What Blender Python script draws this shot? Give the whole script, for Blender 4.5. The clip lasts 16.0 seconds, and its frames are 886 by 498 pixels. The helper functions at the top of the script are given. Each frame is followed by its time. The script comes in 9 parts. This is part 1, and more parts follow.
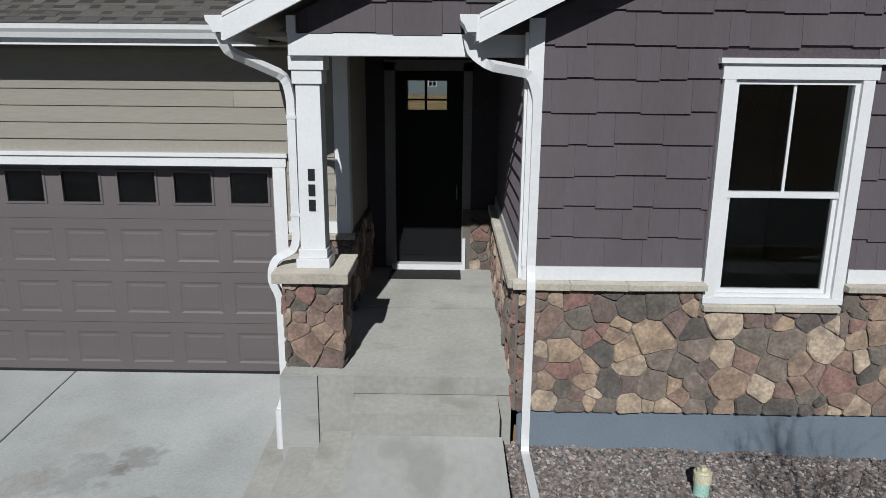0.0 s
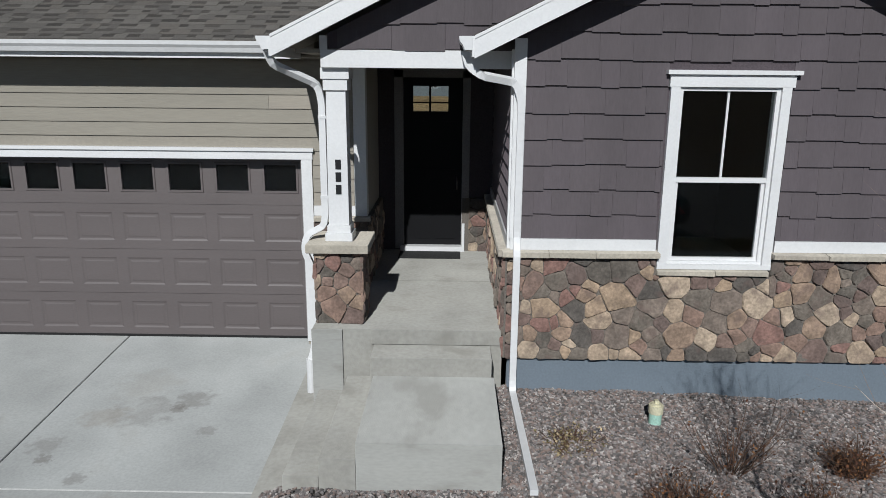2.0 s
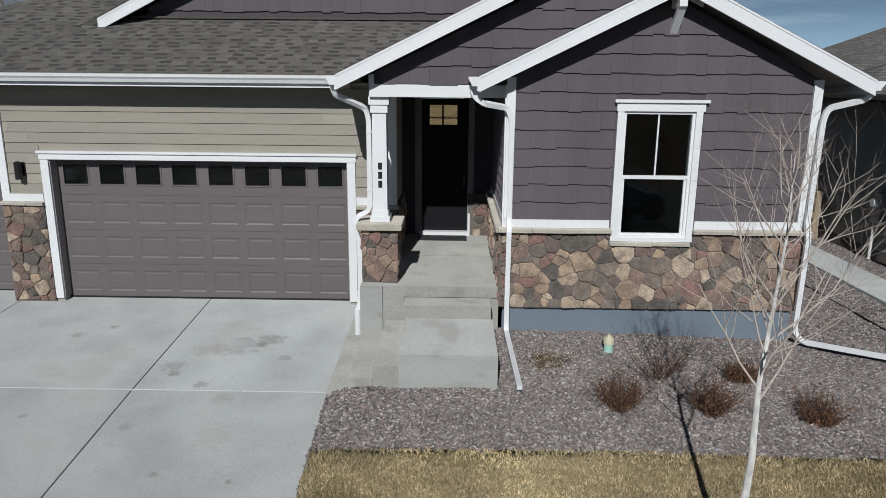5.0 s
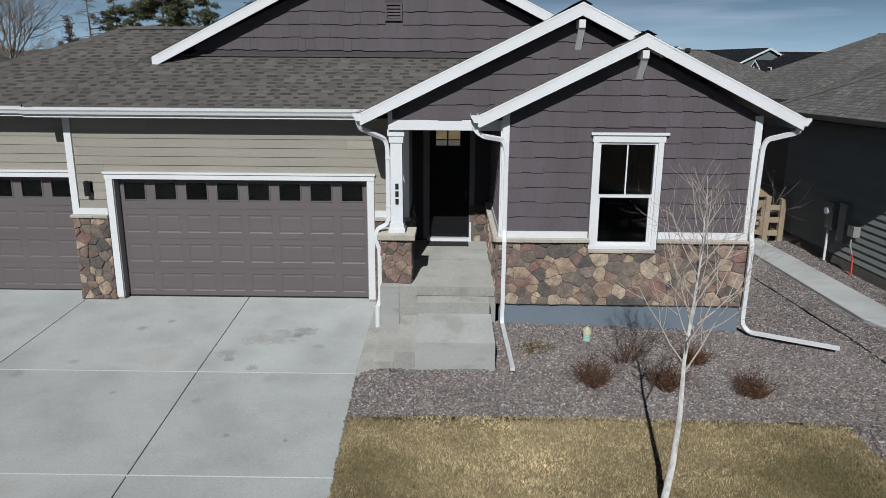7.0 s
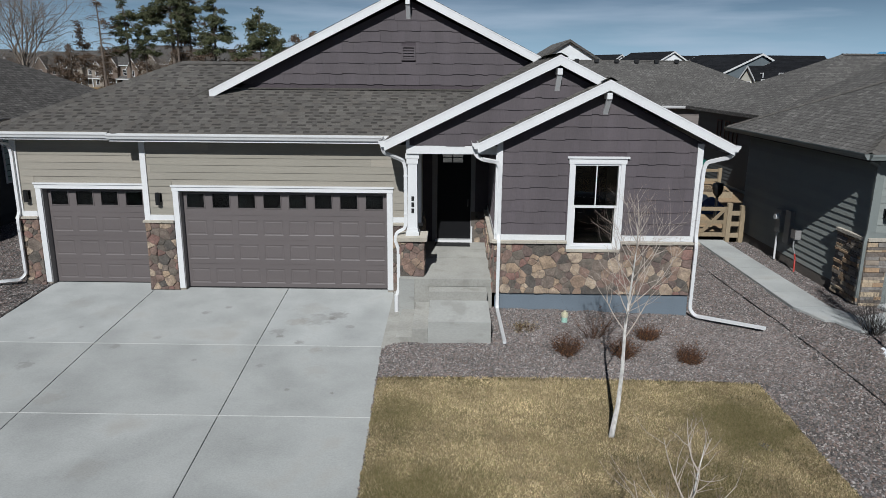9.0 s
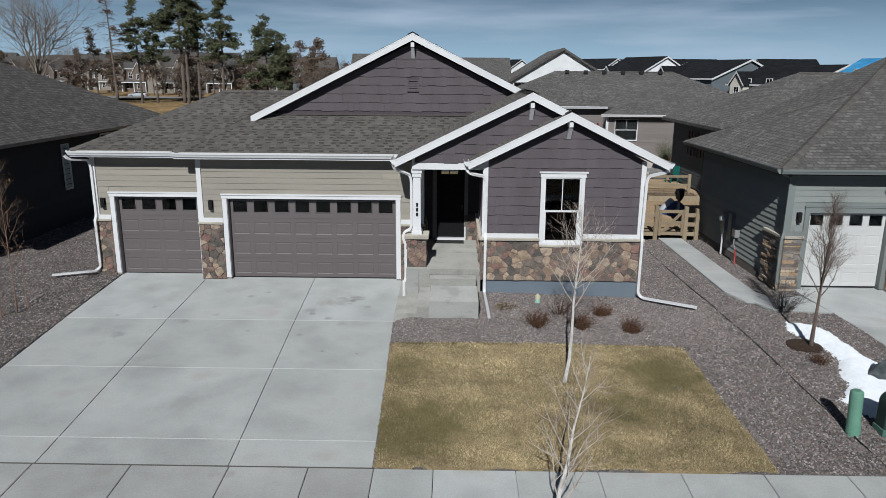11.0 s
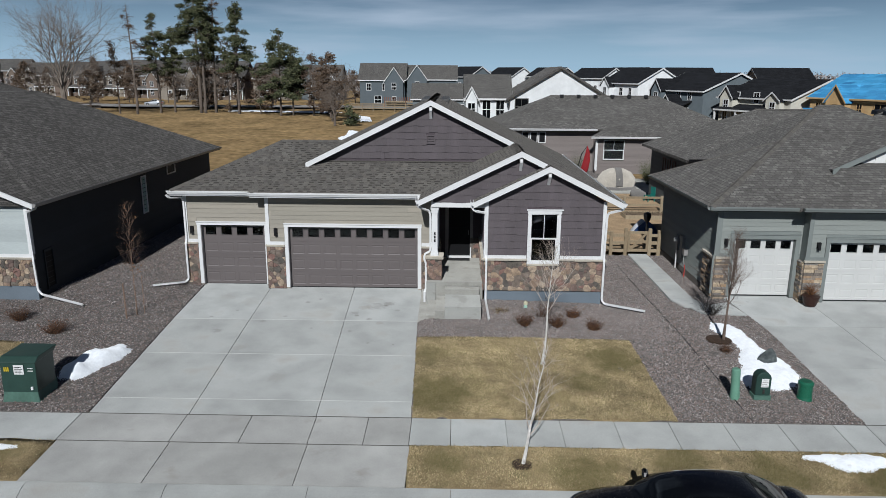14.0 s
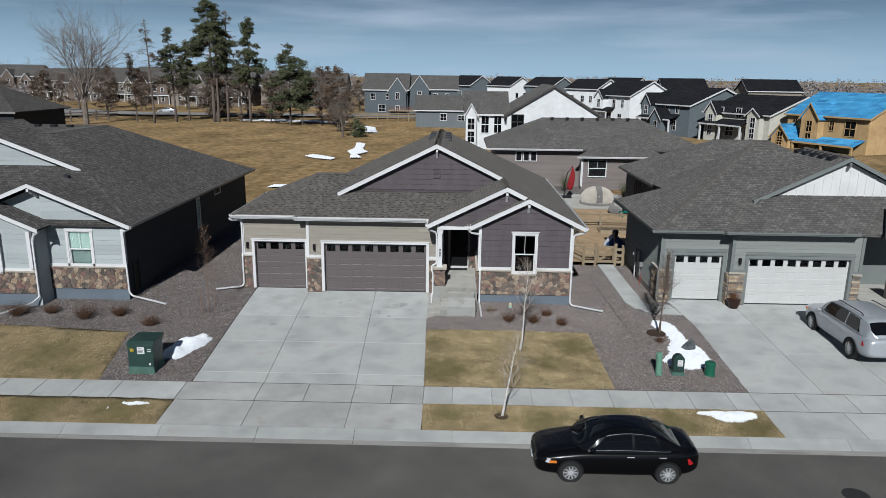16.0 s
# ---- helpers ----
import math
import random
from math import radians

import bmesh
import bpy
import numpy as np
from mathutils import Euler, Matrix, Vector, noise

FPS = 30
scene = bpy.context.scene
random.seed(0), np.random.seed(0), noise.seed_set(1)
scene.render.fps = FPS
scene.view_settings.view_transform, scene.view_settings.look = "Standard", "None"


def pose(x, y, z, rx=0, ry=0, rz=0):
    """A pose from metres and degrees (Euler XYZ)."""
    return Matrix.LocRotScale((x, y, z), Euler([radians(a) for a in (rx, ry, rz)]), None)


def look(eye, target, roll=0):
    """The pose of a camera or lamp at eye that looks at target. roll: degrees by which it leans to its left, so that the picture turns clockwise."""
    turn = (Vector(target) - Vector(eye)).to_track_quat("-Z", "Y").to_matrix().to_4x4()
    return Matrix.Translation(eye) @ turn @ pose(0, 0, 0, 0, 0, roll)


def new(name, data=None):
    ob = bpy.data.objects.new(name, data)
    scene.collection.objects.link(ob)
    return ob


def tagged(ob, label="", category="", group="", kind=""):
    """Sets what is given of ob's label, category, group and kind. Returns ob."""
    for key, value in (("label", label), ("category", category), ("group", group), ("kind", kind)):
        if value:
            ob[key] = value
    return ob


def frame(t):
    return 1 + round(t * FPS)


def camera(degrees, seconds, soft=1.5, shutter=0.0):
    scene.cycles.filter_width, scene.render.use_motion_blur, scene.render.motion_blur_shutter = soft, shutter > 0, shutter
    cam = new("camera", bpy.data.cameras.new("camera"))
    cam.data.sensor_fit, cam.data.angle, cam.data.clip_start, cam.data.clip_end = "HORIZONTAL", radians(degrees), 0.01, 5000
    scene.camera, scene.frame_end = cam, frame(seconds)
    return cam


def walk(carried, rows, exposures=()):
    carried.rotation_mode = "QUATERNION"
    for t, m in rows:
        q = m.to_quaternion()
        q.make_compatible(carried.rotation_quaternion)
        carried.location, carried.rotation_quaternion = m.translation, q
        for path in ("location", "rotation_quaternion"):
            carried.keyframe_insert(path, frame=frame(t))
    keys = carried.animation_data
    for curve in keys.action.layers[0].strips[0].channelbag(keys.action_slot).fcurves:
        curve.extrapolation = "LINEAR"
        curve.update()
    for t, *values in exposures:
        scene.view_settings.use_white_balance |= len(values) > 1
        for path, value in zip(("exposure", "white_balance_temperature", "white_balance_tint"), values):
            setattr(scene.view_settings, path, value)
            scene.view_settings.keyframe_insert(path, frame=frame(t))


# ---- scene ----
cam = camera(64.4, 16.0, soft=0.35)
PATH = [
    (0, (1.86, -7.267, 3.297), (1.836, -5.327, 2.811), 0.5),
    (0.5, (1.82, -7.568, 3.312), (1.798, -5.628, 2.826), 0.6),
    (1, (1.808, -7.913, 3.341), (1.784, -5.974, 2.854), 0.6),
    (1.5, (1.82, -8.275, 3.347), (1.794, -6.334, 2.864), 0.6),
    (2, (1.86, -8.613, 3.365), (1.834, -6.672, 2.883), 0.5),
    (2.5, (1.892, -8.98, 3.382), (1.865, -7.038, 2.902), 0.6),
    (3, (1.903, -9.44, 3.399), (1.872, -7.497, 2.925), 0.6),
    (3.5, (1.846, -9.96, 3.459), (1.82, -8.017, 2.984), 0.4),
    (4, (1.803, -10.48, 3.52), (1.774, -8.536, 3.048), 0.5),
    (6.5, (1.638, -12.731, 4.132), (1.613, -10.79, 3.654), 0.5),
    (7, (1.632, -13.288, 4.333), (1.606, -11.348, 3.849), 0.4),
    (7.5, (1.623, -13.906, 4.471), (1.593, -11.964, 3.992), 0.5),
    (8, (1.545, -14.608, 4.67), (1.521, -12.668, 4.187), 0.5),
    (8.5, (1.534, -15.327, 4.86), (1.508, -13.387, 4.376), 0.5),
    (11, (1.646, -19.896, 5.862), (1.618, -17.955, 5.378), 0.4),
    (11.5, (1.703, -20.721, 6.118), (1.676, -18.781, 5.633), 0.5),
    (12, (1.739, -21.625, 6.401), (1.709, -19.685, 5.915), 0.4),
    (12.5, (1.702, -22.536, 6.718), (1.672, -20.596, 6.233), 0.4),
    (13, (1.621, -23.492, 7.091), (1.589, -21.552, 6.606), 0.4),
    (13.5, (1.523, -24.519, 7.514), (1.489, -22.579, 7.028), 0.5),
    (14, (1.436, -25.663, 7.945), (1.399, -23.722, 7.461), 0.4),
    (14.5, (1.377, -26.976, 8.413), (1.34, -25.035, 7.929), 0.5),
    (15, (1.414, -28.441, 8.935), (1.373, -26.5, 8.451), 0.6),
    (15.5, (1.441, -30.272, 9.506), (1.399, -28.332, 9.023), 0.5),
    (16, (1.407, -32.374, 10.172), (1.37, -30.433, 9.691), 0.7),
]
walk(cam, [(t, look(eye, target, roll)) for t, eye, target, roll in PATH], [(0.0, -0.50, 6110, 8), (16.0, -0.50, 6060, 8)])

# ---- light ----
SUN_EL, SUN_AZ = 32.4, 187.1
world = bpy.data.worlds.new("sky")
scene.world = world
world.use_nodes = True
wn, wl = world.node_tree.nodes, world.node_tree.links
wn.clear()
w_out, w_bg, w_sky = wn.new("ShaderNodeOutputWorld"), wn.new("ShaderNodeBackground"), wn.new("ShaderNodeTexSky")
w_sky.sky_type, w_sky.sun_disc = "NISHITA", False
w_sky.sun_elevation, w_sky.sun_rotation = radians(SUN_EL), radians(SUN_AZ)
w_sky.altitude, w_sky.air_density, w_sky.dust_density, w_sky.ozone_density = 1600, 1.0, 0.1, 1.5
# thin streaks of cloud over the whole sky
w_tc, w_map, w_n1, w_n2 = wn.new("ShaderNodeTexCoord"), wn.new("ShaderNodeMapping"), wn.new("ShaderNodeTexNoise"), wn.new("ShaderNodeTexNoise")
w_map.inputs["Scale"].default_value = (1.6, 1.6, 15.0)
w_n1.inputs["Scale"].default_value, w_n1.inputs["Detail"].default_value, w_n1.inputs["Roughness"].default_value = 1.5, 6, 0.5
w_n2.inputs["Scale"].default_value, w_n2.inputs["Detail"].default_value = 0.9, 4
w_ramp, w_mul, w_mix, w_ramp2 = wn.new("ShaderNodeValToRGB"), wn.new("ShaderNodeMath"), wn.new("ShaderNodeMixRGB"), wn.new("ShaderNodeValToRGB")
w_ramp.color_ramp.elements[0].position, w_ramp.color_ramp.elements[1].position = 0.46, 0.76
w_ramp2.color_ramp.elements[0].position, w_ramp2.color_ramp.elements[1].position = 0.38, 0.62
w_mul.operation = "MULTIPLY"
wl.new(w_tc.outputs["Generated"], w_map.inputs["Vector"])
wl.new(w_map.outputs["Vector"], w_n1.inputs["Vector"])
wl.new(w_map.outputs["Vector"], w_n2.inputs["Vector"])
wl.new(w_n1.outputs["Fac"], w_ramp.inputs["Fac"])
wl.new(w_n2.outputs["Fac"], w_ramp2.inputs["Fac"])
wl.new(w_ramp.outputs["Color"], w_mul.inputs[0])
wl.new(w_ramp2.outputs["Color"], w_mul.inputs[1])
wl.new(w_mul.outputs["Value"], w_mix.inputs["Fac"])
w_tint, w_mix2 = wn.new("ShaderNodeMixRGB"), wn.new("ShaderNodeMixRGB")
w_tint.blend_type = "MULTIPLY"
w_tint.inputs["Fac"].default_value = 1.0
w_tint.inputs["Color2"].default_value = (0.11, 0.20, 0.36, 1)
wl.new(w_sky.outputs["Color"], w_tint.inputs["Color1"])
wl.new(w_tint.outputs["Color"], w_mix2.inputs["Color1"])
w_mix.inputs["Color2"].default_value = (12.5, 14.6, 17.4, 1)
# pale haze low over the whole horizon
w_sep, w_hz = wn.new("ShaderNodeSeparateXYZ"), wn.new("ShaderNodeMapRange")
wl.new(w_tc.outputs["Generated"], w_sep.inputs[0])
w_hz.interpolation_type = "SMOOTHSTEP"
w_hz.inputs["From Min"].default_value, w_hz.inputs["From Max"].default_value = -0.02, 0.17
w_hz.inputs["To Min"].default_value, w_hz.inputs["To Max"].default_value = 0.9, 0.0
wl.new(w_sep.outputs["Z"], w_hz.inputs["Value"])
wl.new(w_hz.outputs["Result"], w_mix2.inputs["Fac"])
wl.new(w_mix2.outputs["Color"], w_mix.inputs["Color1"])
w_mix2.inputs["Color2"].default_value = (11.0, 15.6, 19.2, 1)
wl.new(w_mix.outputs["Color"], w_bg.inputs["Color"])
wl.new(w_bg.outputs["Background"], w_out.inputs["Surface"])
w_bg.inputs["Strength"].default_value = 0.05

sun = new("sun", bpy.data.lights.new("sun", "SUN"))
sun.data.energy, sun.data.angle, sun.data.color = 5.0, radians(0.53), (1.0, 0.975, 0.94)
_a, _e = radians(SUN_AZ), radians(SUN_EL)
sun.matrix_world = look((60 * math.sin(_a) * math.cos(_e), 60 * math.cos(_a) * math.cos(_e), 60 * math.sin(_e)), (0, 0, 0))


# ---- materials ----
def mat(name, cols, rough=0.8, fine=60.0, amt=0.25, coarse=1.2, camt=0.08, bump=0.15, bscale=90.0, metal=0.0, piece="", spec=0.4, stretch=(1, 1, 1), stain=None, streak=0.0):
    """Procedural surface: grain and cloudy wear over one or more colours. piece: 'object' or 'island' picks the colour piece by piece."""
    m = bpy.data.materials.new(name)
    m.use_nodes = True
    n, l = m.node_tree.nodes, m.node_tree.links
    p = n["Principled BSDF"]
    p.inputs["Roughness"].default_value, p.inputs["Metallic"].default_value = rough, metal
    p.inputs["Specular IOR Level"].default_value = spec
    p.inputs["Diffuse Roughness"].default_value = 0.9 if rough > 0.65 else 0.0
    geo, mp = n.new("ShaderNodeNewGeometry"), n.new("ShaderNodeMapping")
    mp.inputs["Scale"].default_value = stretch
    l.new(geo.outputs["Position"], mp.inputs["Vector"])

    def noise_node(scale, detail):
        t = n.new("ShaderNodeTexNoise")
        t.inputs["Scale"].default_value, t.inputs["Detail"].default_value = scale, detail
        l.new(mp.outputs["Vector"], t.inputs["Vector"])
        return t.outputs["Fac"]

    def scaled(sock, amount):
        r = n.new("ShaderNodeMapRange")
        r.inputs["From Min"].default_value, r.inputs["From Max"].default_value = 0.25, 0.75
        r.inputs["To Min"].default_value, r.inputs["To Max"].default_value = 1 - amount, 1 + amount
        l.new(sock, r.inputs["Value"])
        return r.outputs["Result"]

    f1, f2 = noise_node(fine, 3), noise_node(coarse, 5)
    if len(cols) > 1:
        ramp = n.new("ShaderNodeValToRGB")
        els = ramp.color_ramp.elements
        while len(els) < len(cols):
            els.new(0.5)
        for i, c in enumerate(cols):
            els[i].position = i / (len(cols) if piece else len(cols) - 1)
            els[i].color = (*c, 1)
        if piece == "object":
            ramp.color_ramp.interpolation = "CONSTANT"
            l.new(n.new("ShaderNodeObjectInfo").outputs["Random"], ramp.inputs["Fac"])
        elif piece == "island":
            ramp.color_ramp.interpolation = "CONSTANT"
            l.new(geo.outputs["Random Per Island"], ramp.inputs["Fac"])
        else:
            r = n.new("ShaderNodeMapRange")
            r.inputs["From Min"].default_value, r.inputs["From Max"].default_value = 0.3, 0.7
            l.new(noise_node(coarse * 2.3, 6), r.inputs["Value"])
            l.new(r.outputs["Result"], ramp.inputs["Fac"])
        col = ramp.outputs["Color"]
    else:
        rgb = n.new("ShaderNodeRGB")
        rgb.outputs[0].default_value = (*cols[0], 1)
        col = rgb.outputs[0]
    mul = n.new("ShaderNodeMath")
    mul.operation = "MULTIPLY"
    l.new(scaled(f1, amt), mul.inputs[0])
    l.new(scaled(f2, camt), mul.inputs[1])
    v = n.new("ShaderNodeVectorMath")
    v.operation = "SCALE"
    l.new(col, v.inputs[0])
    l.new(mul.outputs[0], v.inputs["Scale"])
    col = v.outputs[0]
    if stain:
        sc, th, scol = stain
        r = n.new("ShaderNodeMapRange")
        r.inputs["From Min"].default_value, r.inputs["From Max"].default_value = th, th + 0.12
        r.inputs["To Max"].default_value = 0.55
        l.new(noise_node(sc, 7), r.inputs["Value"])
        mx = n.new("ShaderNodeMixRGB")
        mx.inputs["Color2"].default_value = (*scol, 1)
        l.new(r.outputs["Result"], mx.inputs["Fac"])
        l.new(col, mx.inputs["Color1"])
        col = mx.outputs["Color"]
    l.new(col, p.inputs["Base Color"])
    if bump:
        b = n.new("ShaderNodeBump")
        b.inputs["Strength"].default_value, b.inputs["Distance"].default_value = bump, 0.02
        l.new(noise_node(bscale, 4), b.inputs["Height"])
        l.new(b.outputs["Normal"], p.inputs["Normal"])
    return m


def cell_mat(name, cols, scale, rough=0.9, bump=0.6, camt=0.2):
    """Loose stones or clumps: cells of random colour with a rounded relief."""
    m = mat(name, cols, rough, fine=180, amt=0.15, coarse=0.7, camt=camt, bump=0)
    n, l = m.node_tree.nodes, m.node_tree.links
    p = n["Principled BSDF"]
    geo = n.new("ShaderNodeNewGeometry")
    vo = n.new("ShaderNodeTexVoronoi")
    vo.inputs["Scale"].default_value = scale
    l.new(geo.outputs["Position"], vo.inputs["Vector"])
    sep = n.new("ShaderNodeSeparateColor")
    l.new(vo.outputs["Color"], sep.inputs["Color"])
    ramp = [x for x in n if x.type == "VALTORGB"][0]
    for k in list(ramp.inputs["Fac"].links):
        l.remove(k)
    l.new(sep.outputs[0], ramp.inputs["Fac"])
    b = n.new("ShaderNodeBump")
    b.invert = True
    b.inputs["Strength"].default_value, b.inputs["Distance"].default_value = bump, 0.03
    l.new(vo.outputs["Distance"], b.inputs["Height"])
    l.new(b.outputs["Normal"], p.inputs["Normal"])
    return m


def tile_roof_mat(name, cols, w=0.21, h=0.145, axis="x"):
    """Asphalt shingles seen from far: staggered tabs of a few tones, with a lapped relief. axis: along which the courses run."""
    m = mat(name, cols, 0.95, fine=22, amt=0.35, coarse=0.5, camt=0.12, bump=0, spec=0.1)
    n, l = m.node_tree.nodes, m.node_tree.links
    p = n["Principled BSDF"]
    geo, sx, cb = n.new("ShaderNodeNewGeometry"), n.new("ShaderNodeSeparateXYZ"), n.new("ShaderNodeCombineXYZ")
    l.new(geo.outputs["Position"], sx.inputs[0])
    l.new(sx.outputs["X" if axis == "x" else "Y"], cb.inputs["X"])
    k = n.new("ShaderNodeMath")
    k.operation, k.inputs[1].default_value = "MULTIPLY", 2.2
    l.new(sx.outputs["Z"], k.inputs[0])
    l.new(k.outputs[0], cb.inputs["Y"])
    br = n.new("ShaderNodeTexBrick")
    br.offset, br.squash = 0.37, 1.0
    br.inputs["Scale"].default_value = 1.0
    br.inputs["Brick Width"].default_value, br.inputs["Row Height"].default_value = w, h
    br.inputs["Mortar Size"].default_value, br.inputs["Mortar Smooth"].default_value = 0.012, 0.4
    br.inputs["Color1"].default_value, br.inputs["Color2"].default_value, br.inputs["Mortar"].default_value = (0.15, 0.15, 0.15, 1), (1, 1, 1, 1), (0, 0, 0, 1)
    l.new(cb.outputs[0], br.inputs["Vector"])
    ramp = [x for x in n if x.type == "VALTORGB"][0]
    for q in list(ramp.inputs["Fac"].links):
        l.remove(q)
    l.new(br.outputs["Color"], ramp.inputs["Fac"])
    b = n.new("ShaderNodeBump")
    b.inputs["Strength"].default_value, b.inputs["Distance"].default_value = 0.8, 0.02
    b.invert = True
    l.new(br.outputs["Fac"], b.inputs["Height"])
    l.new(b.outputs["Normal"], p.inputs["Normal"])
    return m


def blot(m, x, y, r, col, strength, ragged=0.6):
    """A spill with a ragged outline at one spot of a floor."""
    n, l = m.node_tree.nodes, m.node_tree.links
    p = n["Principled BSDF"]
    geo, sub, ns, mul, ln, mr, mx = (n.new("ShaderNode" + k) for k in ("NewGeometry", "VectorMath", "TexNoise", "VectorMath", "VectorMath", "MapRange", "MixRGB"))
    sub.operation, mul.operation, ln.operation = "SUBTRACT", "MULTIPLY_ADD", "LENGTH"
    sub.inputs[1].default_value = (x, y, 0)
    l.new(geo.outputs["Position"], sub.inputs[0])
    ns.inputs["Scale"].default_value, ns.inputs["Detail"].default_value = 2.6 / r, 6
    l.new(geo.outputs["Position"], ns.inputs["Vector"])
    l.new(ns.outputs["Color"], mul.inputs[0])
    mul.inputs[1].default_value = (ragged * r * 3, ragged * r * 3, 0)
    off = n.new("ShaderNodeVectorMath")
    off.operation = "SUBTRACT"
    off.inputs[1].default_value = (ragged * r * 1.5, ragged * r * 1.5, 0)
    l.new(sub.outputs[0], off.inputs[0])
    l.new(off.outputs[0], mul.inputs[2])
    flat = n.new("ShaderNodeVectorMath")
    flat.operation = "MULTIPLY"
    flat.inputs[1].default_value = (1, 1, 0)
    l.new(mul.outputs[0], flat.inputs[0])
    l.new(flat.outputs[0], ln.inputs[0])
    mr.interpolation_type = "SMOOTHSTEP"
    mr.inputs["From Min"].default_value, mr.inputs["From Max"].default_value = r * 0.35, r
    mr.inputs["To Min"].default_value, mr.inputs["To Max"].default_value = strength, 0.0
    l.new(ln.outputs["Value"], mr.inputs["Value"])
    l.new(mr.outputs["Result"], mx.inputs["Fac"])
    src = p.inputs["Base Color"].links[0].from_socket
    l.new(src, mx.inputs["Color1"])
    mx.inputs["Color2"].default_value = (*col, 1)
    l.new(mx.outputs["Color"], p.inputs["Base Color"])


def glass_mat(name, tint=(0.55, 0.6, 0.6)):
    m = bpy.data.materials.new(name)
    m.use_nodes = True
    p = m.node_tree.nodes["Principled BSDF"]
    p.inputs["Base Color"].default_value = (*tint, 1)
    p.inputs["Roughness"].default_value, p.inputs["Transmission Weight"].default_value, p.inputs["IOR"].default_value = 0.0, 1.0, 1.5
    return m


M_WHITE = mat("white_painted_trim", [(0.74, 0.74, 0.735)], 0.45, fine=40, amt=0.04, coarse=1.5, camt=0.05, bump=0.06, bscale=70)
M_GUTTER = mat("white_enamel_aluminium", [(0.73, 0.73, 0.725)], 0.35, fine=20, amt=0.04, coarse=2, camt=0.06, bump=0.02)
M_TAN = mat("tan_lap_siding", [(0.378, 0.347, 0.293), (0.405, 0.369, 0.310), (0.360, 0.333, 0.279)], 0.7, fine=26, amt=0.07, coarse=1.3, camt=0.06, bump=0.12, bscale=60, piece="object", stretch=(0.25, 1, 3))
M_TANWALL = mat("tan_painted_wall", [(0.378, 0.347, 0.293)], 0.75, fine=26, amt=0.07, bump=0.1)
M_SHAKE = mat("plum_grey_shake", [(0.122, 0.103, 0.111), (0.126, 0.106, 0.115), (0.118, 0.100, 0.107), (0.123, 0.104, 0.111)], 0.72, fine=30, amt=0.07, coarse=1.6, camt=0.12, bump=0.2, bscale=45, piece="object", stretch=(1.6, 1, 0.35))
M_SHAKEWALL = mat("plum_grey_wall", [(0.098, 0.079, 0.088)], 0.8, bump=0.1)
M_GARAGE = mat("taupe_garage_door", [(0.141, 0.122, 0.119)], 0.5, fine=50, amt=0.05, coarse=0.8, camt=0.07, bump=0.06, bscale=140, stretch=(0.5, 1, 2))
M_STONE = mat("field_stone_veneer", [(0.36, 0.27, 0.19), (0.19, 0.135, 0.115), (0.135, 0.118, 0.10), (0.43, 0.345, 0.26), (0.235, 0.165, 0.135), (0.16, 0.12, 0.105), (0.115, 0.102, 0.09), (0.39, 0.305, 0.225), (0.21, 0.17, 0.14), (0.25, 0.15, 0.125), (0.31, 0.225, 0.165), (0.17, 0.145, 0.12), (0.27, 0.185, 0.145)], 0.92, fine=34, amt=0.3, coarse=7, camt=0.34, bump=1.0, bscale=16, piece="object", stain=(6, 0.55, (0.16, 0.115, 0.10)))
M_MORTAR = mat("grey_mortar", [(0.17, 0.15, 0.13)], 0.95, fine=90, amt=0.3, bump=0.4)
M_LEDGE = mat("cast_stone_ledge", [(0.47, 0.43, 0.36), (0.43, 0.39, 0.33)], 0.9, fine=35, amt=0.15, coarse=3, camt=0.15, bump=0.5, bscale=35, piece="object")
M_LEDGESTONE = mat("stacked_ledge_stone", [(0.42, 0.33, 0.23), (0.30, 0.25, 0.20), (0.17, 0.145, 0.125), (0.36, 0.25, 0.16), (0.24, 0.22, 0.20), (0.48, 0.39, 0.28)], 0.9, fine=20, amt=0.25, coarse=5, camt=0.2, bump=0.6, bscale=30, piece="object")
M_FOUND = mat("blue_grey_foundation_coating", [(0.165, 0.20, 0.235)], 0.75, fine=40, amt=0.08, coarse=1.0, camt=0.12, bump=0.15, bscale=50)
M_CONC = mat("broomed_concrete", [(0.372, 0.378, 0.365), (0.392, 0.400, 0.388), (0.354, 0.360, 0.347)], 0.9, fine=38, amt=0.10, coarse=0.9, camt=0.2, bump=0.2, bscale=160, piece="object", stain=(0.9, 0.60, (0.31, 0.29, 0.26)))
M_WALK = mat("tyre_worn_concrete", [(0.335, 0.332, 0.318), (0.35, 0.347, 0.332), (0.318, 0.315, 0.30)], 0.9, fine=38, amt=0.10, coarse=1.1, camt=0.18, bump=0.2, bscale=160, piece="object", stain=(1.4, 0.62, (0.24, 0.22, 0.195)))
M_PAN = mat("stained_gutter_concrete", [(0.27, 0.262, 0.245), (0.235, 0.228, 0.21)], 0.92, fine=30, amt=0.15, coarse=0.8, camt=0.22, bump=0.25, bscale=110, stretch=(0.4, 2, 1), stain=(1.2, 0.55, (0.16, 0.15, 0.135)))
M_JOINT = mat("pale_joint_grout", [(0.55, 0.55, 0.53)], 0.9, fine=30, amt=0.15, bump=0.1)
M_FIBRE = mat("dark_joint_fibre", [(0.10, 0.095, 0.085)], 0.95, fine=30, amt=0.2, bump=0.2)
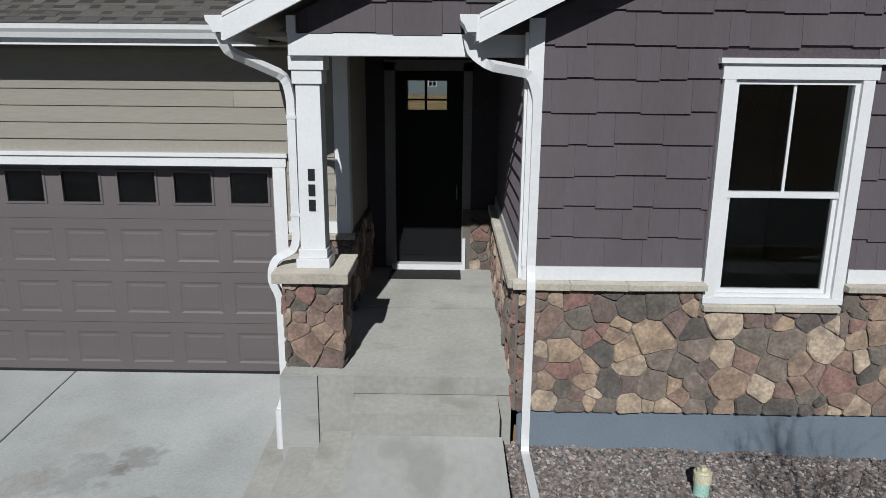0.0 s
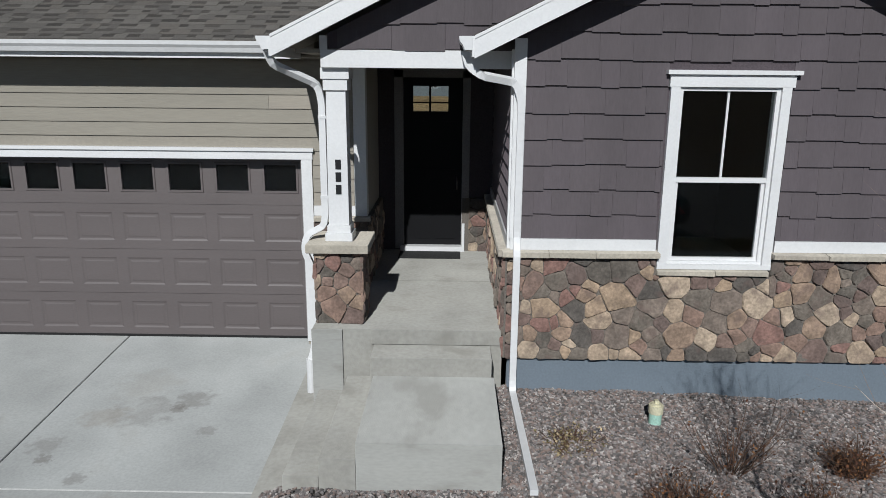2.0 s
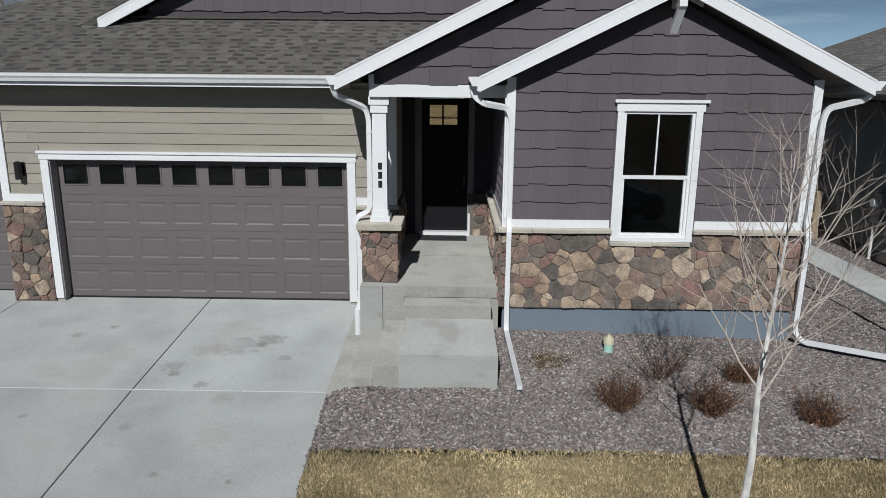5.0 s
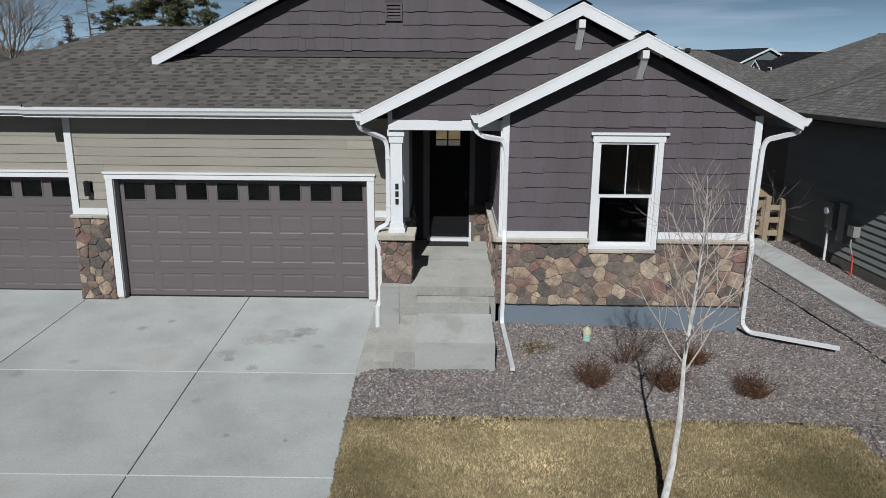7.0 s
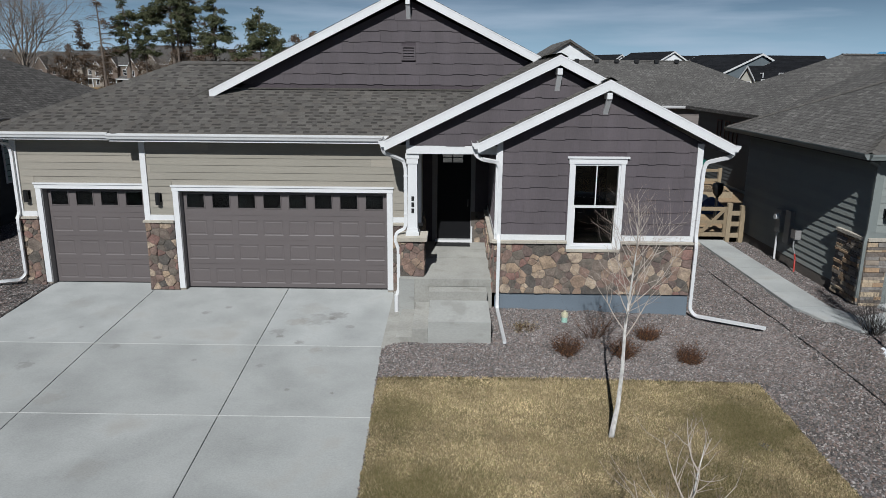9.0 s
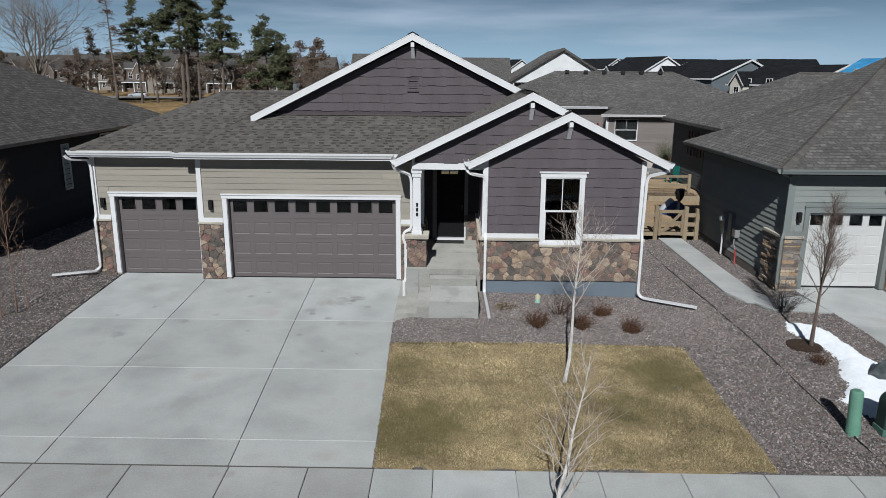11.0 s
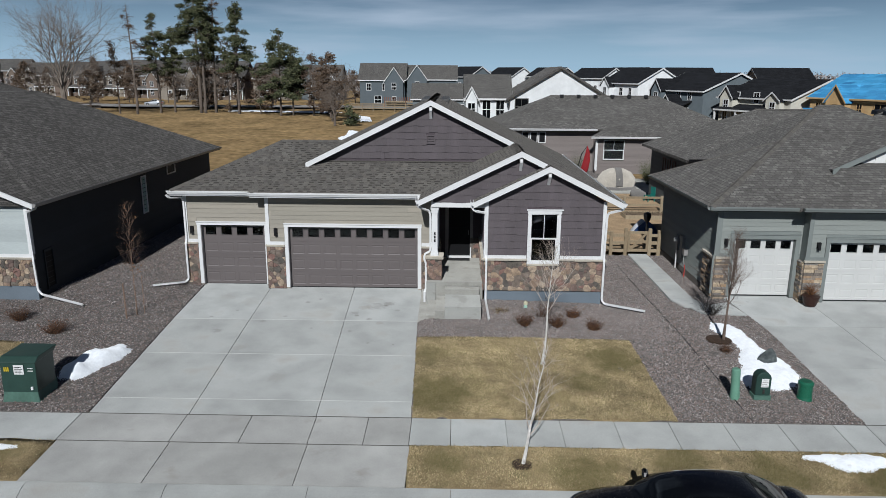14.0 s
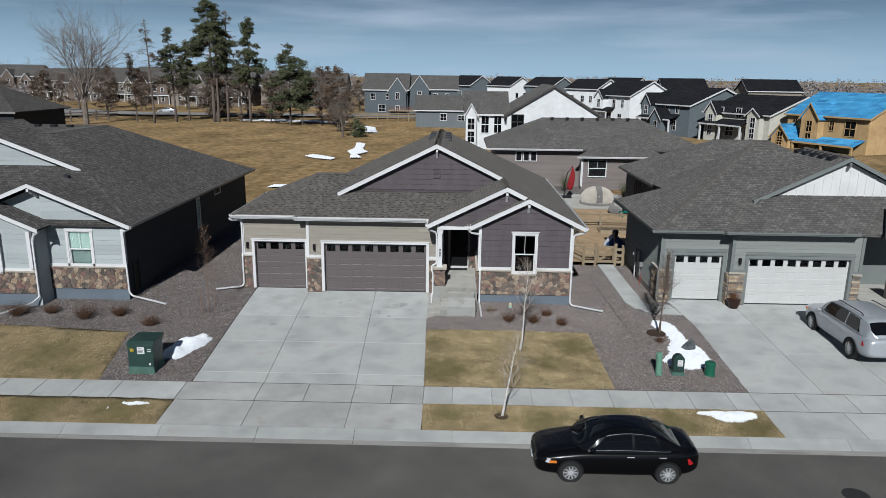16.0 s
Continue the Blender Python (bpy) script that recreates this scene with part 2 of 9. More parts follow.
M_CONCOLD = mat("weathered_step_concrete", [(0.36, 0.352, 0.322), (0.325, 0.316, 0.285)], 0.9, fine=22, amt=0.10, coarse=1.1, camt=0.14, bump=0.25, bscale=120, stain=(2.6, 0.58, (0.25, 0.24, 0.21)))
M_CONCNEW = mat("paler_step_concrete", [(0.385, 0.385, 0.362), (0.36, 0.358, 0.334)], 0.9, fine=22, amt=0.07, coarse=1.3, camt=0.10, bump=0.2, bscale=120, stretch=(0.7, 0.35, 2.2), stain=(3.0, 0.56, (0.27, 0.265, 0.24)))
OIL, MUD = (0.125, 0.11, 0.095), (0.25, 0.22, 0.18)
for x, y, r, c, k in ((-1.35, -1.85, 0.42, OIL, 0.5), (-0.95, -1.55, 0.28, OIL, 0.7), (-1.75, -1.95, 0.3, MUD, 0.8), (-1.05, -1.75, 0.12, OIL, 0.8), (-2.05, -2.5, 0.22, OIL, 0.5), (-1.6, -1.2, 0.5, MUD, 0.45), (-1.95, -2.75, 0.10, OIL, 0.8), (-6.3, -4.2, 0.22, OIL, 0.5), (-3.9, -1.5, 0.14, OIL, 0.6), (-3.5, -1.15, 0.10, OIL, 0.6), (-3.0, -2.2, 0.4, MUD, 0.4), (-5.2, -5.4, 0.3, MUD, 0.45), (-3.6, -7.4, 0.35, MUD, 0.35), (-6.0, -1.5, 0.5, MUD, 0.4), (-7.0, -1.0, 0.4, MUD, 0.4), (-3.9, -11.6, 0.18, OIL, 0.6), (-0.9, -4.3, 0.3, MUD, 0.4), (-2.0, -4.1, 0.10, OIL, 0.45), (-6.9, -3.0, 0.09, OIL, 0.6), (-6.2, -2.4, 0.07, OIL, 0.6), (-3.3, -3.9, 0.07, OIL, 0.5), (-1.1, -3.4, 0.16, MUD, 0.7), (-0.6, -2.2, 0.12, OIL, 0.5), (-1.5, -3.05, 0.13, OIL, 0.6), (-4.4, -2.9, 0.11, OIL, 0.45), (-5.05, -3.35, 0.13, OIL, 0.5), (-0.5, -5.1, 0.05, OIL, 0.8), (-1.3, -5.0, 0.06, OIL, 0.7)):
    blot(M_CONC, x, y, r, c, k * (0.62 if c is OIL else 0.45))
M_ASPH = mat("asphalt_roadway", [(0.080, 0.076, 0.070), (0.095, 0.090, 0.082)], 0.92, fine=90, amt=0.35, coarse=0.35, camt=0.28, bump=0.35, bscale=220, stain=(0.7, 0.68, (0.085, 0.082, 0.078)))
M_GRAVEL = cell_mat("crushed_rock_mulch", [(0.116, 0.095, 0.087), (0.079, 0.072, 0.069), (0.177, 0.155, 0.141), (0.060, 0.058, 0.056), (0.219, 0.205, 0.191), (0.116, 0.090, 0.078)], 46)
M_PEBBLE = mat("crushed_rock_pieces", [(0.222, 0.180, 0.166), (0.135, 0.125, 0.121), (0.308, 0.268, 0.249), (0.097, 0.090, 0.087), (0.432, 0.399, 0.376), (0.200, 0.150, 0.130), (0.178, 0.162, 0.155), (0.269, 0.246, 0.233), (0.146, 0.117, 0.107), (0.216, 0.201, 0.196), (0.114, 0.102, 0.096), (0.254, 0.195, 0.169)], 0.9, fine=60, amt=0.18, camt=0.12, bump=0.2, piece="island")
M_TURF = mat("dormant_turf", [(0.219, 0.165, 0.090), (0.296, 0.229, 0.131), (0.164, 0.137, 0.071)], 1.0, fine=45, amt=0.5, coarse=0.8, camt=0.3, bump=0.8, bscale=70, spec=0.1)
M_BLADE = mat("dormant_grass_blades", [(0.413, 0.329, 0.196), (0.530, 0.435, 0.276), (0.244, 0.191, 0.104), (0.350, 0.278, 0.161), (0.159, 0.143, 0.070), (0.466, 0.371, 0.223), (0.265, 0.228, 0.111)], 0.9, fine=16, amt=0.4, coarse=1.5, camt=0.55, bump=0, piece="island", spec=0.15, stain=(1.0, 0.58, (0.20, 0.17, 0.078)))
for x, y, r, k in ((1.2, -11.3, 0.8, 0.5), (4.4, -11.7, 1.1, 0.6), (6.6, -11.2, 0.9, 0.6), (8.6, -11.6, 1.0, 0.7), (10.9, -11.9, 0.9, 0.7), (-9.6, -11.6, 1.3, 0.6), (-12.4, -11.4, 1.2, 0.6), (-14.0, -7.5, 1.8, 0.5), (-12.4, -8.8, 0.9, 0.5), (0.87, -8.23, 1.3, 0.75), (6.14, -5.97, 1.2, 0.7), (0.72, -5.8, 0.8, 0.5), (5.19, -7.47, 0.9, 0.5), (1.99, -7.56, 0.6, 0.35)):
    for m in (M_TURF, M_BLADE):
        blot(m, x, y, r, (0.135, 0.118, 0.05), k, 0.45)
M_FIELD = mat("dry_prairie_grass", [(0.195, 0.131, 0.060), (0.238, 0.163, 0.081), (0.147, 0.104, 0.047)], 1.0, fine=1.3, amt=0.45, coarse=0.14, camt=0.35, bump=0.9, bscale=3, spec=0.1, stretch=(1, 0.7, 1))
M_ROOF = mat("asphalt_shingles", [(0.112, 0.104, 0.095), (0.130, 0.121, 0.110), (0.120, 0.112, 0.102), (0.140, 0.130, 0.118), (0.126, 0.115, 0.103), (0.104, 0.097, 0.089)], 0.95, fine=170, amt=0.4, coarse=0.8, camt=0.1, bump=0.5, bscale=220, piece="island", spec=0.2)
M_SLOT = mat("asphalt_shingle_slots", [(0.060, 0.055, 0.050), (0.067, 0.061, 0.056), (0.054, 0.050, 0.046), (0.073, 0.067, 0.061)], 0.95, fine=170, amt=0.4, coarse=0.8, camt=0.1, bump=0.5, bscale=220, piece="island", spec=0.2)
M_ROOFP = mat("asphalt_shingles_pieces", [(0.112, 0.104, 0.095), (0.130, 0.121, 0.110), (0.120, 0.112, 0.102), (0.140, 0.130, 0.118), (0.126, 0.115, 0.103), (0.104, 0.097, 0.089)], 0.95, fine=170, amt=0.4, coarse=0.8, camt=0.1, bump=0.5, bscale=220, piece="object", spec=0.2)
M_SLOTP = mat("asphalt_shingle_slot_pieces", [(0.060, 0.055, 0.050), (0.067, 0.061, 0.056), (0.054, 0.050, 0.046), (0.073, 0.067, 0.061)], 0.95, fine=170, amt=0.4, coarse=0.8, camt=0.1, bump=0.5, bscale=220, piece="object", spec=0.2)
M_DECK = mat("asphalt_roof_edge", [(0.115, 0.107, 0.095)], 0.95, fine=60, amt=0.4, coarse=0.8, camt=0.1, bump=0.5, spec=0.2)
_rc = [(0.062, 0.059, 0.056), (0.150, 0.142, 0.133), (0.105, 0.100, 0.094), (0.185, 0.176, 0.165)]
M_ROOFX = tile_roof_mat("far_shingles_x", _rc, axis="x")
M_ROOFY = tile_roof_mat("far_shingles_y", _rc, axis="y")
_rb = [(0.010, 0.0105, 0.012), (0.022, 0.023, 0.026)]
M_BLACKX = tile_roof_mat("charcoal_shingles_x", _rb, 0.5, 0.2, "x")
# Near-black in place of real indoor darkness, for linings and pane backings.
M_DARK = mat("black_for_unlit_interior", [(0.008, 0.008, 0.009)], 0.9, bump=0)
M_ROOM = mat("room_lining", [(0.16, 0.15, 0.14)], 0.9, bump=0)
M_BLACKDOOR = mat("black_painted_door", [(0.006, 0.006, 0.007)], 0.55, fine=30, amt=0.1, bump=0.05, spec=0.2)
# White trim greyed to hold recess shade; also the grey of sticker print.
M_TRIMGREY = mat("shade_greyed_trim_and_print_grey", [(0.30, 0.285, 0.28)], 0.6, bump=0.05)
M_BLACK = mat("black_metal", [(0.012, 0.012, 0.013)], 0.45, bump=0.03)
M_NICKEL = mat("brushed_nickel", [(0.30, 0.29, 0.27)], 0.4, metal=1.0, bump=0.02)
M_RUBBER = mat("black_rubber", [(0.02, 0.02, 0.02)], 0.85, bump=0.2)
M_GLASS = glass_mat("window_glass")
M_CLEAR = glass_mat("clear_glass", (0.80, 0.83, 0.83))
M_FLASH = mat("aluminium_flashing", [(0.32, 0.31, 0.30)], 0.5, metal=0.3, bump=0.03)


# ---- mesh helpers ----
class MB:
    """Collects vertices and faces of one mesh."""

    def __init__(self):
        self.v, self.f, self.weld = [], [], False

    def box(self, x0, x1, y0, y1, z0, z1):
        b = len(self.v)
        self.v += [(x0, y0, z0), (x1, y0, z0), (x1, y1, z0), (x0, y1, z0), (x0, y0, z1), (x1, y0, z1), (x1, y1, z1), (x0, y1, z1)]
        self.f += [tuple(b + i for i in q) for q in ((3, 2, 1, 0), (4, 5, 6, 7), (0, 1, 5, 4), (1, 2, 6, 5), (2, 3, 7, 6), (3, 0, 4, 7))]
        return self

    def prism(self, pts, vec):
        """A polygon (3D points, seen counter-clockwise from its front) pushed by vec away from the front."""
        b, k = len(self.v), len(pts)
        self.v += [tuple(p) for p in pts] + [tuple(Vector(p) + Vector(vec)) for p in pts]
        self.f.append(tuple(b + i for i in range(k)))
        self.f.append(tuple(b + k + i for i in reversed(range(k))))
        self.f += [(b + (i + 1) % k, b + i, b + k + i, b + k + (i + 1) % k) for i in range(k)]
        return self

    def tube(self, pts, radii, sides=6, cap=True):
        b = len(self.v)
        pts = [Vector(p) for p in pts]
        for i, p in enumerate(pts):
            d = (pts[min(i + 1, len(pts) - 1)] - pts[max(i - 1, 0)]).normalized()
            a = d.cross(Vector((0.31, 0.17, 1.0)) if abs(d.z) < 0.9 else Vector((1, 0.2, 0.1))).normalized()
            c = d.cross(a)
            for s in range(sides):
                w = 2 * math.pi * s / sides
                self.v.append(tuple(p + (a * math.cos(w) + c * math.sin(w)) * radii[i]))
        for i in range(len(pts) - 1):
            for s in range(sides):
                q = b + i * sides
                t = (s + 1) % sides
                self.f.append((q + s, q + t, q + sides + t, q + sides + s))
        if cap:
            self.f.append(tuple(b + s for s in reversed(range(sides))))
            self.f.append(tuple(b + (len(pts) - 1) * sides + s for s in range(sides)))
        return self

    def rect_tube(self, pts, w, h, side):
        """A rectangular pipe through pts; side: the direction of its width."""
        b = len(self.v)
        pts, side = [Vector(p) for p in pts], Vector(side).normalized()
        for i, p in enumerate(pts):
            d = (pts[min(i + 1, len(pts) - 1)] - pts[max(i - 1, 0)]).normalized()
            s = (side - d * side.dot(d)).normalized()
            u = d.cross(s)
            for a, c in ((-1, -1), (1, -1), (1, 1), (-1, 1)):
                self.v.append(tuple(p + s * a * w / 2 + u * c * h / 2))
        for i in range(len(pts) - 1):
            for s in range(4):
                t = (s + 1) % 4
                self.f.append((b + i * 4 + s, b + i * 4 + t, b + i * 4 + 4 + t, b + i * 4 + 4 + s))
        self.f.append((b + 3, b + 2, b + 1, b))
        k = b + 4 * (len(pts) - 1)
        self.f.append((k, k + 1, k + 2, k + 3))
        return self

    def mesh(self, name, smooth=False):
        me = bpy.data.meshes.new(name)
        if self.weld:
            first, ids, vs = {}, [], []
            for v in self.v:
                key = tuple(round(c, 5) for c in v)
                if key not in first:
                    first[key] = len(vs)
                    vs.append(v)
                ids.append(first[key])
            self.v, self.f = vs, [tuple(ids[i] for i in f) for f in self.f]
        me.from_pydata(self.v, [], self.f)
        if smooth:
            me.polygons.foreach_set("use_smooth", [True] * len(me.polygons))
        me.update()
        return me


def thing(name, at=(0, 0, 0), rz=0, label="", category="", group="", kind=""):
    ob = new(name)
    ob.empty_display_size = 0.2
    ob.matrix_basis = pose(*at, 0, 0, rz)
    return tagged(ob, label, category, group, kind)


def part(name, mb, material, parent=None, label="", kind="", smooth=False, bevel=0.0):
    me = mb if isinstance(mb, bpy.types.Mesh) else mb.mesh(name, smooth)
    if not me.materials:
        me.materials.append(material)
    ob = new(name, me)
    ob.parent = parent
    if bevel:
        md = ob.modifiers.new("edge", "BEVEL")
        md.width, md.segments, md.limit_method = bevel, 2, "ANGLE"
    return tagged(ob, label, "", "", kind)


def box_part(name, b, material, parent, label="", bevel=0.0):
    return part(name, MB().box(*b), material, parent, label, bevel=bevel)


def clip_poly(poly, px, py, nx, ny):
    """Keep the side of the line through (px, py) to which (nx, ny) points."""
    out = []
    for i, a in enumerate(poly):
        b = poly[(i + 1) % len(poly)]
        da, db = (a[0] - px) * nx + (a[1] - py) * ny, (b[0] - px) * nx + (b[1] - py) * ny
        if da >= 0:
            out.append(a)
        if (da >= 0) != (db >= 0):
            t = da / (da - db)
            out.append((a[0] + (b[0] - a[0]) * t, a[1] + (b[1] - a[1]) * t))
    return out


def clip_convex(poly, region):
    for i, a in enumerate(region):
        b = region[(i + 1) % len(region)]
        poly = clip_poly(poly, a[0], a[1], -(b[1] - a[1]), b[0] - a[0])
        if len(poly) < 3:
            return []
    return poly


def area2(poly):
    return 0.5 * sum(a[0] * b[1] - b[0] * a[1] for a, b in zip(poly, poly[1:] + poly[:1]))


def holed_wall(mb, x0, x1, z0, z1, holes, y0, y1):
    """A wall along x of thickness y0..y1 with rectangular openings (hx0, hx1, hz0, hz1)."""
    mb.weld = True
    xs = sorted({x0, x1, *[h[0] for h in holes], *[h[1] for h in holes]})
    zs = sorted({z0, z1, *[h[2] for h in holes], *[h[3] for h in holes]})
    for i in range(len(xs) - 1):
        for k in range(len(zs) - 1):
            cx, cz = (xs[i] + xs[i + 1]) / 2, (zs[k] + zs[k + 1]) / 2
            if x0 < cx < x1 and z0 < cz < z1 and not any(h[0] < cx < h[1] and h[2] < cz < h[3] for h in holes):
                mb.box(xs[i], xs[i + 1], y0, y1, zs[k], zs[k + 1])
    return mb


def split_row(a, b, z0, z1, holes):
    """The stretches of a..b at the height z0..z1 that no hole covers."""
    runs = [(a, b)]
    for h in holes:
        if h[2] < z1 - 1e-4 and h[3] > z0 + 1e-4:
            runs = [r for q in runs for r in ((q[0], min(q[1], h[0])), (max(q[0], h[1]), q[1])) if r[1] - r[0] > 0.02]
    return runs


def frame_of(o, u, n):
    """Maps (along, up, out) on a wall that starts at o, runs along u and faces n."""
    o, u, n = Vector(o), Vector(u), Vector(n)
    return lambda a, b, c: tuple(o + u * a + Vector((0, 0, b)) + n * c)


def stone_cells(w, h, seed, r0, r1):
    rng = random.Random(seed)
    pts = []
    for r, tries in ((r1 * 0.85, 5), (r1 * 0.55, 30), (r1 * 0.38, 90), (r1 * 0.26, 70), (r0 * 0.7, 60)):
        for _ in range(int(w * h * tries) + 2):
            x, y = rng.uniform(-0.02, w + 0.02), rng.uniform(0, h)
            if all((x - a) ** 2 + ((y - b) * 1.15) ** 2 > ((r + q) / 2) ** 2 for a, b, q in pts):
                pts.append((x, y, r * rng.uniform(0.9, 1.1)))
    cells = []
    for i, (x, y, r) in enumerate(pts):
        poly = [(0, 0), (w, 0), (w, h), (0, h)]
        poly = clip_convex(poly, [(x - 0.5, y - 0.5), (x + 0.5, y - 0.5), (x + 0.5, y + 0.5), (x - 0.5, y + 0.5)])
        for j, (a, b, q) in enumerate(pts):
            d = math.hypot(a - x, b - y)
            if j != i and d < 1.0 and poly:
                k = 0.5 + 0.22 * (r - q) / (r + q)
                g = 0.0045 / d
                poly = clip_poly(poly, x + (a - x) * (k - g), y + (b - y) * (k - g), x - a, y - b)
        if len(poly) >= 3 and abs(area2(poly)) > 0.0009:
            cells.append(poly)
    return cells, rng


def stones(parent, o, u, n, w, h, seed, r0=0.08, r1=0.36, depth=0.036, gap=None):
    """Irregular veneer stones over a wall, each a piece of its own, with mortar between."""
    to = frame_of(o, u, n)
    cells, rng = stone_cells(w, h, seed, r0, r1)
    if gap:
        a, b, c = gap
        cut = []
        for poly in cells:
            if max(p[1] for p in poly) <= c or max(p[0] for p in poly) <= a or min(p[0] for p in poly) >= b:
                cut.append(poly)
            else:
                cut += [clip_poly(poly, a, 0, -1, 0), clip_poly(poly, b, 0, 1, 0), clip_poly(clip_poly(clip_poly(poly, 0, c, 0, -1), a, 0, 1, 0) or [(0, 0)], b, 0, -1, 0)]
        cells = [q for q in cut if len(q) >= 3 and abs(area2(q)) > 0.0012]
    sway = lambda p, k, q: 0.026 * noise.noise(Vector((p[0] * 4.3, p[1] * 4.3, seed + k))) + 0.007 * noise.noise(Vector((p[0] * 19, p[1] * 19, seed + k + q)))
    for poly in cells:
        rough = []
        for a, b in zip(poly, poly[1:] + poly[:1]):
            run = max(1, round(math.hypot(b[0] - a[0], b[1] - a[1]) / 0.08))
            rough += [(a[0] + (b[0] - a[0]) * t / run, a[1] + (b[1] - a[1]) * t / run) for t in range(run)]
        edge = lambda v, lo, hi, d: 0.0 if v < lo + 0.004 or v > hi - 0.004 else d
        poly = [(p[0] + edge(p[0], 0, w, sway(p, 0, 5)), p[1] + edge(p[1], 0, h, sway(p, 9, 5))) for p in rough]
        if gap:
            poly = [(p[0], min(p[1], gap[2])) if gap[0] + 0.004 < p[0] < gap[1] - 0.004 else p for p in poly]
        cut = []
        for i, b in enumerate(poly):
            a, c = poly[i - 1], poly[(i + 1) % len(poly)]
            turn = (b[0] - a[0]) * (c[1] - b[1]) - (b[1] - a[1]) * (c[0] - b[0])
            size = math.hypot(b[0] - a[0], b[1] - a[1]) * math.hypot(c[0] - b[0], c[1] - b[1])
            if turn < 0.35 * size:
                cut.append(b)
                continue
            for q in (a, c):
                ln = math.hypot(q[0] - b[0], q[1] - b[1])
                t = min(0.35, 0.016 / max(ln, 1e-4))
                cut.append((b[0] + (q[0] - b[0]) * t, b[1] + (q[1] - b[1]) * t))
        cx, cy = sum(p[0] for p in cut) / len(cut), sum(p[1] for p in cut) / len(cut)
        k, d = len(cut), depth * rng.uniform(0.5, 1.2)
        tx, ty = rng.uniform(-.13, .13), rng.uniform(-.13, .13)
        m = MB()
        for dd in (0.0, d * 0.5):
            m.v += [to(p[0], p[1], dd) for p in cut]
        for ins, lift in ((0.009, 0.85), (0.032, 1.0)):
            for p in cut:
                dx, dy = p[0] - cx, p[1] - cy
                q = max(0.45, 1 - ins / max(math.hypot(dx, dy), 1e-3))
                m.v.append(to(cx + dx * q, cy + dy * q, d * lift + (dx * tx + dy * ty) * lift + rng.uniform(-.004, .004)))
        m.v.append(to(cx + rng.uniform(-.02, .02), cy + rng.uniform(-.02, .02), d * 1.05 + rng.uniform(0, .008)))
        for r in range(3):
            m.f += [(r * k + i, r * k + (i + 1) % k, (r + 1) * k + (i + 1) % k, (r + 1) * k + i) for i in range(k)]
        m.f += [(3 * k + i, 3 * k + (i + 1) % k, 4 * k) for i in range(k)]
        part("stone", m, M_STONE, parent)


def shakes(parent, o, u, n, region, holes, z_first, row, seed, wmin=0.13, wmax=0.40, material=None):
    """Staggered-edge shakes: rows of separate boards of uneven width and butt height, cut to a convex outline."""
    rng = random.Random(seed)
    to = frame_of(o, u, n)
    a0, a1, top = min(p[0] for p in region), max(p[0] for p in region), max(p[1] for p in region)
    z = z_first
    while z < top:
        x = a0 - rng.uniform(0, 0.2)
        low = 0
        while x < a1:
            w = rng.uniform(wmin, wmax)
            low = rng.choice([q for q in (0.0, 0.021, 0.010) if q != low])
            for r in split_row(max(x, a0), min(x + w, a1), z, z + row, holes):
                poly = clip_convex([(r[0] + 0.001, z - low), (r[1] - 0.001, z - low), (r[1] - 0.001, z + row + 0.03), (r[0] + 0.001, z + row + 0.03)], region)
                if len(poly) >= 3 and area2(poly) > 0.002:
                    m, k = MB(), len(poly)
                    m.v = [to(p[0], p[1], 0.0) for p in poly] + [to(p[0], p[1], 0.030 - 0.026 * min(max((p[1] - z) / row, 0), 1.05)) for p in poly]
                    m.f = [tuple(range(k, 2 * k))] + [(i, (i + 1) % k, k + (i + 1) % k, k + i) for i in range(k)]
                    part("shake", m, material or M_SHAKE, parent)
            x += w
        z += row


def laps(parent, o, u, n, region, holes, z_first, row, material, name="siding_board", joints=0, seed=0):
    """Horizontal lap boards, each leaning out at its lower edge over the one below."""
    rng = random.Random(seed)
    to = frame_of(o, u, n)
    a0, a1, top = min(p[0] for p in region), max(p[0] for p in region), max(p[1] for p in region)
    z = z_first
    while z < top - 0.01:
        cuts = [a0] + sorted(rng.uniform(a0, a1) for _ in range(joints)) + [a1]
        for c0, c1 in zip(cuts, cuts[1:]):
            for r in split_row(c0, c1, z, z + row, holes):
                poly = clip_convex([(r[0] + 0.001, z), (r[1] - 0.001, z), (r[1] - 0.001, z + row + 0.02), (r[0] + 0.001, z + row + 0.02)], region)
                if len(poly) >= 3 and area2(poly) > 0.003:
                    m, k = MB(), len(poly)
                    m.v = [to(p[0], p[1], 0.0) for p in poly] + [to(p[0], p[1], 0.022 - 0.018 * min(max((p[1] - z) / row, 0), 1.1)) for p in poly]
                    m.f = [tuple(range(k, 2 * k))] + [(i, (i + 1) % k, k + (i + 1) % k, k + i) for i in range(k)]
                    part(name, m, material, parent)
        z += row


def slope_frame(p0, p1, p2):
    """For a roof face with the eave p0-p1 and a point p2 above: origin, along, up the slope, normal."""
    o = Vector(p0)
    u = (Vector(p1) - o).normalized()
    n = u.cross(Vector(p2) - o).normalized()
    return o, u, n.cross(u), n


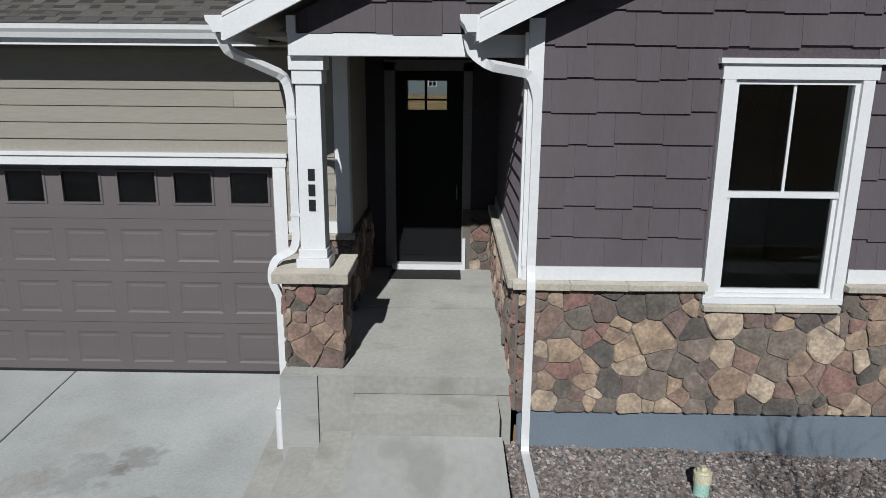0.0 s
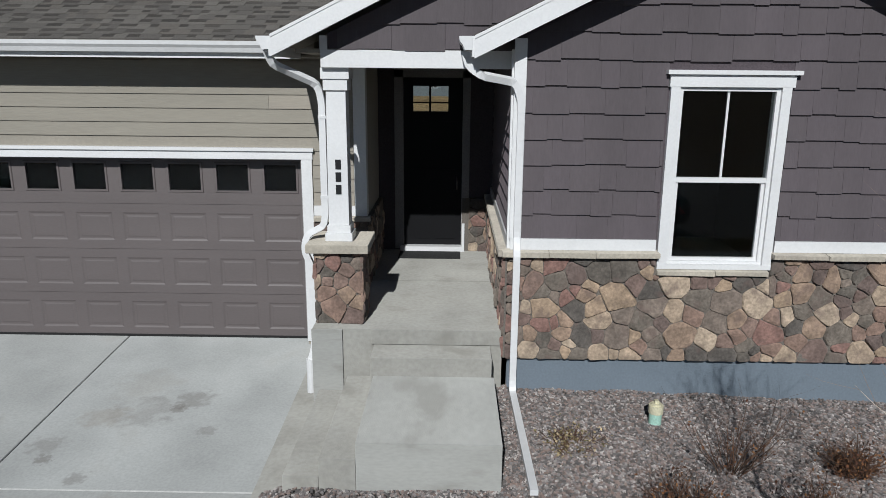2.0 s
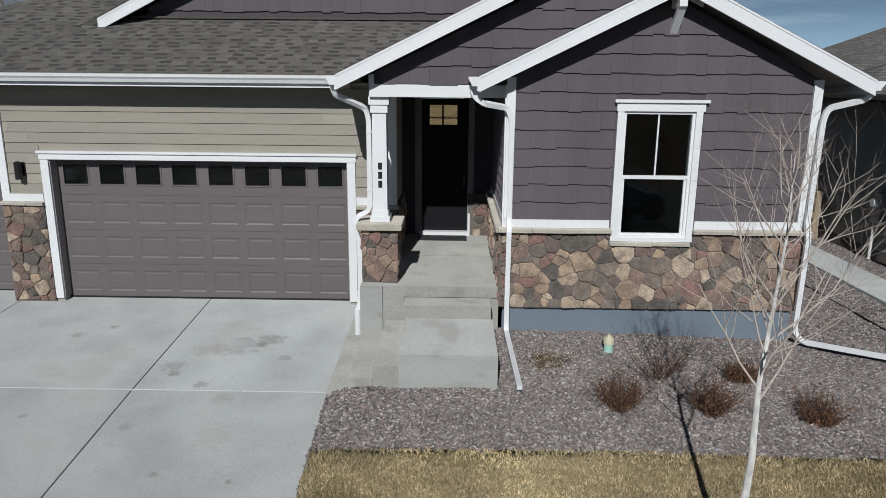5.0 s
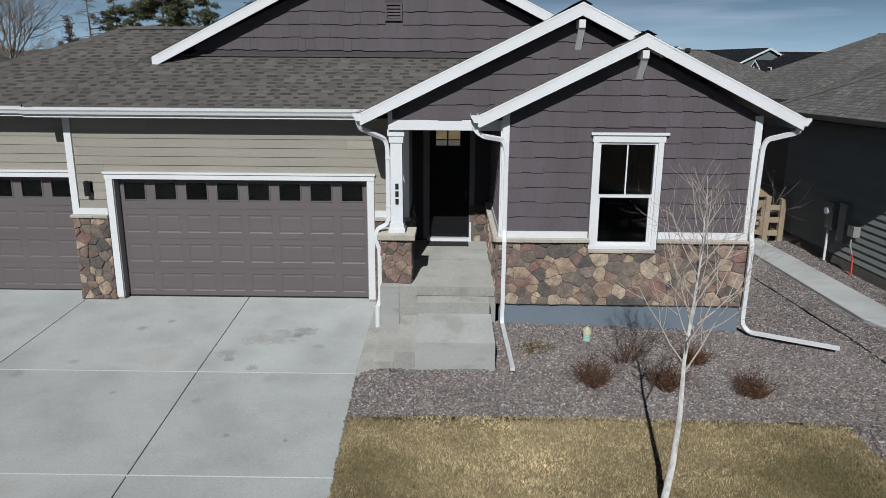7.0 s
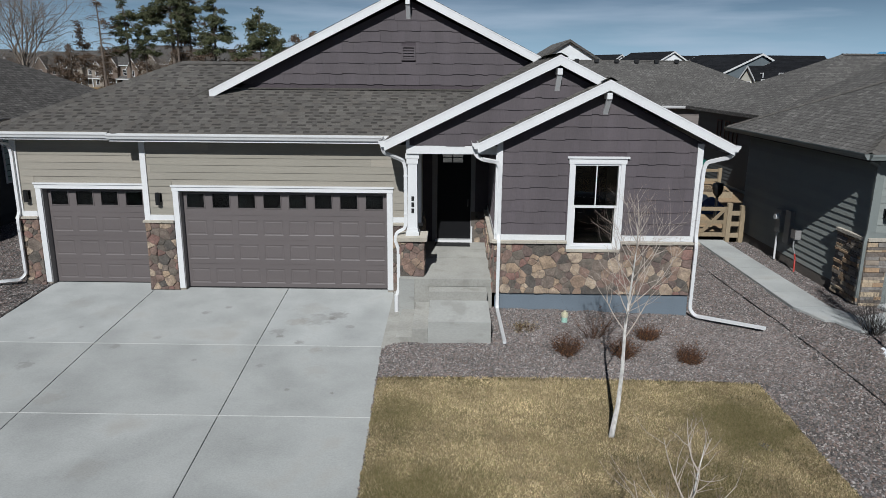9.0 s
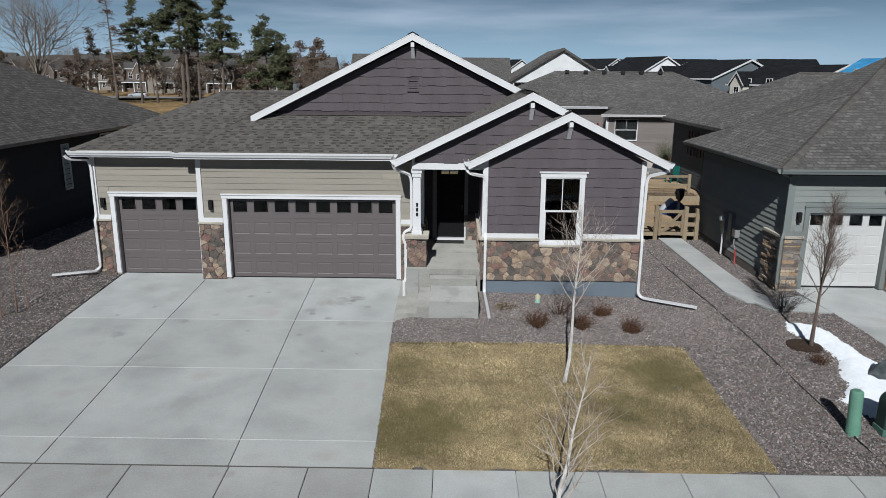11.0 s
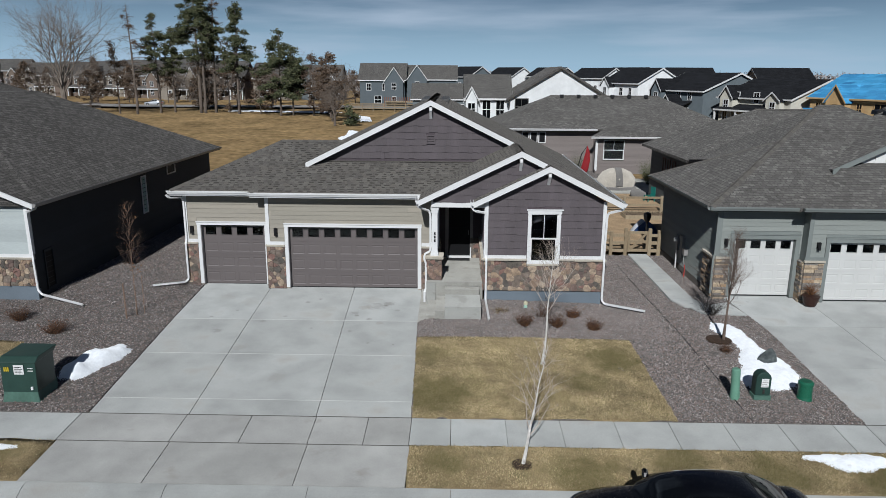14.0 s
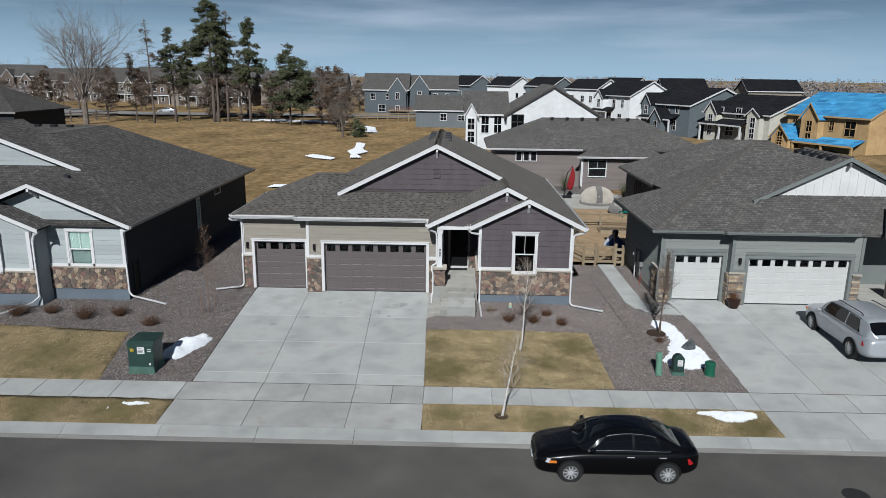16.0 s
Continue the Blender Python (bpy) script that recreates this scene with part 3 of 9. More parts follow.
def shingle_face(parent, poly3, seed, pick=None, row=0.142, name="shingle"):
    """Laminated shingles over one roof face (first two corners: its eave). Those inside pick (x0, x1, y0, y1) are pieces, the rest one joined part."""
    o, u, v, n = slope_frame(*poly3[:3])
    flat = [((Vector(p) - o).dot(u), (Vector(p) - o).dot(v)) for p in poly3]
    rng = random.Random(seed)
    rest, slots, count, tooth = MB(), MB(), 0, True
    a0, a1, top = min(p[0] for p in flat), max(p[0] for p in flat), max(p[1] for p in flat)
    z, r = -0.01, 0
    while z < top:
        x = a0 - rng.uniform(0, 0.3)
        while x < a1:
            tooth = not tooth or rng.random() < 0.2
            w = rng.choice((0.11, 0.15, 0.19, 0.24) if tooth else (0.10, 0.14, 0.18, 0.21))
            h = rng.choice((0.011, 0.012, 0.013) if tooth else (0.008, 0.009))
            quad = clip_convex([(x, z), (x + w, z), (x + w, z + row + 0.02), (x, z + row + 0.02)], flat)
            x += w
            if len(quad) < 3 or area2(quad) < 0.001:
                continue
            pieces = [(quad, h, M_ROOFP, rest)]
            if not tooth:
                band = clip_convex([(x - w, z + row * 0.52), (x, z + row * 0.52), (x, z + row + 0.004), (x - w, z + row + 0.004)], flat)
                if len(band) > 2:
                    pieces.append((band, h + 0.002, M_SLOTP, slots))
            for outline, top_h, own_mat, m in pieces:
                c = o + u * outline[0][0] + v * outline[0][1]
                own = pick and count < 300 and pick[0] < c.x < pick[1] and pick[2] < c.y < pick[3]
                if own:
                    m, count = MB(), count + 1
                b, k = len(m.v), len(outline)
                m.v += [tuple(o + u * p[0] + v * p[1]) for p in outline]
                m.v += [tuple(o + u * p[0] + v * p[1] + n * (top_h - 0.004 * (p[1] - z) / row)) for p in outline]
                m.f.append(tuple(range(b + k, b + 2 * k)))
                m.f += [(b + i, b + (i + 1) % k, b + k + (i + 1) % k, b + k + i) for i in range(k)]
                if own:
                    part(name, m, own_mat, parent)
        z += row
        r += 1
    part("shingles", rest, M_ROOF, parent, kind="stuff")
    part("shingle_base", slots, M_SLOT, parent, kind="stuff")


def roof_deck(parent, poly3, material, thick=0.12, name="roof_deck"):
    """The slab under a roof face."""
    o, u, v, n = slope_frame(*poly3[:3])
    return part(name, MB().prism([tuple(Vector(p) - n * 0.002) for p in poly3], tuple(-Vector((0, 0, thick)))), material, parent)


# ---- ground ----
def drive_z(y):
    return float(np.interp(-y, [0, 3.3, 9.45, 10.7, 12.3, 12.34], [-0.06, -0.19, -0.5, -0.57, -0.66, -0.86]))


def bed_z(x, y):
    b = float(np.interp(-y, [-6, -1, 1.6, 2.2, 3.4, 4.6, 6.4, 9.45, 10.7, 12.3, 12.34], [0, 0.02, 0.11, 0.01, -0.04, -0.24, -0.35, -0.5, -0.57, -0.66, -0.86]))
    if y > -4.6:
        b -= min(max(x - 3.5, 0), 4.0) * 0.034 * min(1, (y + 4.6) / 2)
        k = min(max((x - 7.4) / 1.6, 0), 1)
        b += (float(np.interp(y, [-4.6, -2.0, 6.0], [-0.24, -0.175, -0.165])) - b) * k
    return b


def land_z(x, y):
    if y > 22 or y < -12.3 or abs(x) > 45:
        return drive_z(y)
    k = min(max((x - 0.15) / 0.4, 0), 1) * min(max((12.2 - x) / 0.5, 0), 1)
    return drive_z(y) * (1 - k) + bed_z(x, y) * k


def sheet(xs, ys, zf):
    m = MB()
    m.v = [(x, y, zf(x, y)) for y in ys for x in xs]
    w = len(xs)
    m.f = [(j * w + i, j * w + i + 1, (j + 1) * w + i + 1, (j + 1) * w + i) for j in range(len(ys) - 1) for i in range(w - 1)]
    return m


def field_z(x, y):
    z = land_z(x, y) - 0.07
    if abs(x) < 22 and -12.3 < y < 14:
        z = drive_z(y) - 0.3
    if y > 26:
        k = min(1, (y - 26) / 30)
        z += k * 0.5 * noise.noise(Vector((x * 0.03, y * 0.03, 0.0))) if y < 300 else 0
    return z


_far = [60, 80, 110, 150, 200, 280, 400, 700, 1200, 2500]
gx = [-q for q in reversed(_far)] + list(np.arange(-48, 48.1, 0.8)) + _far
gy = [-2500, -1000, -400, -150, -60, -40, -30] + list(np.arange(-24, -12.4, 1.5)) + [-12.42, -12.34, -12.3] + list(np.arange(-12, 26, 0.6)) + list(np.arange(26, 100, 6)) + _far[2:]
ground = part("ground", sheet(gx, sorted(gy), field_z), M_FIELD, smooth=True)
tagged(ground, "dry tan winter grassland reaching the horizon", "ground", kind="structure")


def slab(parent, name, quad, material, thick=0.12, zf=drive_z, lift=0.0, gap=0.005, crown=0.012, gy=None):
    """A concrete panel over four plan corners (counter-clockwise), with eased edges."""
    c = Vector((sum(p[0] for p in quad) / 4, sum(p[1] for p in quad) / 4))
    m, rings = MB(), ((gap, -thick), (gap, -crown), (gap + crown, 0.0))
    for g, dz in rings:
        for p in quad:
            q = Vector(p[:2])
            d = c - q
            s = Vector((math.copysign(g, d.x), math.copysign(g if gy is None else g - gap + gy, d.y)))
            m.v.append((q.x + s.x, q.y + s.y, zf(q.y) + dz + lift))
    for r in range(2):
        m.f += [(r * 4 + i, r * 4 + (i + 1) % 4, r * 4 + 4 + (i + 1) % 4, r * 4 + 4 + i) for i in range(4)]
    m.f.append((8, 9, 10, 11))
    return part(name, m, material, parent)


def between(p, q, y):
    return p[0] + (q[0] - p[0]) * (y - p[1]) / (q[1] - p[1])


driveway = part("driveway", MB().box(-8.2, 0.14, -3.3, 0.2, -0.6, -0.5), M_MORTAR)
tagged(driveway, "pale grey broomed concrete driveway with dark control joints", "driveway", kind="structure")
edges = [((-8.28, 0.0), (-7.88, -9.46)), ((-5.65, 0.0), (-5.31, -9.46)), ((-2.44, 0.0), (-2.06, -9.46)), ((0.14, 0.0), (0.35, -9.46))]
rows_y = [0.5, -3.21, -5.89, -8.66, -9.46]
for i in range(3):
    for k in range(4):
        y0, y1 = rows_y[k + 1], rows_y[k]
        slab(driveway, "concrete_slab", [(between(*edges[i], y0), y0), (between(*edges[i + 1], y0), y0), (between(*edges[i + 1], y1), y1), (between(*edges[i], y1), y1)], M_CONC, gap=0.006, gy=0.0006, crown=0.007)
for y in rows_y[1:4]:
    box_part("control_joint", (between(*edges[0], y) + 0.02, between(*edges[3], y) - 0.02, y - 0.008, y + 0.008, drive_z(y) - 0.02, drive_z(y) + 0.0035), M_JOINT, driveway)
for x0, x1 in ((-8.02, -5.30), (-5.30, -2.02), (-2.02, 0.40)):
    slab(driveway, "concrete_slab", [(x0, -12.30), (x1, -12.30), (x1, -10.72), (x0, -10.72)], M_WALK)
drive_r = part("driveway", MB().box(12.0, 20.0, -5.0, -2.0, -0.7, -0.6), M_MORTAR)
tagged(drive_r, "pale concrete driveway of the green-grey house", "driveway", kind="structure")
xr = [11.72, 14.35, 17.0, 19.75]
rr = [0.2, -3.2, -6.3, -9.46]
for i in range(3):
    for k in range(3):
        x0, x1 = xr[i] - (0.35 if i == 0 and k == 0 else 0.0), xr[i + 1]
        slab(drive_r, "concrete_slab", [(xr[i], rr[k + 1]), (x1, rr[k + 1]), (x1, rr[k]), (x0, rr[k])], M_CONC)
    slab(drive_r, "concrete_slab", [(xr[i], -12.3), (xr[i + 1], -12.3), (xr[i + 1], -10.72), (xr[i], -10.72)], M_CONC)

sidewalk = part("sidewalk", MB().box(-30, 30, -10.6, -9.6, -0.75, -0.7), M_MORTAR)
tagged(sidewalk, "pale concrete pavement crossing both driveways", "pavement", kind="structure")
sx = [-41.6 + 1.36 * k for k in range(24)] + [-8.05, -5.34, -3.68, -2.04, -0.72, 0.37] + [1.36 + 1.36 * k for k in range(8)] + [11.7, 13.3, 15.0, 16.7, 18.4, 19.75] + [21.1 + 1.36 * k for k in range(16)]
for x0, x1 in zip(sx, sx[1:]):
    slab(sidewalk, "pavement_slab", [(x0, -10.71), (x1, -10.71), (x1, -9.47), (x0, -9.47)], M_WALK if -8.1 < x0 < 0.3 else M_CONC, gap=0.006)

for y in (-9.465, -10.716):
    for x0, x1 in ((-8.04, 0.385), (11.72, 19.74)):
        box_part("expansion_joint", (x0, x1, y - 0.013, y + 0.013, drive_z(y) - 0.03, drive_z(y) + 0.0025), M_FIBRE, sidewalk)

kerb = part("kerb", MB().box(-40, 40, -12.9, -12.4, -1.1, -1.0), M_MORTAR)
tagged(kerb, "rolled concrete kerb and gutter along the street", "kerb", kind="structure")
prof = [(-12.31, -1.0), (-12.31, -0.665), (-12.36, -0.655), (-12.46, -0.66), (-12.56, -0.69), (-12.66, -0.745), (-12.74, -0.785), (-12.80, -0.80), (-12.80, -1.0)]
pan = [(-12.803, -1.0), (-12.803, -0.802), (-12.95, -0.795), (-13.10, -0.785), (-13.10, -1.0)]
kerb_me = None
for k in range(-14, 15):
    if kerb_me is None:
        pan_me = MB().prism([(0, y, z) for y, z in reversed(pan)], (3.04, 0, 0)).mesh("gutter_pan")
        kerb_me = MB().prism([(0, y, z) for y, z in reversed(prof)], (3.04, 0, 0)).mesh("kerb_stone")
    part("kerb_stone", kerb_me, M_CONC, kerb).location = (1.39 + 3.05 * k, 0, 0)
    part("gutter_pan", pan_me, M_PAN, kerb, "stained concrete gutter pan").location = (1.39 + 3.05 * k, 0, 0)

road = part("road", sheet([-300, -60, -20, 0, 20, 60, 300], [-23.0, -21, -18.0, -15.0, -13.09], lambda x, y: -0.79 + 0.08 * (1 - abs(y + 18) / 5)), M_ASPH)
tagged(road, "worn grey asphalt street with faint stains", "road", kind="structure")


def inside(p, poly):
    c = False
    for i, a in enumerate(poly):
        b = poly[i - 1]
        if (a[1] > p[1]) != (b[1] > p[1]) and p[0] < (b[0] - a[0]) * (p[1] - a[1]) / (b[1] - a[1]) + a[0]:
            c = not c
    return c


def patch(name, poly, material, lift, step, seed, label, category, rough=0.0, edge=0.0, kind="structure"):
    """A piece of planted or gravelled ground that follows the land inside a plan outline, with a thin skirt."""
    dense = []
    rng = random.Random(seed)
    for i, a in enumerate(poly):
        b = poly[(i + 1) % len(poly)]
        n = max(1, int(math.hypot(b[0] - a[0], b[1] - a[1]) / step))
        for k in range(n):
            t = k / n
            e = edge if k else 0
            dense.append((a[0] + (b[0] - a[0]) * t + rng.uniform(-e, e), a[1] + (b[1] - a[1]) * t + rng.uniform(-e, e)))
    bm = bmesh.new()
    vs = [bm.verts.new((x, y, 0)) for x, y in dense]
    f = bm.faces.new(vs)
    xs = [p[0] for p in poly]
    ys = [p[1] for p in poly]
    for axis, lo, hi in ((0, min(xs), max(xs)), (1, min(ys), max(ys))):
        c = math.floor(lo / step) * step + step
        while c < hi:
            no = (1, 0, 0) if axis == 0 else (0, 1, 0)
            bmesh.ops.bisect_plane(bm, geom=bm.verts[:] + bm.edges[:] + bm.faces[:], plane_co=(c, 0, 0) if axis == 0 else (0, c, 0), plane_no=no)
            c += step
    rim = [e for e in bm.edges if e.is_boundary]
    for v in bm.verts:
        v.co.z = land_z(v.co.x, v.co.y) + lift + rough * noise.noise(Vector((v.co.x * 2.3, v.co.y * 2.3, seed)))
    ext = bmesh.ops.extrude_edge_only(bm, edges=rim)
    for g in ext["geom"]:
        if isinstance(g, bmesh.types.BMVert):
            g.co.z -= 0.30 + lift
    bmesh.ops.recalc_face_normals(bm, faces=bm.faces[:])
    me = bpy.data.meshes.new(name)
    bm.to_mesh(me)
    bm.free()
    me.polygons.foreach_set("use_smooth", [True] * len(me.polygons))
    return tagged(part(name, me, material), label, category, kind=kind)


BED_R = [(0.36, -9.45), (11.735, -9.45), (11.735, -3.25), (11.40, 0.1), (10.98, 0.1), (10.98, 6.0), (6.68, 6.0), (6.62, -1.60), (2.32, -1.60), (2.32, -3.3), (0.17, -3.3)]
BED_L = [(-11.2, -9.45), (-7.9, -9.45), (-8.3, 0.32), (-8.86, 0.32), (-8.86, 16.0), (-13.6, 16.0), (-13.6, -1.6), (-19.5, -1.6), (-19.5, -4.6), (-12.0, -5.3)]
LAWN = [(0.37, -9.45), (7.06, -9.45), (7.0, -7.0), (6.95, -4.62), (3.6, -4.5), (0.22, -4.56)]
LAWN_L = [(-34, -9.45), (-11.2, -9.45), (-12.0, -5.3), (-19.5, -4.6), (-34, -4.6)]
STRIP = [(0.42, -12.3), (11.75, -12.3), (11.70, -10.72), (0.39, -10.72)]
STRIP_L = [(-40, -12.3), (-8.04, -12.3), (-8.02, -10.72), (-40, -10.72)]
STRIP_R = [(19.8, -12.3), (40, -12.3), (40, -10.72), (19.8, -10.72)]
bed_r = patch("gravel_bed", BED_R, M_GRAVEL, 0.0, 0.3, 1, "rust and grey crushed rock mulch beside the plum house", "gravel", 0.03)
yard = patch("gravel_bed", [(0.5, 24.0), (14.3, 24.0), (14.3, 34.5), (0.5, 34.5)], M_GRAVEL, 0.01, 0.8, 8, "grey crushed rock round the rear patio", "gravel", 0.02)
bed_l = patch("gravel_bed", BED_L, M_GRAVEL, 0.0, 0.4, 2, "rust and grey crushed rock mulch between two houses", "gravel", 0.03)
lawn = patch("lawn", LAWN, M_TURF, 0.018, 0.25, 3, "dormant straw-coloured lawn with faint green patches", "lawn", 0.02, 0.05)
lawn_l = patch("lawn", LAWN_L, M_TURF, 0.018, 0.5, 4, "dormant straw-coloured lawn before the pale grey house", "lawn", 0.02, 0.03)
strip = patch("verge", STRIP, M_TURF, 0.018, 0.25, 5, "dormant tan grass verge between pavement and kerb", "verge", 0.02, 0.02)
strip_l = patch("verge", STRIP_L, M_TURF, 0.018, 0.5, 6, "dormant tan grass verge between pavement and kerb", "verge", 0.02, 0.02)
strip_r = patch("verge", STRIP_R, M_TURF, 0.018, 0.5, 7, "dormant tan grass verge between pavement and kerb", "verge", 0.02, 0.02)


def scatter(poly, density, seed, keep_out=()):
    rng = np.random.default_rng(seed)
    xs, ys = [p[0] for p in poly], [p[1] for p in poly]
    n = int((max(xs) - min(xs)) * (max(ys) - min(ys)) * density)
    pts = np.stack([rng.uniform(min(xs), max(xs), n), rng.uniform(min(ys), max(ys), n)], 1)
    return [p for p in pts if inside(p, poly) and not any(inside(p, k) for k in keep_out)], rng


def pebbles(name, poly, density, size, seed, keep_out=()):
    pts, rng = scatter(poly, density, seed, keep_out)
    cube = np.array([(x, y, z) for z in (-1, 1) for y in (-1, 1) for x in (-1, 1)], float)
    quads = np.array([(0, 2, 3, 1), (4, 5, 7, 6), (0, 1, 5, 4), (2, 6, 7, 3), (0, 4, 6, 2), (1, 3, 7, 5)])
    n = len(pts)
    half = size * rng.uniform(0.5, 1.25, (n, 1)) * np.stack([rng.uniform(.6, 1.2, n), rng.uniform(.6, 1.2, n), rng.uniform(.35, .7, n)], 1)
    c = cube[None] * half[:, None, :] * rng.uniform(0.55, 1.0, (n, 8, 3))
    turn, tilt = rng.uniform(0, 6.28, (n, 1)), rng.uniform(-.4, .4, (n, 1))
    px = c[..., 0] * np.cos(turn) - c[..., 1] * np.sin(turn)
    py = c[..., 0] * np.sin(turn) + c[..., 1] * np.cos(turn)
    z0 = np.array([land_z(x, y) + 0.016 + 0.03 * noise.noise(Vector((x * 2.3, y * 2.3, 1))) for x, y in pts])
    xy = np.array(pts)
    vs = np.stack([px + xy[:, :1], py + xy[:, 1:], c[..., 2] + tilt * px + z0[:, None]], 2).reshape(-1, 3).tolist()
    fs = (quads[None] + 8 * np.arange(n)[:, None, None]).reshape(-1, 4).tolist()
    m = MB()
    m.v, m.f = vs, fs
    return tagged(part(name, m, M_PEBBLE), "loose angular crushed rock of mixed rust and grey", "gravel", kind="stuff")


NEAR = [(0.25, -4.5), (8.4, -4.6), (8.4, -1.5), (6.62, -1.62), (2.34, -1.62), (2.34, -3.28), (0.25, -3.28)]
pebbles("gravel", NEAR, 3300, 0.0155, 11)
PATH_AREA = [(9.38, 6.2), (9.38, -0.6), (9.66, -1.52), (10.1, -2.12), (11.6, -2.32), (11.45, -0.9), (10.75, -1.45), (10.29, -0.6), (10.29, 6.2)]
pebbles("gravel", BED_R, 1250, 0.0175, 12, (NEAR, LAWN, PATH_AREA))
pebbles("gravel", BED_L, 520, 0.021, 13)


def blades(name, poly, density, seed, h=0.038, label="short straw-coloured grass blades"):
    pts, rng = scatter(poly, density, seed)
    m = MB()
    for i, (x, y) in enumerate(pts):
        a, hh = rng.uniform(0, 6.28), h * rng.uniform(0.5, 1.3)
        w = 0.0062 * rng.uniform(0.7, 1.5)
        z = land_z(x, y) + 0.02
        lx, ly = rng.normal(0, 0.5) * hh, rng.normal(0, 0.5) * hh
        m.v += [(x - w * math.cos(a), y - w * math.sin(a), z), (x + w * math.cos(a), y + w * math.sin(a), z), (x + lx, y + ly, z + hh)]
        m.f.append((3 * i, 3 * i + 1, 3 * i + 2))
    return tagged(part(name, m, M_BLADE), label, "grass", kind="stuff")


blades("grass", LAWN, 3800, 21)
blades("grass", STRIP, 2200, 22)
blades("grass", [(-20, -12.3), (-8.04, -12.3), (-8.02, -10.72), (-20, -10.72)], 700, 23)
blades("grass", [(-20, -9.45), (-11.2, -9.45), (-12.0, -5.3), (-19.5, -4.6)], 700, 24)


# ---- parts that several houses share ----
def garage_door(parent, x0, x1, z0, z1, y, cols, material, name="garage_door", label=""):
    """A sectional door of four rows: pressed panels below, a row of small panes on top. Its face stands at y and looks to -y."""
    door = part(name, MB().box(x0, x1, y + 0.03, y + 0.05, z0, z1), material, parent, label)
    h, w = (z1 - z0) / 4, (x1 - x0) / cols
    for r in range(4):
        m = MB()
        for c in range(cols):
            ax, bx, az, bz = x0 + c * w, x0 + (c + 1) * w, z0 + r * h + 0.0015, z0 + (r + 1) * h - 0.0015
            mx, mz = w * 0.11, h * 0.19
            if r < 3:
                rings = ((0, 0, 0), (mx, mz, 0), (mx + 0.022, mz + 0.022, 0.008), (mx + 0.040, mz + 0.040, 0.008), (mx + 0.060, mz + 0.060, 0.004))
            else:
                mx, mz = w * 0.17, h * 0.14
                rings = ((0, 0, 0), (mx - 0.03, mz - 0.03, 0), (mx - 0.022, mz - 0.022, -0.012), (mx, mz, -0.012), (mx, mz, 0.03))
            b = len(m.v)
            foot = 0.16 * h if r == 3 else 0.0
            for q, (ix, iz, d) in enumerate(rings):
                low = az + iz + (foot if q else 0.0)
                m.v += [(ax + ix, y + d, low), (bx - ix, y + d, low), (bx - ix, y + d, bz - iz), (ax + ix, y + d, bz - iz)]
            for q in range(len(rings) - 1):
                m.f += [(b + 4 * q + i, b + 4 * q + (i + 1) % 4, b + 4 * q + 4 + (i + 1) % 4, b + 4 * q + 4 + i) for i in range(4)]
            if r < 3:
                k = b + 4 * (len(rings) - 1)
                m.f.append((k, k + 1, k + 2, k + 3))
        m.weld = True
        part("door_section", m, material, door)
        if r == 0:
            box_part("bottom_seal", (x0, x1, y - 0.006, y + 0.03, z0 - 0.012, z0 + 0.022), M_RUBBER, door, "black rubber bottom seal")
        if r == 3:
            for c in range(cols):
                ax, bx = x0 + c * w + w * 0.17, x0 + (c + 1) * w - w * 0.17
                # Added black sheet: the garage's darkness is painted right behind the pane.
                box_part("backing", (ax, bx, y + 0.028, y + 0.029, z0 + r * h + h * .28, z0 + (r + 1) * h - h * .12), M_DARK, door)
                box_part("pane", (ax, bx, y + 0.014, y + 0.019, z0 + r * h + h * .30, z0 + (r + 1) * h - h * .14), M_GLASS, door)
    return door


def casing(parent, x0, x1, z0, z1, y, w, material, head=0.13, over=0.03, name="door_casing"):
    """Flat trim round an opening, with a deeper head and its cap. y: the wall's face."""
    for a, b in ((x0 - w, x0), (x1, x1 + w)):
        box_part(name, (a, b, y - 0.035, y + 0.0, z0, z1), material, parent)
    box_part(name, (x0 - w - 0.012, x1 + w + 0.012, y - 0.045, y, z1, z1 + head), material, parent)
    box_part(name, (x0 - w - over, x1 + w + over, y - 0.075, y, z1 + head, z1 + head + 0.04), material, parent)


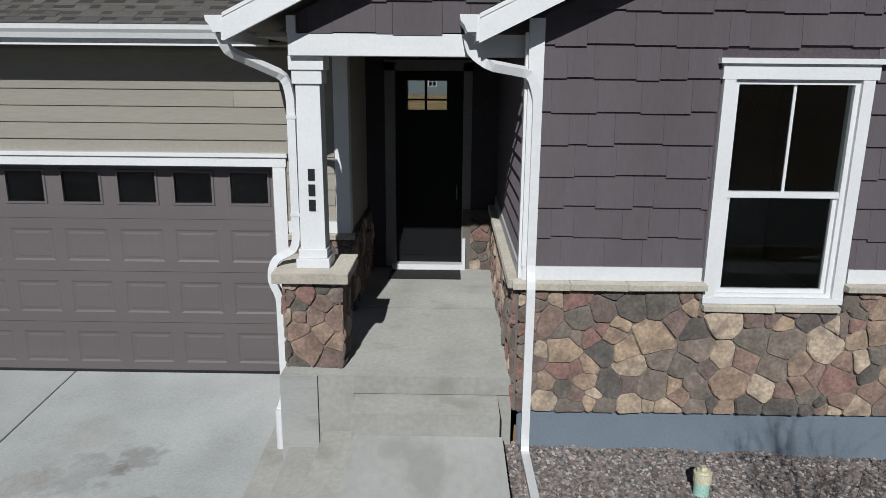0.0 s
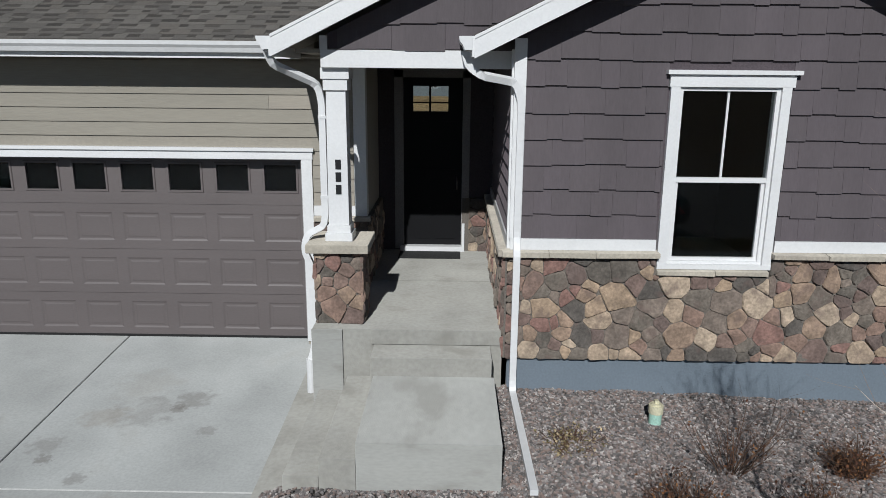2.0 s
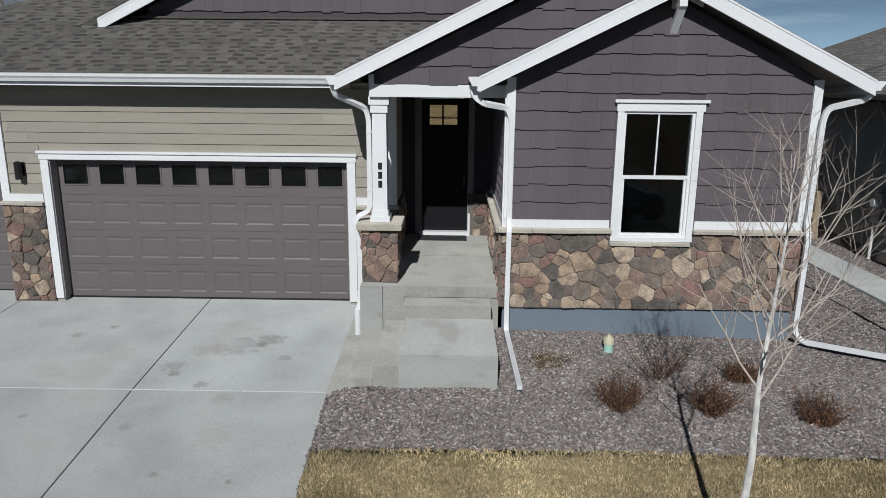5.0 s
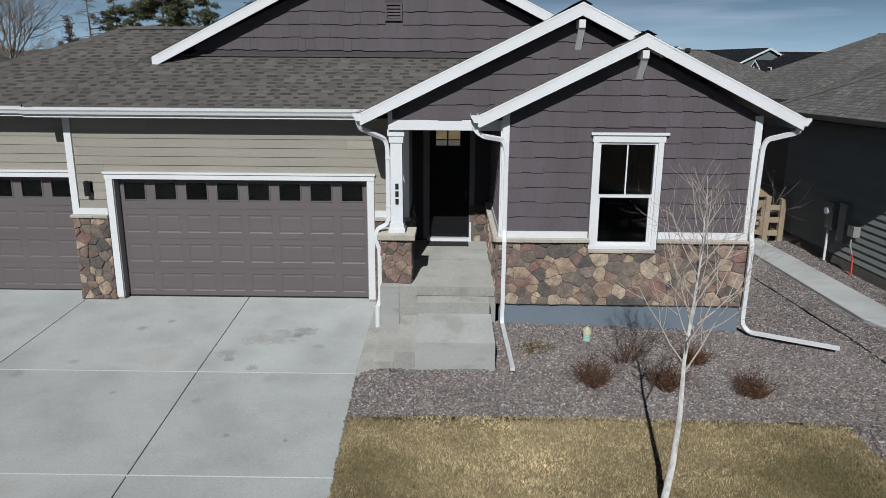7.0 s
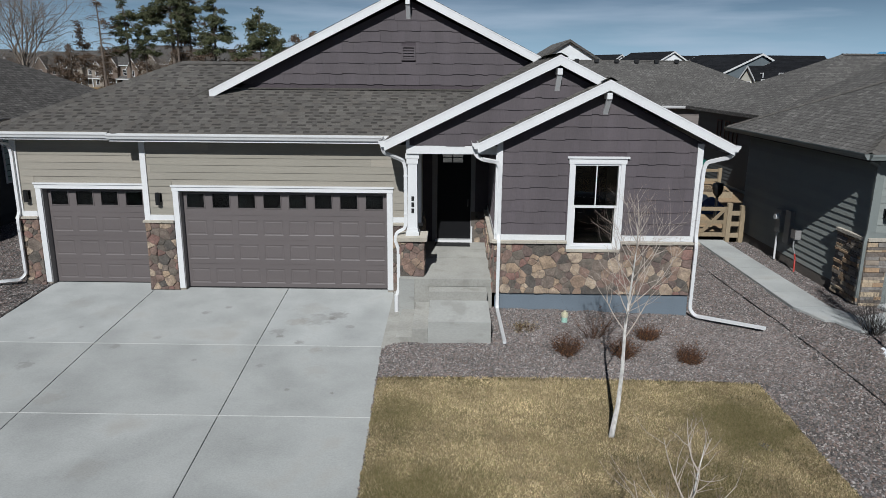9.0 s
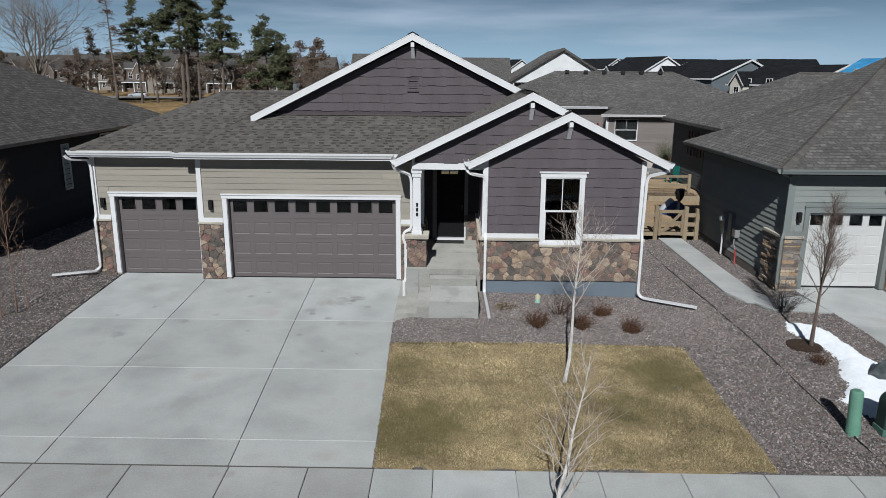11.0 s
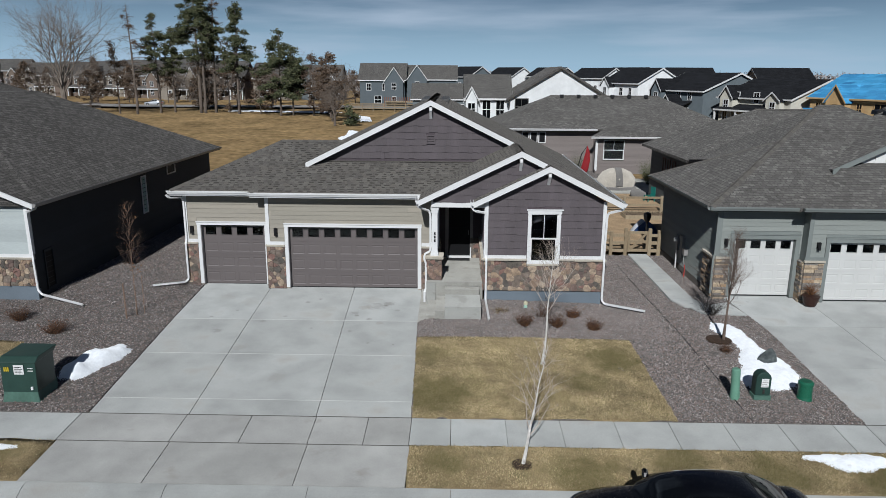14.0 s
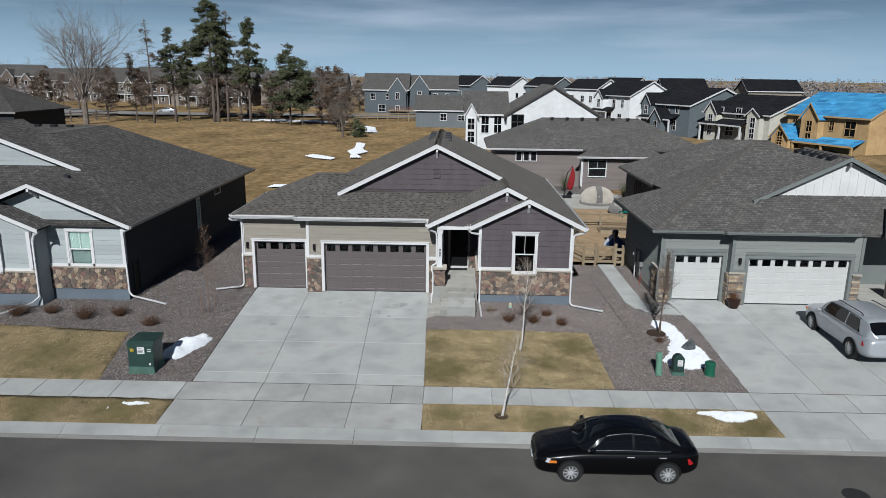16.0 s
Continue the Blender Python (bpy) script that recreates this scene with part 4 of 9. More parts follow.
def sash_window(parent, x0, x1, z0, z1, y, material, grille=True, rail=0.5, w=0.055, room=True):
    """A single-hung window that looks to -y; its frame fills x0..x1, z0..z1."""
    win = part("window", holed_wall(MB(), x0, x1, z0, z1, [(x0 + w * .7, x1 - w * .7, z0 + w * .7, z1 - w * .7)], y - 0.01, y + 0.09), material, parent)
    zm = z0 + (z1 - z0) * rail
    box_part("rail", (x0 + w * .7, x1 - w * .7, y + 0.0, y + 0.06, zm - 0.025, zm + 0.025), material, win)
    part("sash", holed_wall(MB(), x0 + w * .7, x1 - w * .7, z0 + w * .7, zm - .025, [(x0 + w * 1.3, x1 - w * 1.3, z0 + w * 1.3, zm - .028)], y + 0.02, y + 0.06), material, win)
    if grille:
        xm = (x0 + x1) / 2
        box_part("grille_bar", (xm - 0.011, xm + 0.011, y + 0.014, y + 0.026, zm + 0.025, z1 - w * .7), material, win)
    for b in ((x0 + w * .7, x1 - w * .7, y + 0.03, y + 0.036, zm, z1 - w * .7), (x0 + w * 1.3, x1 - w * 1.3, y + 0.045, y + 0.051, z0 + w * 1.3, zm - .028)):
        box_part("pane", b, M_GLASS, win).visible_shadow = room
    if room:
        # Added box, coloured near black to stand in for an unlit room.
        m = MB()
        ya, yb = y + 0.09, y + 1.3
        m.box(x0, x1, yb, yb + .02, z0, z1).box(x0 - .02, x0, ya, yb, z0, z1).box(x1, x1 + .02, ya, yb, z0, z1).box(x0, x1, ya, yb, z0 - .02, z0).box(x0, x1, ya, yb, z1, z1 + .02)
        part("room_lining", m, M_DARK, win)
    return win


def gutter(parent, a, b, out, material, name="gutter", size=0.12):
    """A K-profile gutter from a to b (its back top edge), facing out."""
    a, b, o = Vector(a), Vector(b), Vector(out).normalized()
    s = size
    prof = [(0, 0), (0, -s), (s * .55, -s), (s * .72, -s * .6), (s * .95, -s * .35), (s, 0), (s - .012, 0), (s * .9, -s * .28), (s * .62, -s * .6), (s * .5, -s + .012), (.012, -s + .012), (.012, 0)]
    pts = [a + o * p + Vector((0, 0, q)) for p, q in prof]
    m = MB()
    k = len(prof)
    m.v = [tuple(p) for p in pts] + [tuple(p + (b - a)) for p in pts]
    m.f = [(i, (i + 1) % k, k + (i + 1) % k, k + i) for i in range(k)] + [tuple(range(0, 6)), tuple(range(k, k + 6))]
    return part(name, m, material, parent)


def downspout(parent, pts, material, side=(1, 0, 0), w=0.068, h=0.052, label=""):
    fine = [Vector(pts[0])]
    for i in range(1, len(pts) - 1):
        p, q, r = Vector(pts[i - 1]), Vector(pts[i]), Vector(pts[i + 1])
        a, b = (p - q), (r - q)
        c = min(0.06, a.length * .4, b.length * .4)
        fine += [q + a.normalized() * c, q + (a.normalized() + b.normalized()) * c * .25, q + b.normalized() * c]
    fine.append(Vector(pts[-1]))
    return part("downspout", MB().rect_tube(fine, w, h, side), material, parent, label)


def rake(parent, a, b, y, depth=0.2, material=None, thick=0.04):
    """A white barge board under a sloping roof edge from a=(x, z) to b, facing -y."""
    m = MB().prism([(a[0], y, a[1] - depth), (b[0], y, b[1] - depth), (b[0], y, b[1]), (a[0], y, a[1])] if a[0] < b[0] else [(b[0], y, b[1] - depth), (a[0], y, a[1] - depth), (a[0], y, a[1]), (b[0], y, b[1])], (0, thick, 0))
    part("barge_board", m, material or M_WHITE, parent)
    lo, hi = (a, b) if a[0] < b[0] else (b, a)
    m = MB().prism([(lo[0], y - 0.008, lo[1] - 0.03), (hi[0], y - 0.008, hi[1] - 0.03), (hi[0], y - 0.008, hi[1] - 0.004), (lo[0], y - 0.008, lo[1] - 0.004)], (0, 0.008, 0))
    part("barge_cap", m, material or M_WHITE, parent)


def bracket(parent, x, y_wall, y_tip, z, material):
    """A knee brace under the ridge: a short beam and a raking strut."""
    m = MB().box(x - 0.05, x + 0.05, y_tip, y_wall, z - 0.12, z)
    m.prism([(x - 0.05, y_wall - 0.0, z - 0.46), (x - 0.05, y_wall, z - 0.34), (x - 0.05, y_tip + 0.1, z - 0.12), (x - 0.05, y_tip + 0.02, z - 0.12)], (0.1, 0, 0))
    return part("bracket", m, material, parent, "white-capped timber knee brace")


def wall_lamp(parent, x, y, z):
    lamp = part("wall_lamp", MB().box(x - 0.06, x + 0.06, y - 0.02, y, z - 0.10, z + 0.12), M_BLACK, parent, "black metal carriage lamp")
    part("lamp_shade", MB().tube([(x, y - 0.10, z - 0.15), (x, y - 0.10, z + 0.12), (x, y - 0.10, z + 0.14)], [0.055, 0.055, 0.03], 12), M_BLACK, lamp)
    box_part("lamp_arm", (x - 0.015, x + 0.015, y - 0.10, y - 0.01, z + 0.05, z + 0.09), M_BLACK, lamp)


def ledge(parent, x0, x1, y0, y1, z0, z1, seed, material=None):
    """Cast ledge stones laid end to end."""
    rng = random.Random(seed)
    x = x0
    while x < x1 - 0.02:
        w = min(rng.uniform(0.42, 0.62), x1 - x)
        if x1 - x - w < 0.15:
            w = x1 - x
        j = lambda: rng.uniform(-.006, .006)
        m = MB().prism([(x + .003, y0 + j(), z0 + .012 + j()), (x + w - .003, y0 + j(), z0 + .012 + j()), (x + w - .003, y0 + j(), z1 - .012 + j()), (x + .003, y0 + j(), z1 - .012 + j())], (0, y1 - y0, 0))
        m.v = [v if i % 8 < 4 else (v[0], y1, z0 if i % 8 in (4, 5) else z1) for i, v in enumerate(m.v)]
        part("ledge_stone", m, material or M_LEDGE, parent)
        x += w


# ---- the plum and tan house ----
house = thing("house", (0, 0, 0), 0, "single-storey house with tan siding, plum shakes and field-stone base", "house")
P = 0.49

# walls
garage_wall = part("wall", holed_wall(MB(), -5.68, 0.76, -0.3, 3.66, [(-4.88, 0.0, -0.3, 2.34)], 0.0, 0.16), M_TANWALL, house, "tan lap-sided garage wall")
bay_wall = part("wall", holed_wall(MB(), -8.86, -5.68, -0.3, 3.66, [(-8.28, -5.84, -0.3, 2.32)], 0.3, 0.46), M_TANWALL, house, "tan lap-sided single-bay garage wall")
for b in ((-8.86, -8.72, 0.46, 6.2, -0.3, 3.66), (-8.86, 0.28, 6.06, 6.2, -0.3, 3.66), (-5.68, -5.62, 0.16, 0.3, -0.3, 3.66)):
    box_part("wall", b, M_TANWALL, house)
part("garage_floor", MB().box(-8.7, 0.6, 0.56, 6.0, -0.3, -0.062), M_CONCOLD, house)
bump_wall = part("wall", MB(), M_SHAKEWALL, house, "plum shake gable wall")
m = holed_wall(MB(), 2.45, 6.60, 0.48, 3.60, [(4.01, 4.97, 1.52, 3.27)], -1.69, -1.55)
m.prism([(2.45, -1.69, 3.60), (6.60, -1.69, 3.60), (6.60, -1.69, 3.70), (4.58, -1.69, 4.74), (2.45, -1.69, 3.70)], (0, 0.14, 0))
bump_wall.data = m.mesh("wall")
bump_wall.data.materials.append(M_SHAKEWALL)
for b in ((6.46, 6.60, -1.55, 12.9, -0.35, 3.6),):
    box_part("wall", b, M_SHAKEWALL, house)
part("wall", holed_wall(MB(), -5.6, 6.6, -0.35, 3.6, [(0.6, 2.2, 0.9, 3.1)], 12.76, 12.9), M_SHAKEWALL, house)
porch_side = part("wall", MB().box(2.45, 2.59, -1.55, 1.9, 0.6, 3.6), M_SHAKEWALL, house, "shaded porch side wall")
porch_back = part("wall", holed_wall(MB(), 0.62, 2.59, 0.6, 3.6, [(1.12, 2.0, 0.6, 3.33)], 1.76, 1.9), M_SHAKEWALL, house)
part("wall", MB().box(0.62, 0.76, 0.16, 1.76, 0.6, 3.6), M_TANWALL, house)
mid_wall = part("wall", MB().prism([(0.62, -1.50, 3.55), (6.4, -1.50, 3.70), (3.62, -1.50, 5.2), (0.62, -1.50, 3.74)], (0, 0.12, 0)), M_SHAKEWALL, house, "plum shake porch gable")
big_wall = part("wall", MB().prism([(-4.05, 1.36, 4.5), (4.9, 1.36, 4.5), (0.43, 1.36, 6.74)], (0, 0.12, 0)), M_SHAKEWALL, house, "plum shake upper gable")
part("porch_ceiling", MB().box(0.3, 2.45, -1.5, 1.76, 3.56, 3.6), M_TANWALL, house)
for b in ((-9.1, -5.7, -0.22, 0.3, 3.535, 3.56), (-6.10, 0.62, -0.50, 0.0, 3.535, 3.56)):
    box_part("soffit", b, M_TANWALL, house)

# lap boards and shakes
laps(garage_wall, (0, 0, 0), (1, 0, 0), (0, -1, 0), [(-5.56, 1.77), (0.64, 1.77), (0.64, 3.5), (-5.56, 3.5)], [(-5.02, 0.14, 0, 2.50)], 1.77, 0.168, M_TAN, joints=1, seed=3)
laps(bay_wall, (0, 0.3, 0), (1, 0, 0), (0, -1, 0), [(-8.74, 1.77), (-5.70, 1.77), (-5.70, 3.5), (-8.74, 3.5)], [(-8.42, -5.68, 0, 2.46)], 1.77, 0.168, M_TAN, seed=4)
WIN = (3.90, 5.08, 1.45, 3.43)
shakes(bump_wall, (0, -1.69, 0), (1, 0, 0), (0, -1, 0), [(2.54, 1.76), (6.50, 1.76), (6.50, 3.72), (4.58, 4.70), (2.54, 3.72)], [WIN], 1.78, 0.249, 5)
shakes(mid_wall, (0, -1.50, 0), (1, 0, 0), (0, -1, 0), [(0.72, 3.58), (4.7, 3.58), (4.7, 4.66), (3.62, 5.18), (0.72, 3.78)], [], 3.60, 0.249, 6)
shakes(big_wall, (0, 1.36, 0), (1, 0, 0), (0, -1, 0), [(-3.85, 4.70), (3.75, 4.70), (3.75, 5.12), (0.43, 6.72), (-3.85, 4.70)], [(0.26, 0.60, 5.34, 5.68)], 4.78, 0.249, 7)
laps(porch_side, (2.45, 1.76, 0), (0, -1, 0), (-1, 0, 0), [(0, 1.77), (3.31, 1.77), (3.31, 3.55), (0, 3.55)], [], 1.77, 0.168, M_SHAKE)

# stone base
stone_l = box_part("stone_base", (-5.70, -5.015, -0.035, 0.0, -0.25, 1.58), M_MORTAR, house, "field-stone pier face")
stones(stone_l, (-5.70, -0.035, -0.05), (1, 0, 0), (0, -1, 0), 0.685, 1.63, 31)
part("stone_return", MB().box(-5.72, -5.68, -0.035, 0.3, -0.25, 1.58), M_MORTAR, house)
stone_r = box_part("stone_base", (0.13, 0.80, -0.035, 0.0, -0.25, 1.58), M_MORTAR, house, "field-stone pier face")
stones(stone_r, (0.13, -0.035, -0.05), (1, 0, 0), (0, -1, 0), 0.67, 1.63, 32)
stone_3 = box_part("stone_base", (-8.90, -8.41, 0.265, 0.3, -0.25, 1.58), M_MORTAR, house, "field-stone pier face")
stones(stone_3, (-8.90, 0.265, -0.15), (1, 0, 0), (0, -1, 0), 0.49, 1.73, 33)
stone_f = part("stone_base", holed_wall(MB(), 2.42, 6.64, 0.49, 1.595, [(3.93, 5.06, 1.41, 1.595)], -1.73, -1.69), M_MORTAR, house, "multicoloured field-stone base under the window")
stones(stone_f, (2.42, -1.73, 0.49), (1, 0, 0), (0, -1, 0), 4.22, 1.105, 34, gap=(1.49, 2.65, 0.92))
stone_s = box_part("stone_base", (2.40, 2.45, -1.73, 1.76, 0.49, 1.58), M_MORTAR, house)
stones(stone_s, (2.40, 1.76, 0.49), (0, -1, 0), (-1, 0, 0), 3.49, 1.09, 35)
stone_b = box_part("stone_base", (2.0, 2.45, 1.72, 1.76, 0.77, 1.58), M_MORTAR, house)
stones(stone_b, (2.10, 1.72, 0.77), (1, 0, 0), (0, -1, 0), 0.3, 0.81, 36)
stone_p = box_part("stone_base", (0.76, 0.80, -0.03, 1.76, 0.77, 1.58), M_MORTAR, house)
stones(stone_p, (0.80, 0.0, 0.77), (0, 1, 0), (1, 0, 0), 1.76, 0.81, 37)
box_part("foundation", (2.46, 6.59, -1.675, -1.5, -0.4, 0.50), M_FOUND, house, "blue-grey coated concrete foundation")
for a, b, y, s in ((-5.74, -5.01, 0.0, 1), (0.14, 0.84, 0.0, 2), (-8.94, -8.40, 0.3, 3)):
    ledge(house, a, b, y - 0.11, y, 1.575, 1.645, s)
ledge(house, 2.36, 3.93, -1.83, -1.69, 1.593, 1.66, 4)
ledge(house, 5.05, 6.70, -1.83, -1.69, 1.593, 1.66, 5)
ledge(house, 3.92, 5.03, -1.80, -1.69, 1.415, 1.48, 6)
side_ledge = part("ledge_stone", MB().box(2.33, 2.45, -1.70, 1.72, 1.575, 1.645), M_LEDGE, house)

# white trim
T = lambda *b: box_part("trim_board", b, M_WHITE, house)
T(2.44, 3.90, -1.735, -1.69, 1.66, 1.775)
T(5.08, 6.62, -1.735, -1.69, 1.66, 1.775)
T(2.43, 2.545, -1.745, -1.69, 1.775, 3.70)
T(6.495, 6.615, -1.745, -1.69, 1.775, 3.70)
T(2.41, 2.45, -1.69, -1.60, 1.645, 3.60)
T(2.415, 2.45, -1.60, 1.74, 1.645, 1.75)
T(-5.70, -5.57, -0.04, 0.0, 1.645, 3.52)
T(-5.57, -5.02, -0.04, 0.0, 1.645, 1.77)
T(0.14, 0.80, -0.04, 0.0, 1.645, 1.77)
T(0.65, 0.80, -0.045, 0.0, 1.77, 3.56)
T(0.76, 0.80, 0.0, 0.12, 1.645, 3.56)
T(-8.88, -8.75, 0.26, 0.3, 1.645, 3.52)
T(-8.75, -8.42, 0.26, 0.3, 1.645, 1.77)
casing(house, -4.88, 0.0, -0.02, 2.34, 0.0, 0.13, M_WHITE, 0.10)
casing(house, -8.28, -5.84, 0.0, 2.32, 0.3, 0.13, M_WHITE, 0.10)
for x0, x1, y, z in ((-4.88, 0.0, 0.0, 2.34), (-8.28, -5.84, 0.3, 2.32)):
    # Jambs are white trim with the recess shade put into their grey.
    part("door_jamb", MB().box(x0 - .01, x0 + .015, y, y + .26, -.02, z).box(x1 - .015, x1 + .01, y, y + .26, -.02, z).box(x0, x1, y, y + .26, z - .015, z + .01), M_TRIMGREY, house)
garage_door(house, -4.865, -0.015, -0.06, 2.325, 0.19, 8, M_GARAGE, label="wide taupe sectional garage door with a row of panes")
garage_door(house, -8.265, -5.855, -0.06, 2.305, 0.49, 4, M_GARAGE, label="narrow taupe sectional garage door with a row of panes")
wall_lamp(house, -5.33, -0.02, 2.17)
wall_lamp(house, -8.60, 0.28, 2.15)

# window in the gable
sash_window(house, 4.01, 4.97, 1.52, 3.27, -1.70, M_WHITE, rail=0.49)
box_part("window_casing", (3.92, 4.01, -1.745, -1.69, 1.485, 3.30), M_WHITE, house)
box_part("window_casing", (4.97, 5.06, -1.745, -1.69, 1.485, 3.30), M_WHITE, house)
box_part("window_casing", (3.92, 5.06, -1.75, -1.69, 1.48, 1.53), M_WHITE, house)
box_part("window_casing", (3.905, 5.085, -1.75, -1.69, 3.27, 3.385), M_WHITE, house)
box_part("window_casing", (3.87, 5.13, -1.785, -1.69, 3.385, 3.425), M_WHITE, house)

# front door
fd = part("front_door", holed_wall(MB(), 1.13, 1.99, 0.85, 3.31, [(1.27, 1.50, 2.84, 3.20), (1.53, 1.78, 2.84, 3.20)], 1.80, 1.85), M_BLACKDOOR, house, "tall black front door with four small panes")
for a, b in ((1.27, 1.50), (1.53, 1.78)):
    box_part("pane", (a, b, 1.815, 1.822, 2.84, 3.20), M_CLEAR, fd)
    box_part("grille_bar", (a, b, 1.807, 1.814, 2.955, 2.975), M_BLACKDOOR, fd)
for a, b, c, d in ((1.22, 1.52, 0.95, 2.0), (1.60, 1.90, 0.95, 2.0), (1.22, 1.52, 2.1, 2.7), (1.60, 1.90, 2.1, 2.7)):
    box_part("door_panel", (a, b, 1.788, 1.80, c, d), M_BLACKDOOR, fd)
part("door_handle", MB().tube([(1.92, 1.76, 1.70), (1.92, 1.745, 1.74), (1.92, 1.745, 1.86), (1.92, 1.76, 1.90)], [.010] * 4, 8), M_NICKEL, fd, "nickel handle set")
# White frame, greyed in colour for the porch shade.
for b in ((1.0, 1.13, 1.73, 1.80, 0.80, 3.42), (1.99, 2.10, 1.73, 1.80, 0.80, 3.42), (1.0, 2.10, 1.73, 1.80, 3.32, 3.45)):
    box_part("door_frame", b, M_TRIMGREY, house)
for b in ((1.08, 2.04, 1.66, 1.80, 0.775, 0.85), (2.0, 2.04, 1.66, 1.73, 0.85, 1.2)):
    box_part("door_sill", b, M_WHITE, house)
part("hall_lining", MB().box(0.30, 0.32, 2.0, 12.7, 0.5, 3.5).box(2.55, 2.57, 2.0, 12.7, 0.5, 3.5).box(0.32, 2.55, 2.0, 12.7, 3.46, 3.5).box(0.32, 2.55, 2.0, 12.7, 0.5, 0.76), M_ROOM, house, "plain hall behind the front door")
box_part("pane", (0.6, 2.2, 12.82, 12.826, 0.9, 3.1), M_CLEAR, house).visible_shadow = False

# porch: beam, pedestal and column
box_part("porch_beam", (0.55, 2.45, -1.52, -1.28, 3.42, 3.59), M_WHITE, house, bevel=0.004)
T(0.55, 0.62, -1.54, -1.50, 3.59, 3.72)
ped = box_part("pedestal", (0.44, 0.90, -1.50, -1.04, 0.77, 1.56), M_MORTAR, house, "field-stone porch pedestal")
stones(ped, (0.41, -1.50, 0.77), (1, 0, 0), (0, -1, 0), 0.52, 0.79, 41, 0.085, 0.32)
stones(ped, (0.90, -1.53, 0.77), (0, 1, 0), (1, 0, 0), 0.52, 0.79, 42, 0.085, 0.32)
stones(ped, (0.44, -1.01, 0.77), (0, -1, 0), (-1, 0, 0), 0.52, 0.79, 43, 0.085, 0.32)
box_part("pedestal_cap", (0.345, 0.995, -1.62, -0.94, 1.56, 1.655), M_LEDGE, house, "cast stone cap", bevel=0.012)
column = part("porch_column", MB().prism([(0.565, -1.42, 1.82), (0.78, -1.42, 1.82), (0.772, -1.41, 3.20), (0.573, -1.41, 3.20)], (0, 0.215, 0)), M_WHITE, house, "white square porch column", bevel=0.004)
for b in ((0.53, 0.815, -1.455, -1.17, 1.655, 1.74), (0.55, 0.795, -1.435, -1.19, 1.74, 1.82)):
    box_part("column_base", b, M_WHITE, column, bevel=0.004)
for b in ((0.55, 0.795, -1.435, -1.19, 3.20, 3.31), (0.53, 0.815, -1.455, -1.17, 3.31, 3.42)):
    box_part("column_cap", b, M_WHITE, column, bevel=0.004)
for k in range(3):
    z = 2.46 - 0.13 * k
    part("number_bar", MB().box(0.652, 0.708, -1.428, -1.415, z - 0.048, z + 0.048), M_BLACK, column, "black plate in place of a numeral")

# roofs
def face(name, pts, seed, pick=None, material=None):
    deck = roof_deck(house, pts, material or M_TANWALL, 0.10, "roof")
    shingle_face(deck, pts, seed, pick)
    return deck


ez = 3.71
zx = lambda x: 5.42 - P * abs(x - 3.62)
face("roof", [(-9.15, -0.24, ez), (-2.0, -0.24, ez), (-2.0, 2.95, ez + P * 3.19), (-5.65, 2.95, ez + P * 3.19)], 51)
face("roof", [(-6.12, -0.52, ez), (0.30, -0.52, ez), (2.19, 1.38, ez + P * 1.9), (-4.22, 1.38, ez + P * 1.9)], 52, (-2.2, 0.4, -0.55, 0.45))
roof_deck(house, [(-6.12, -0.24, ez), (-6.12, -0.52, ez), (-4.22, 1.38, ez + P * 1.9), (-4.22, 1.68, ez + P * 1.9)], M_DECK, 0.05, "roof")
face("roof", [(-9.15, 6.45, ez), (-9.15, -0.24, ez), (-5.65, 2.95, ez + P * 3.19)], 53)
roof_deck(house, [(-2.0, 6.45, ez), (-9.15, 6.45, ez), (-5.65, 2.95, ez + P * 3.19), (-2.0, 2.95, ez + P * 3.19)], M_DECK, 0.1, "roof")
face("roof", [(0.144, -0.52, zx(.144)), (0.144, -1.81, zx(.144)), (3.62, -1.81, 5.42), (3.62, 1.38, 5.42), (2.21, 1.38, zx(2.21))], 54)
face("roof", [(2.04, -1.50, zx(7.12)), (2.04, -2.04, zx(7.12)), (4.58, -2.04, 4.95), (4.58, -1.50, 4.95)], 55)
face("roof", [(7.12, 1.03, zx(7.12)), (7.12, 13.2, zx(7.12)), (0.43, 10.6, 6.98), (0.43, 1.03, 6.98)], 56, None, M_DECK)
face("roof", [(7.12, -1.81, zx(7.12)), (7.12, 1.03, zx(7.12)), (3.62, 1.03, 5.42), (3.62, -1.81, 5.42)], 58)
face("roof", [(7.12, -2.04, zx(7.12)), (7.12, -1.81, zx(7.12)), (4.56, -1.81, zx(4.56)), (4.56, -2.04, zx(4.56))], 59)
face("roof", [(-6.26, 13.2, 3.70), (-6.26, 1.03, 3.70), (0.43, 1.03, 6.98), (0.43, 10.6, 6.98)], 57, None, M_DECK)
roof_deck(house, [(7.12, 13.2, zx(7.12)), (-6.26, 13.2, 3.70), (0.43, 10.6, 6.98)], M_DECK, 0.1, "roof")
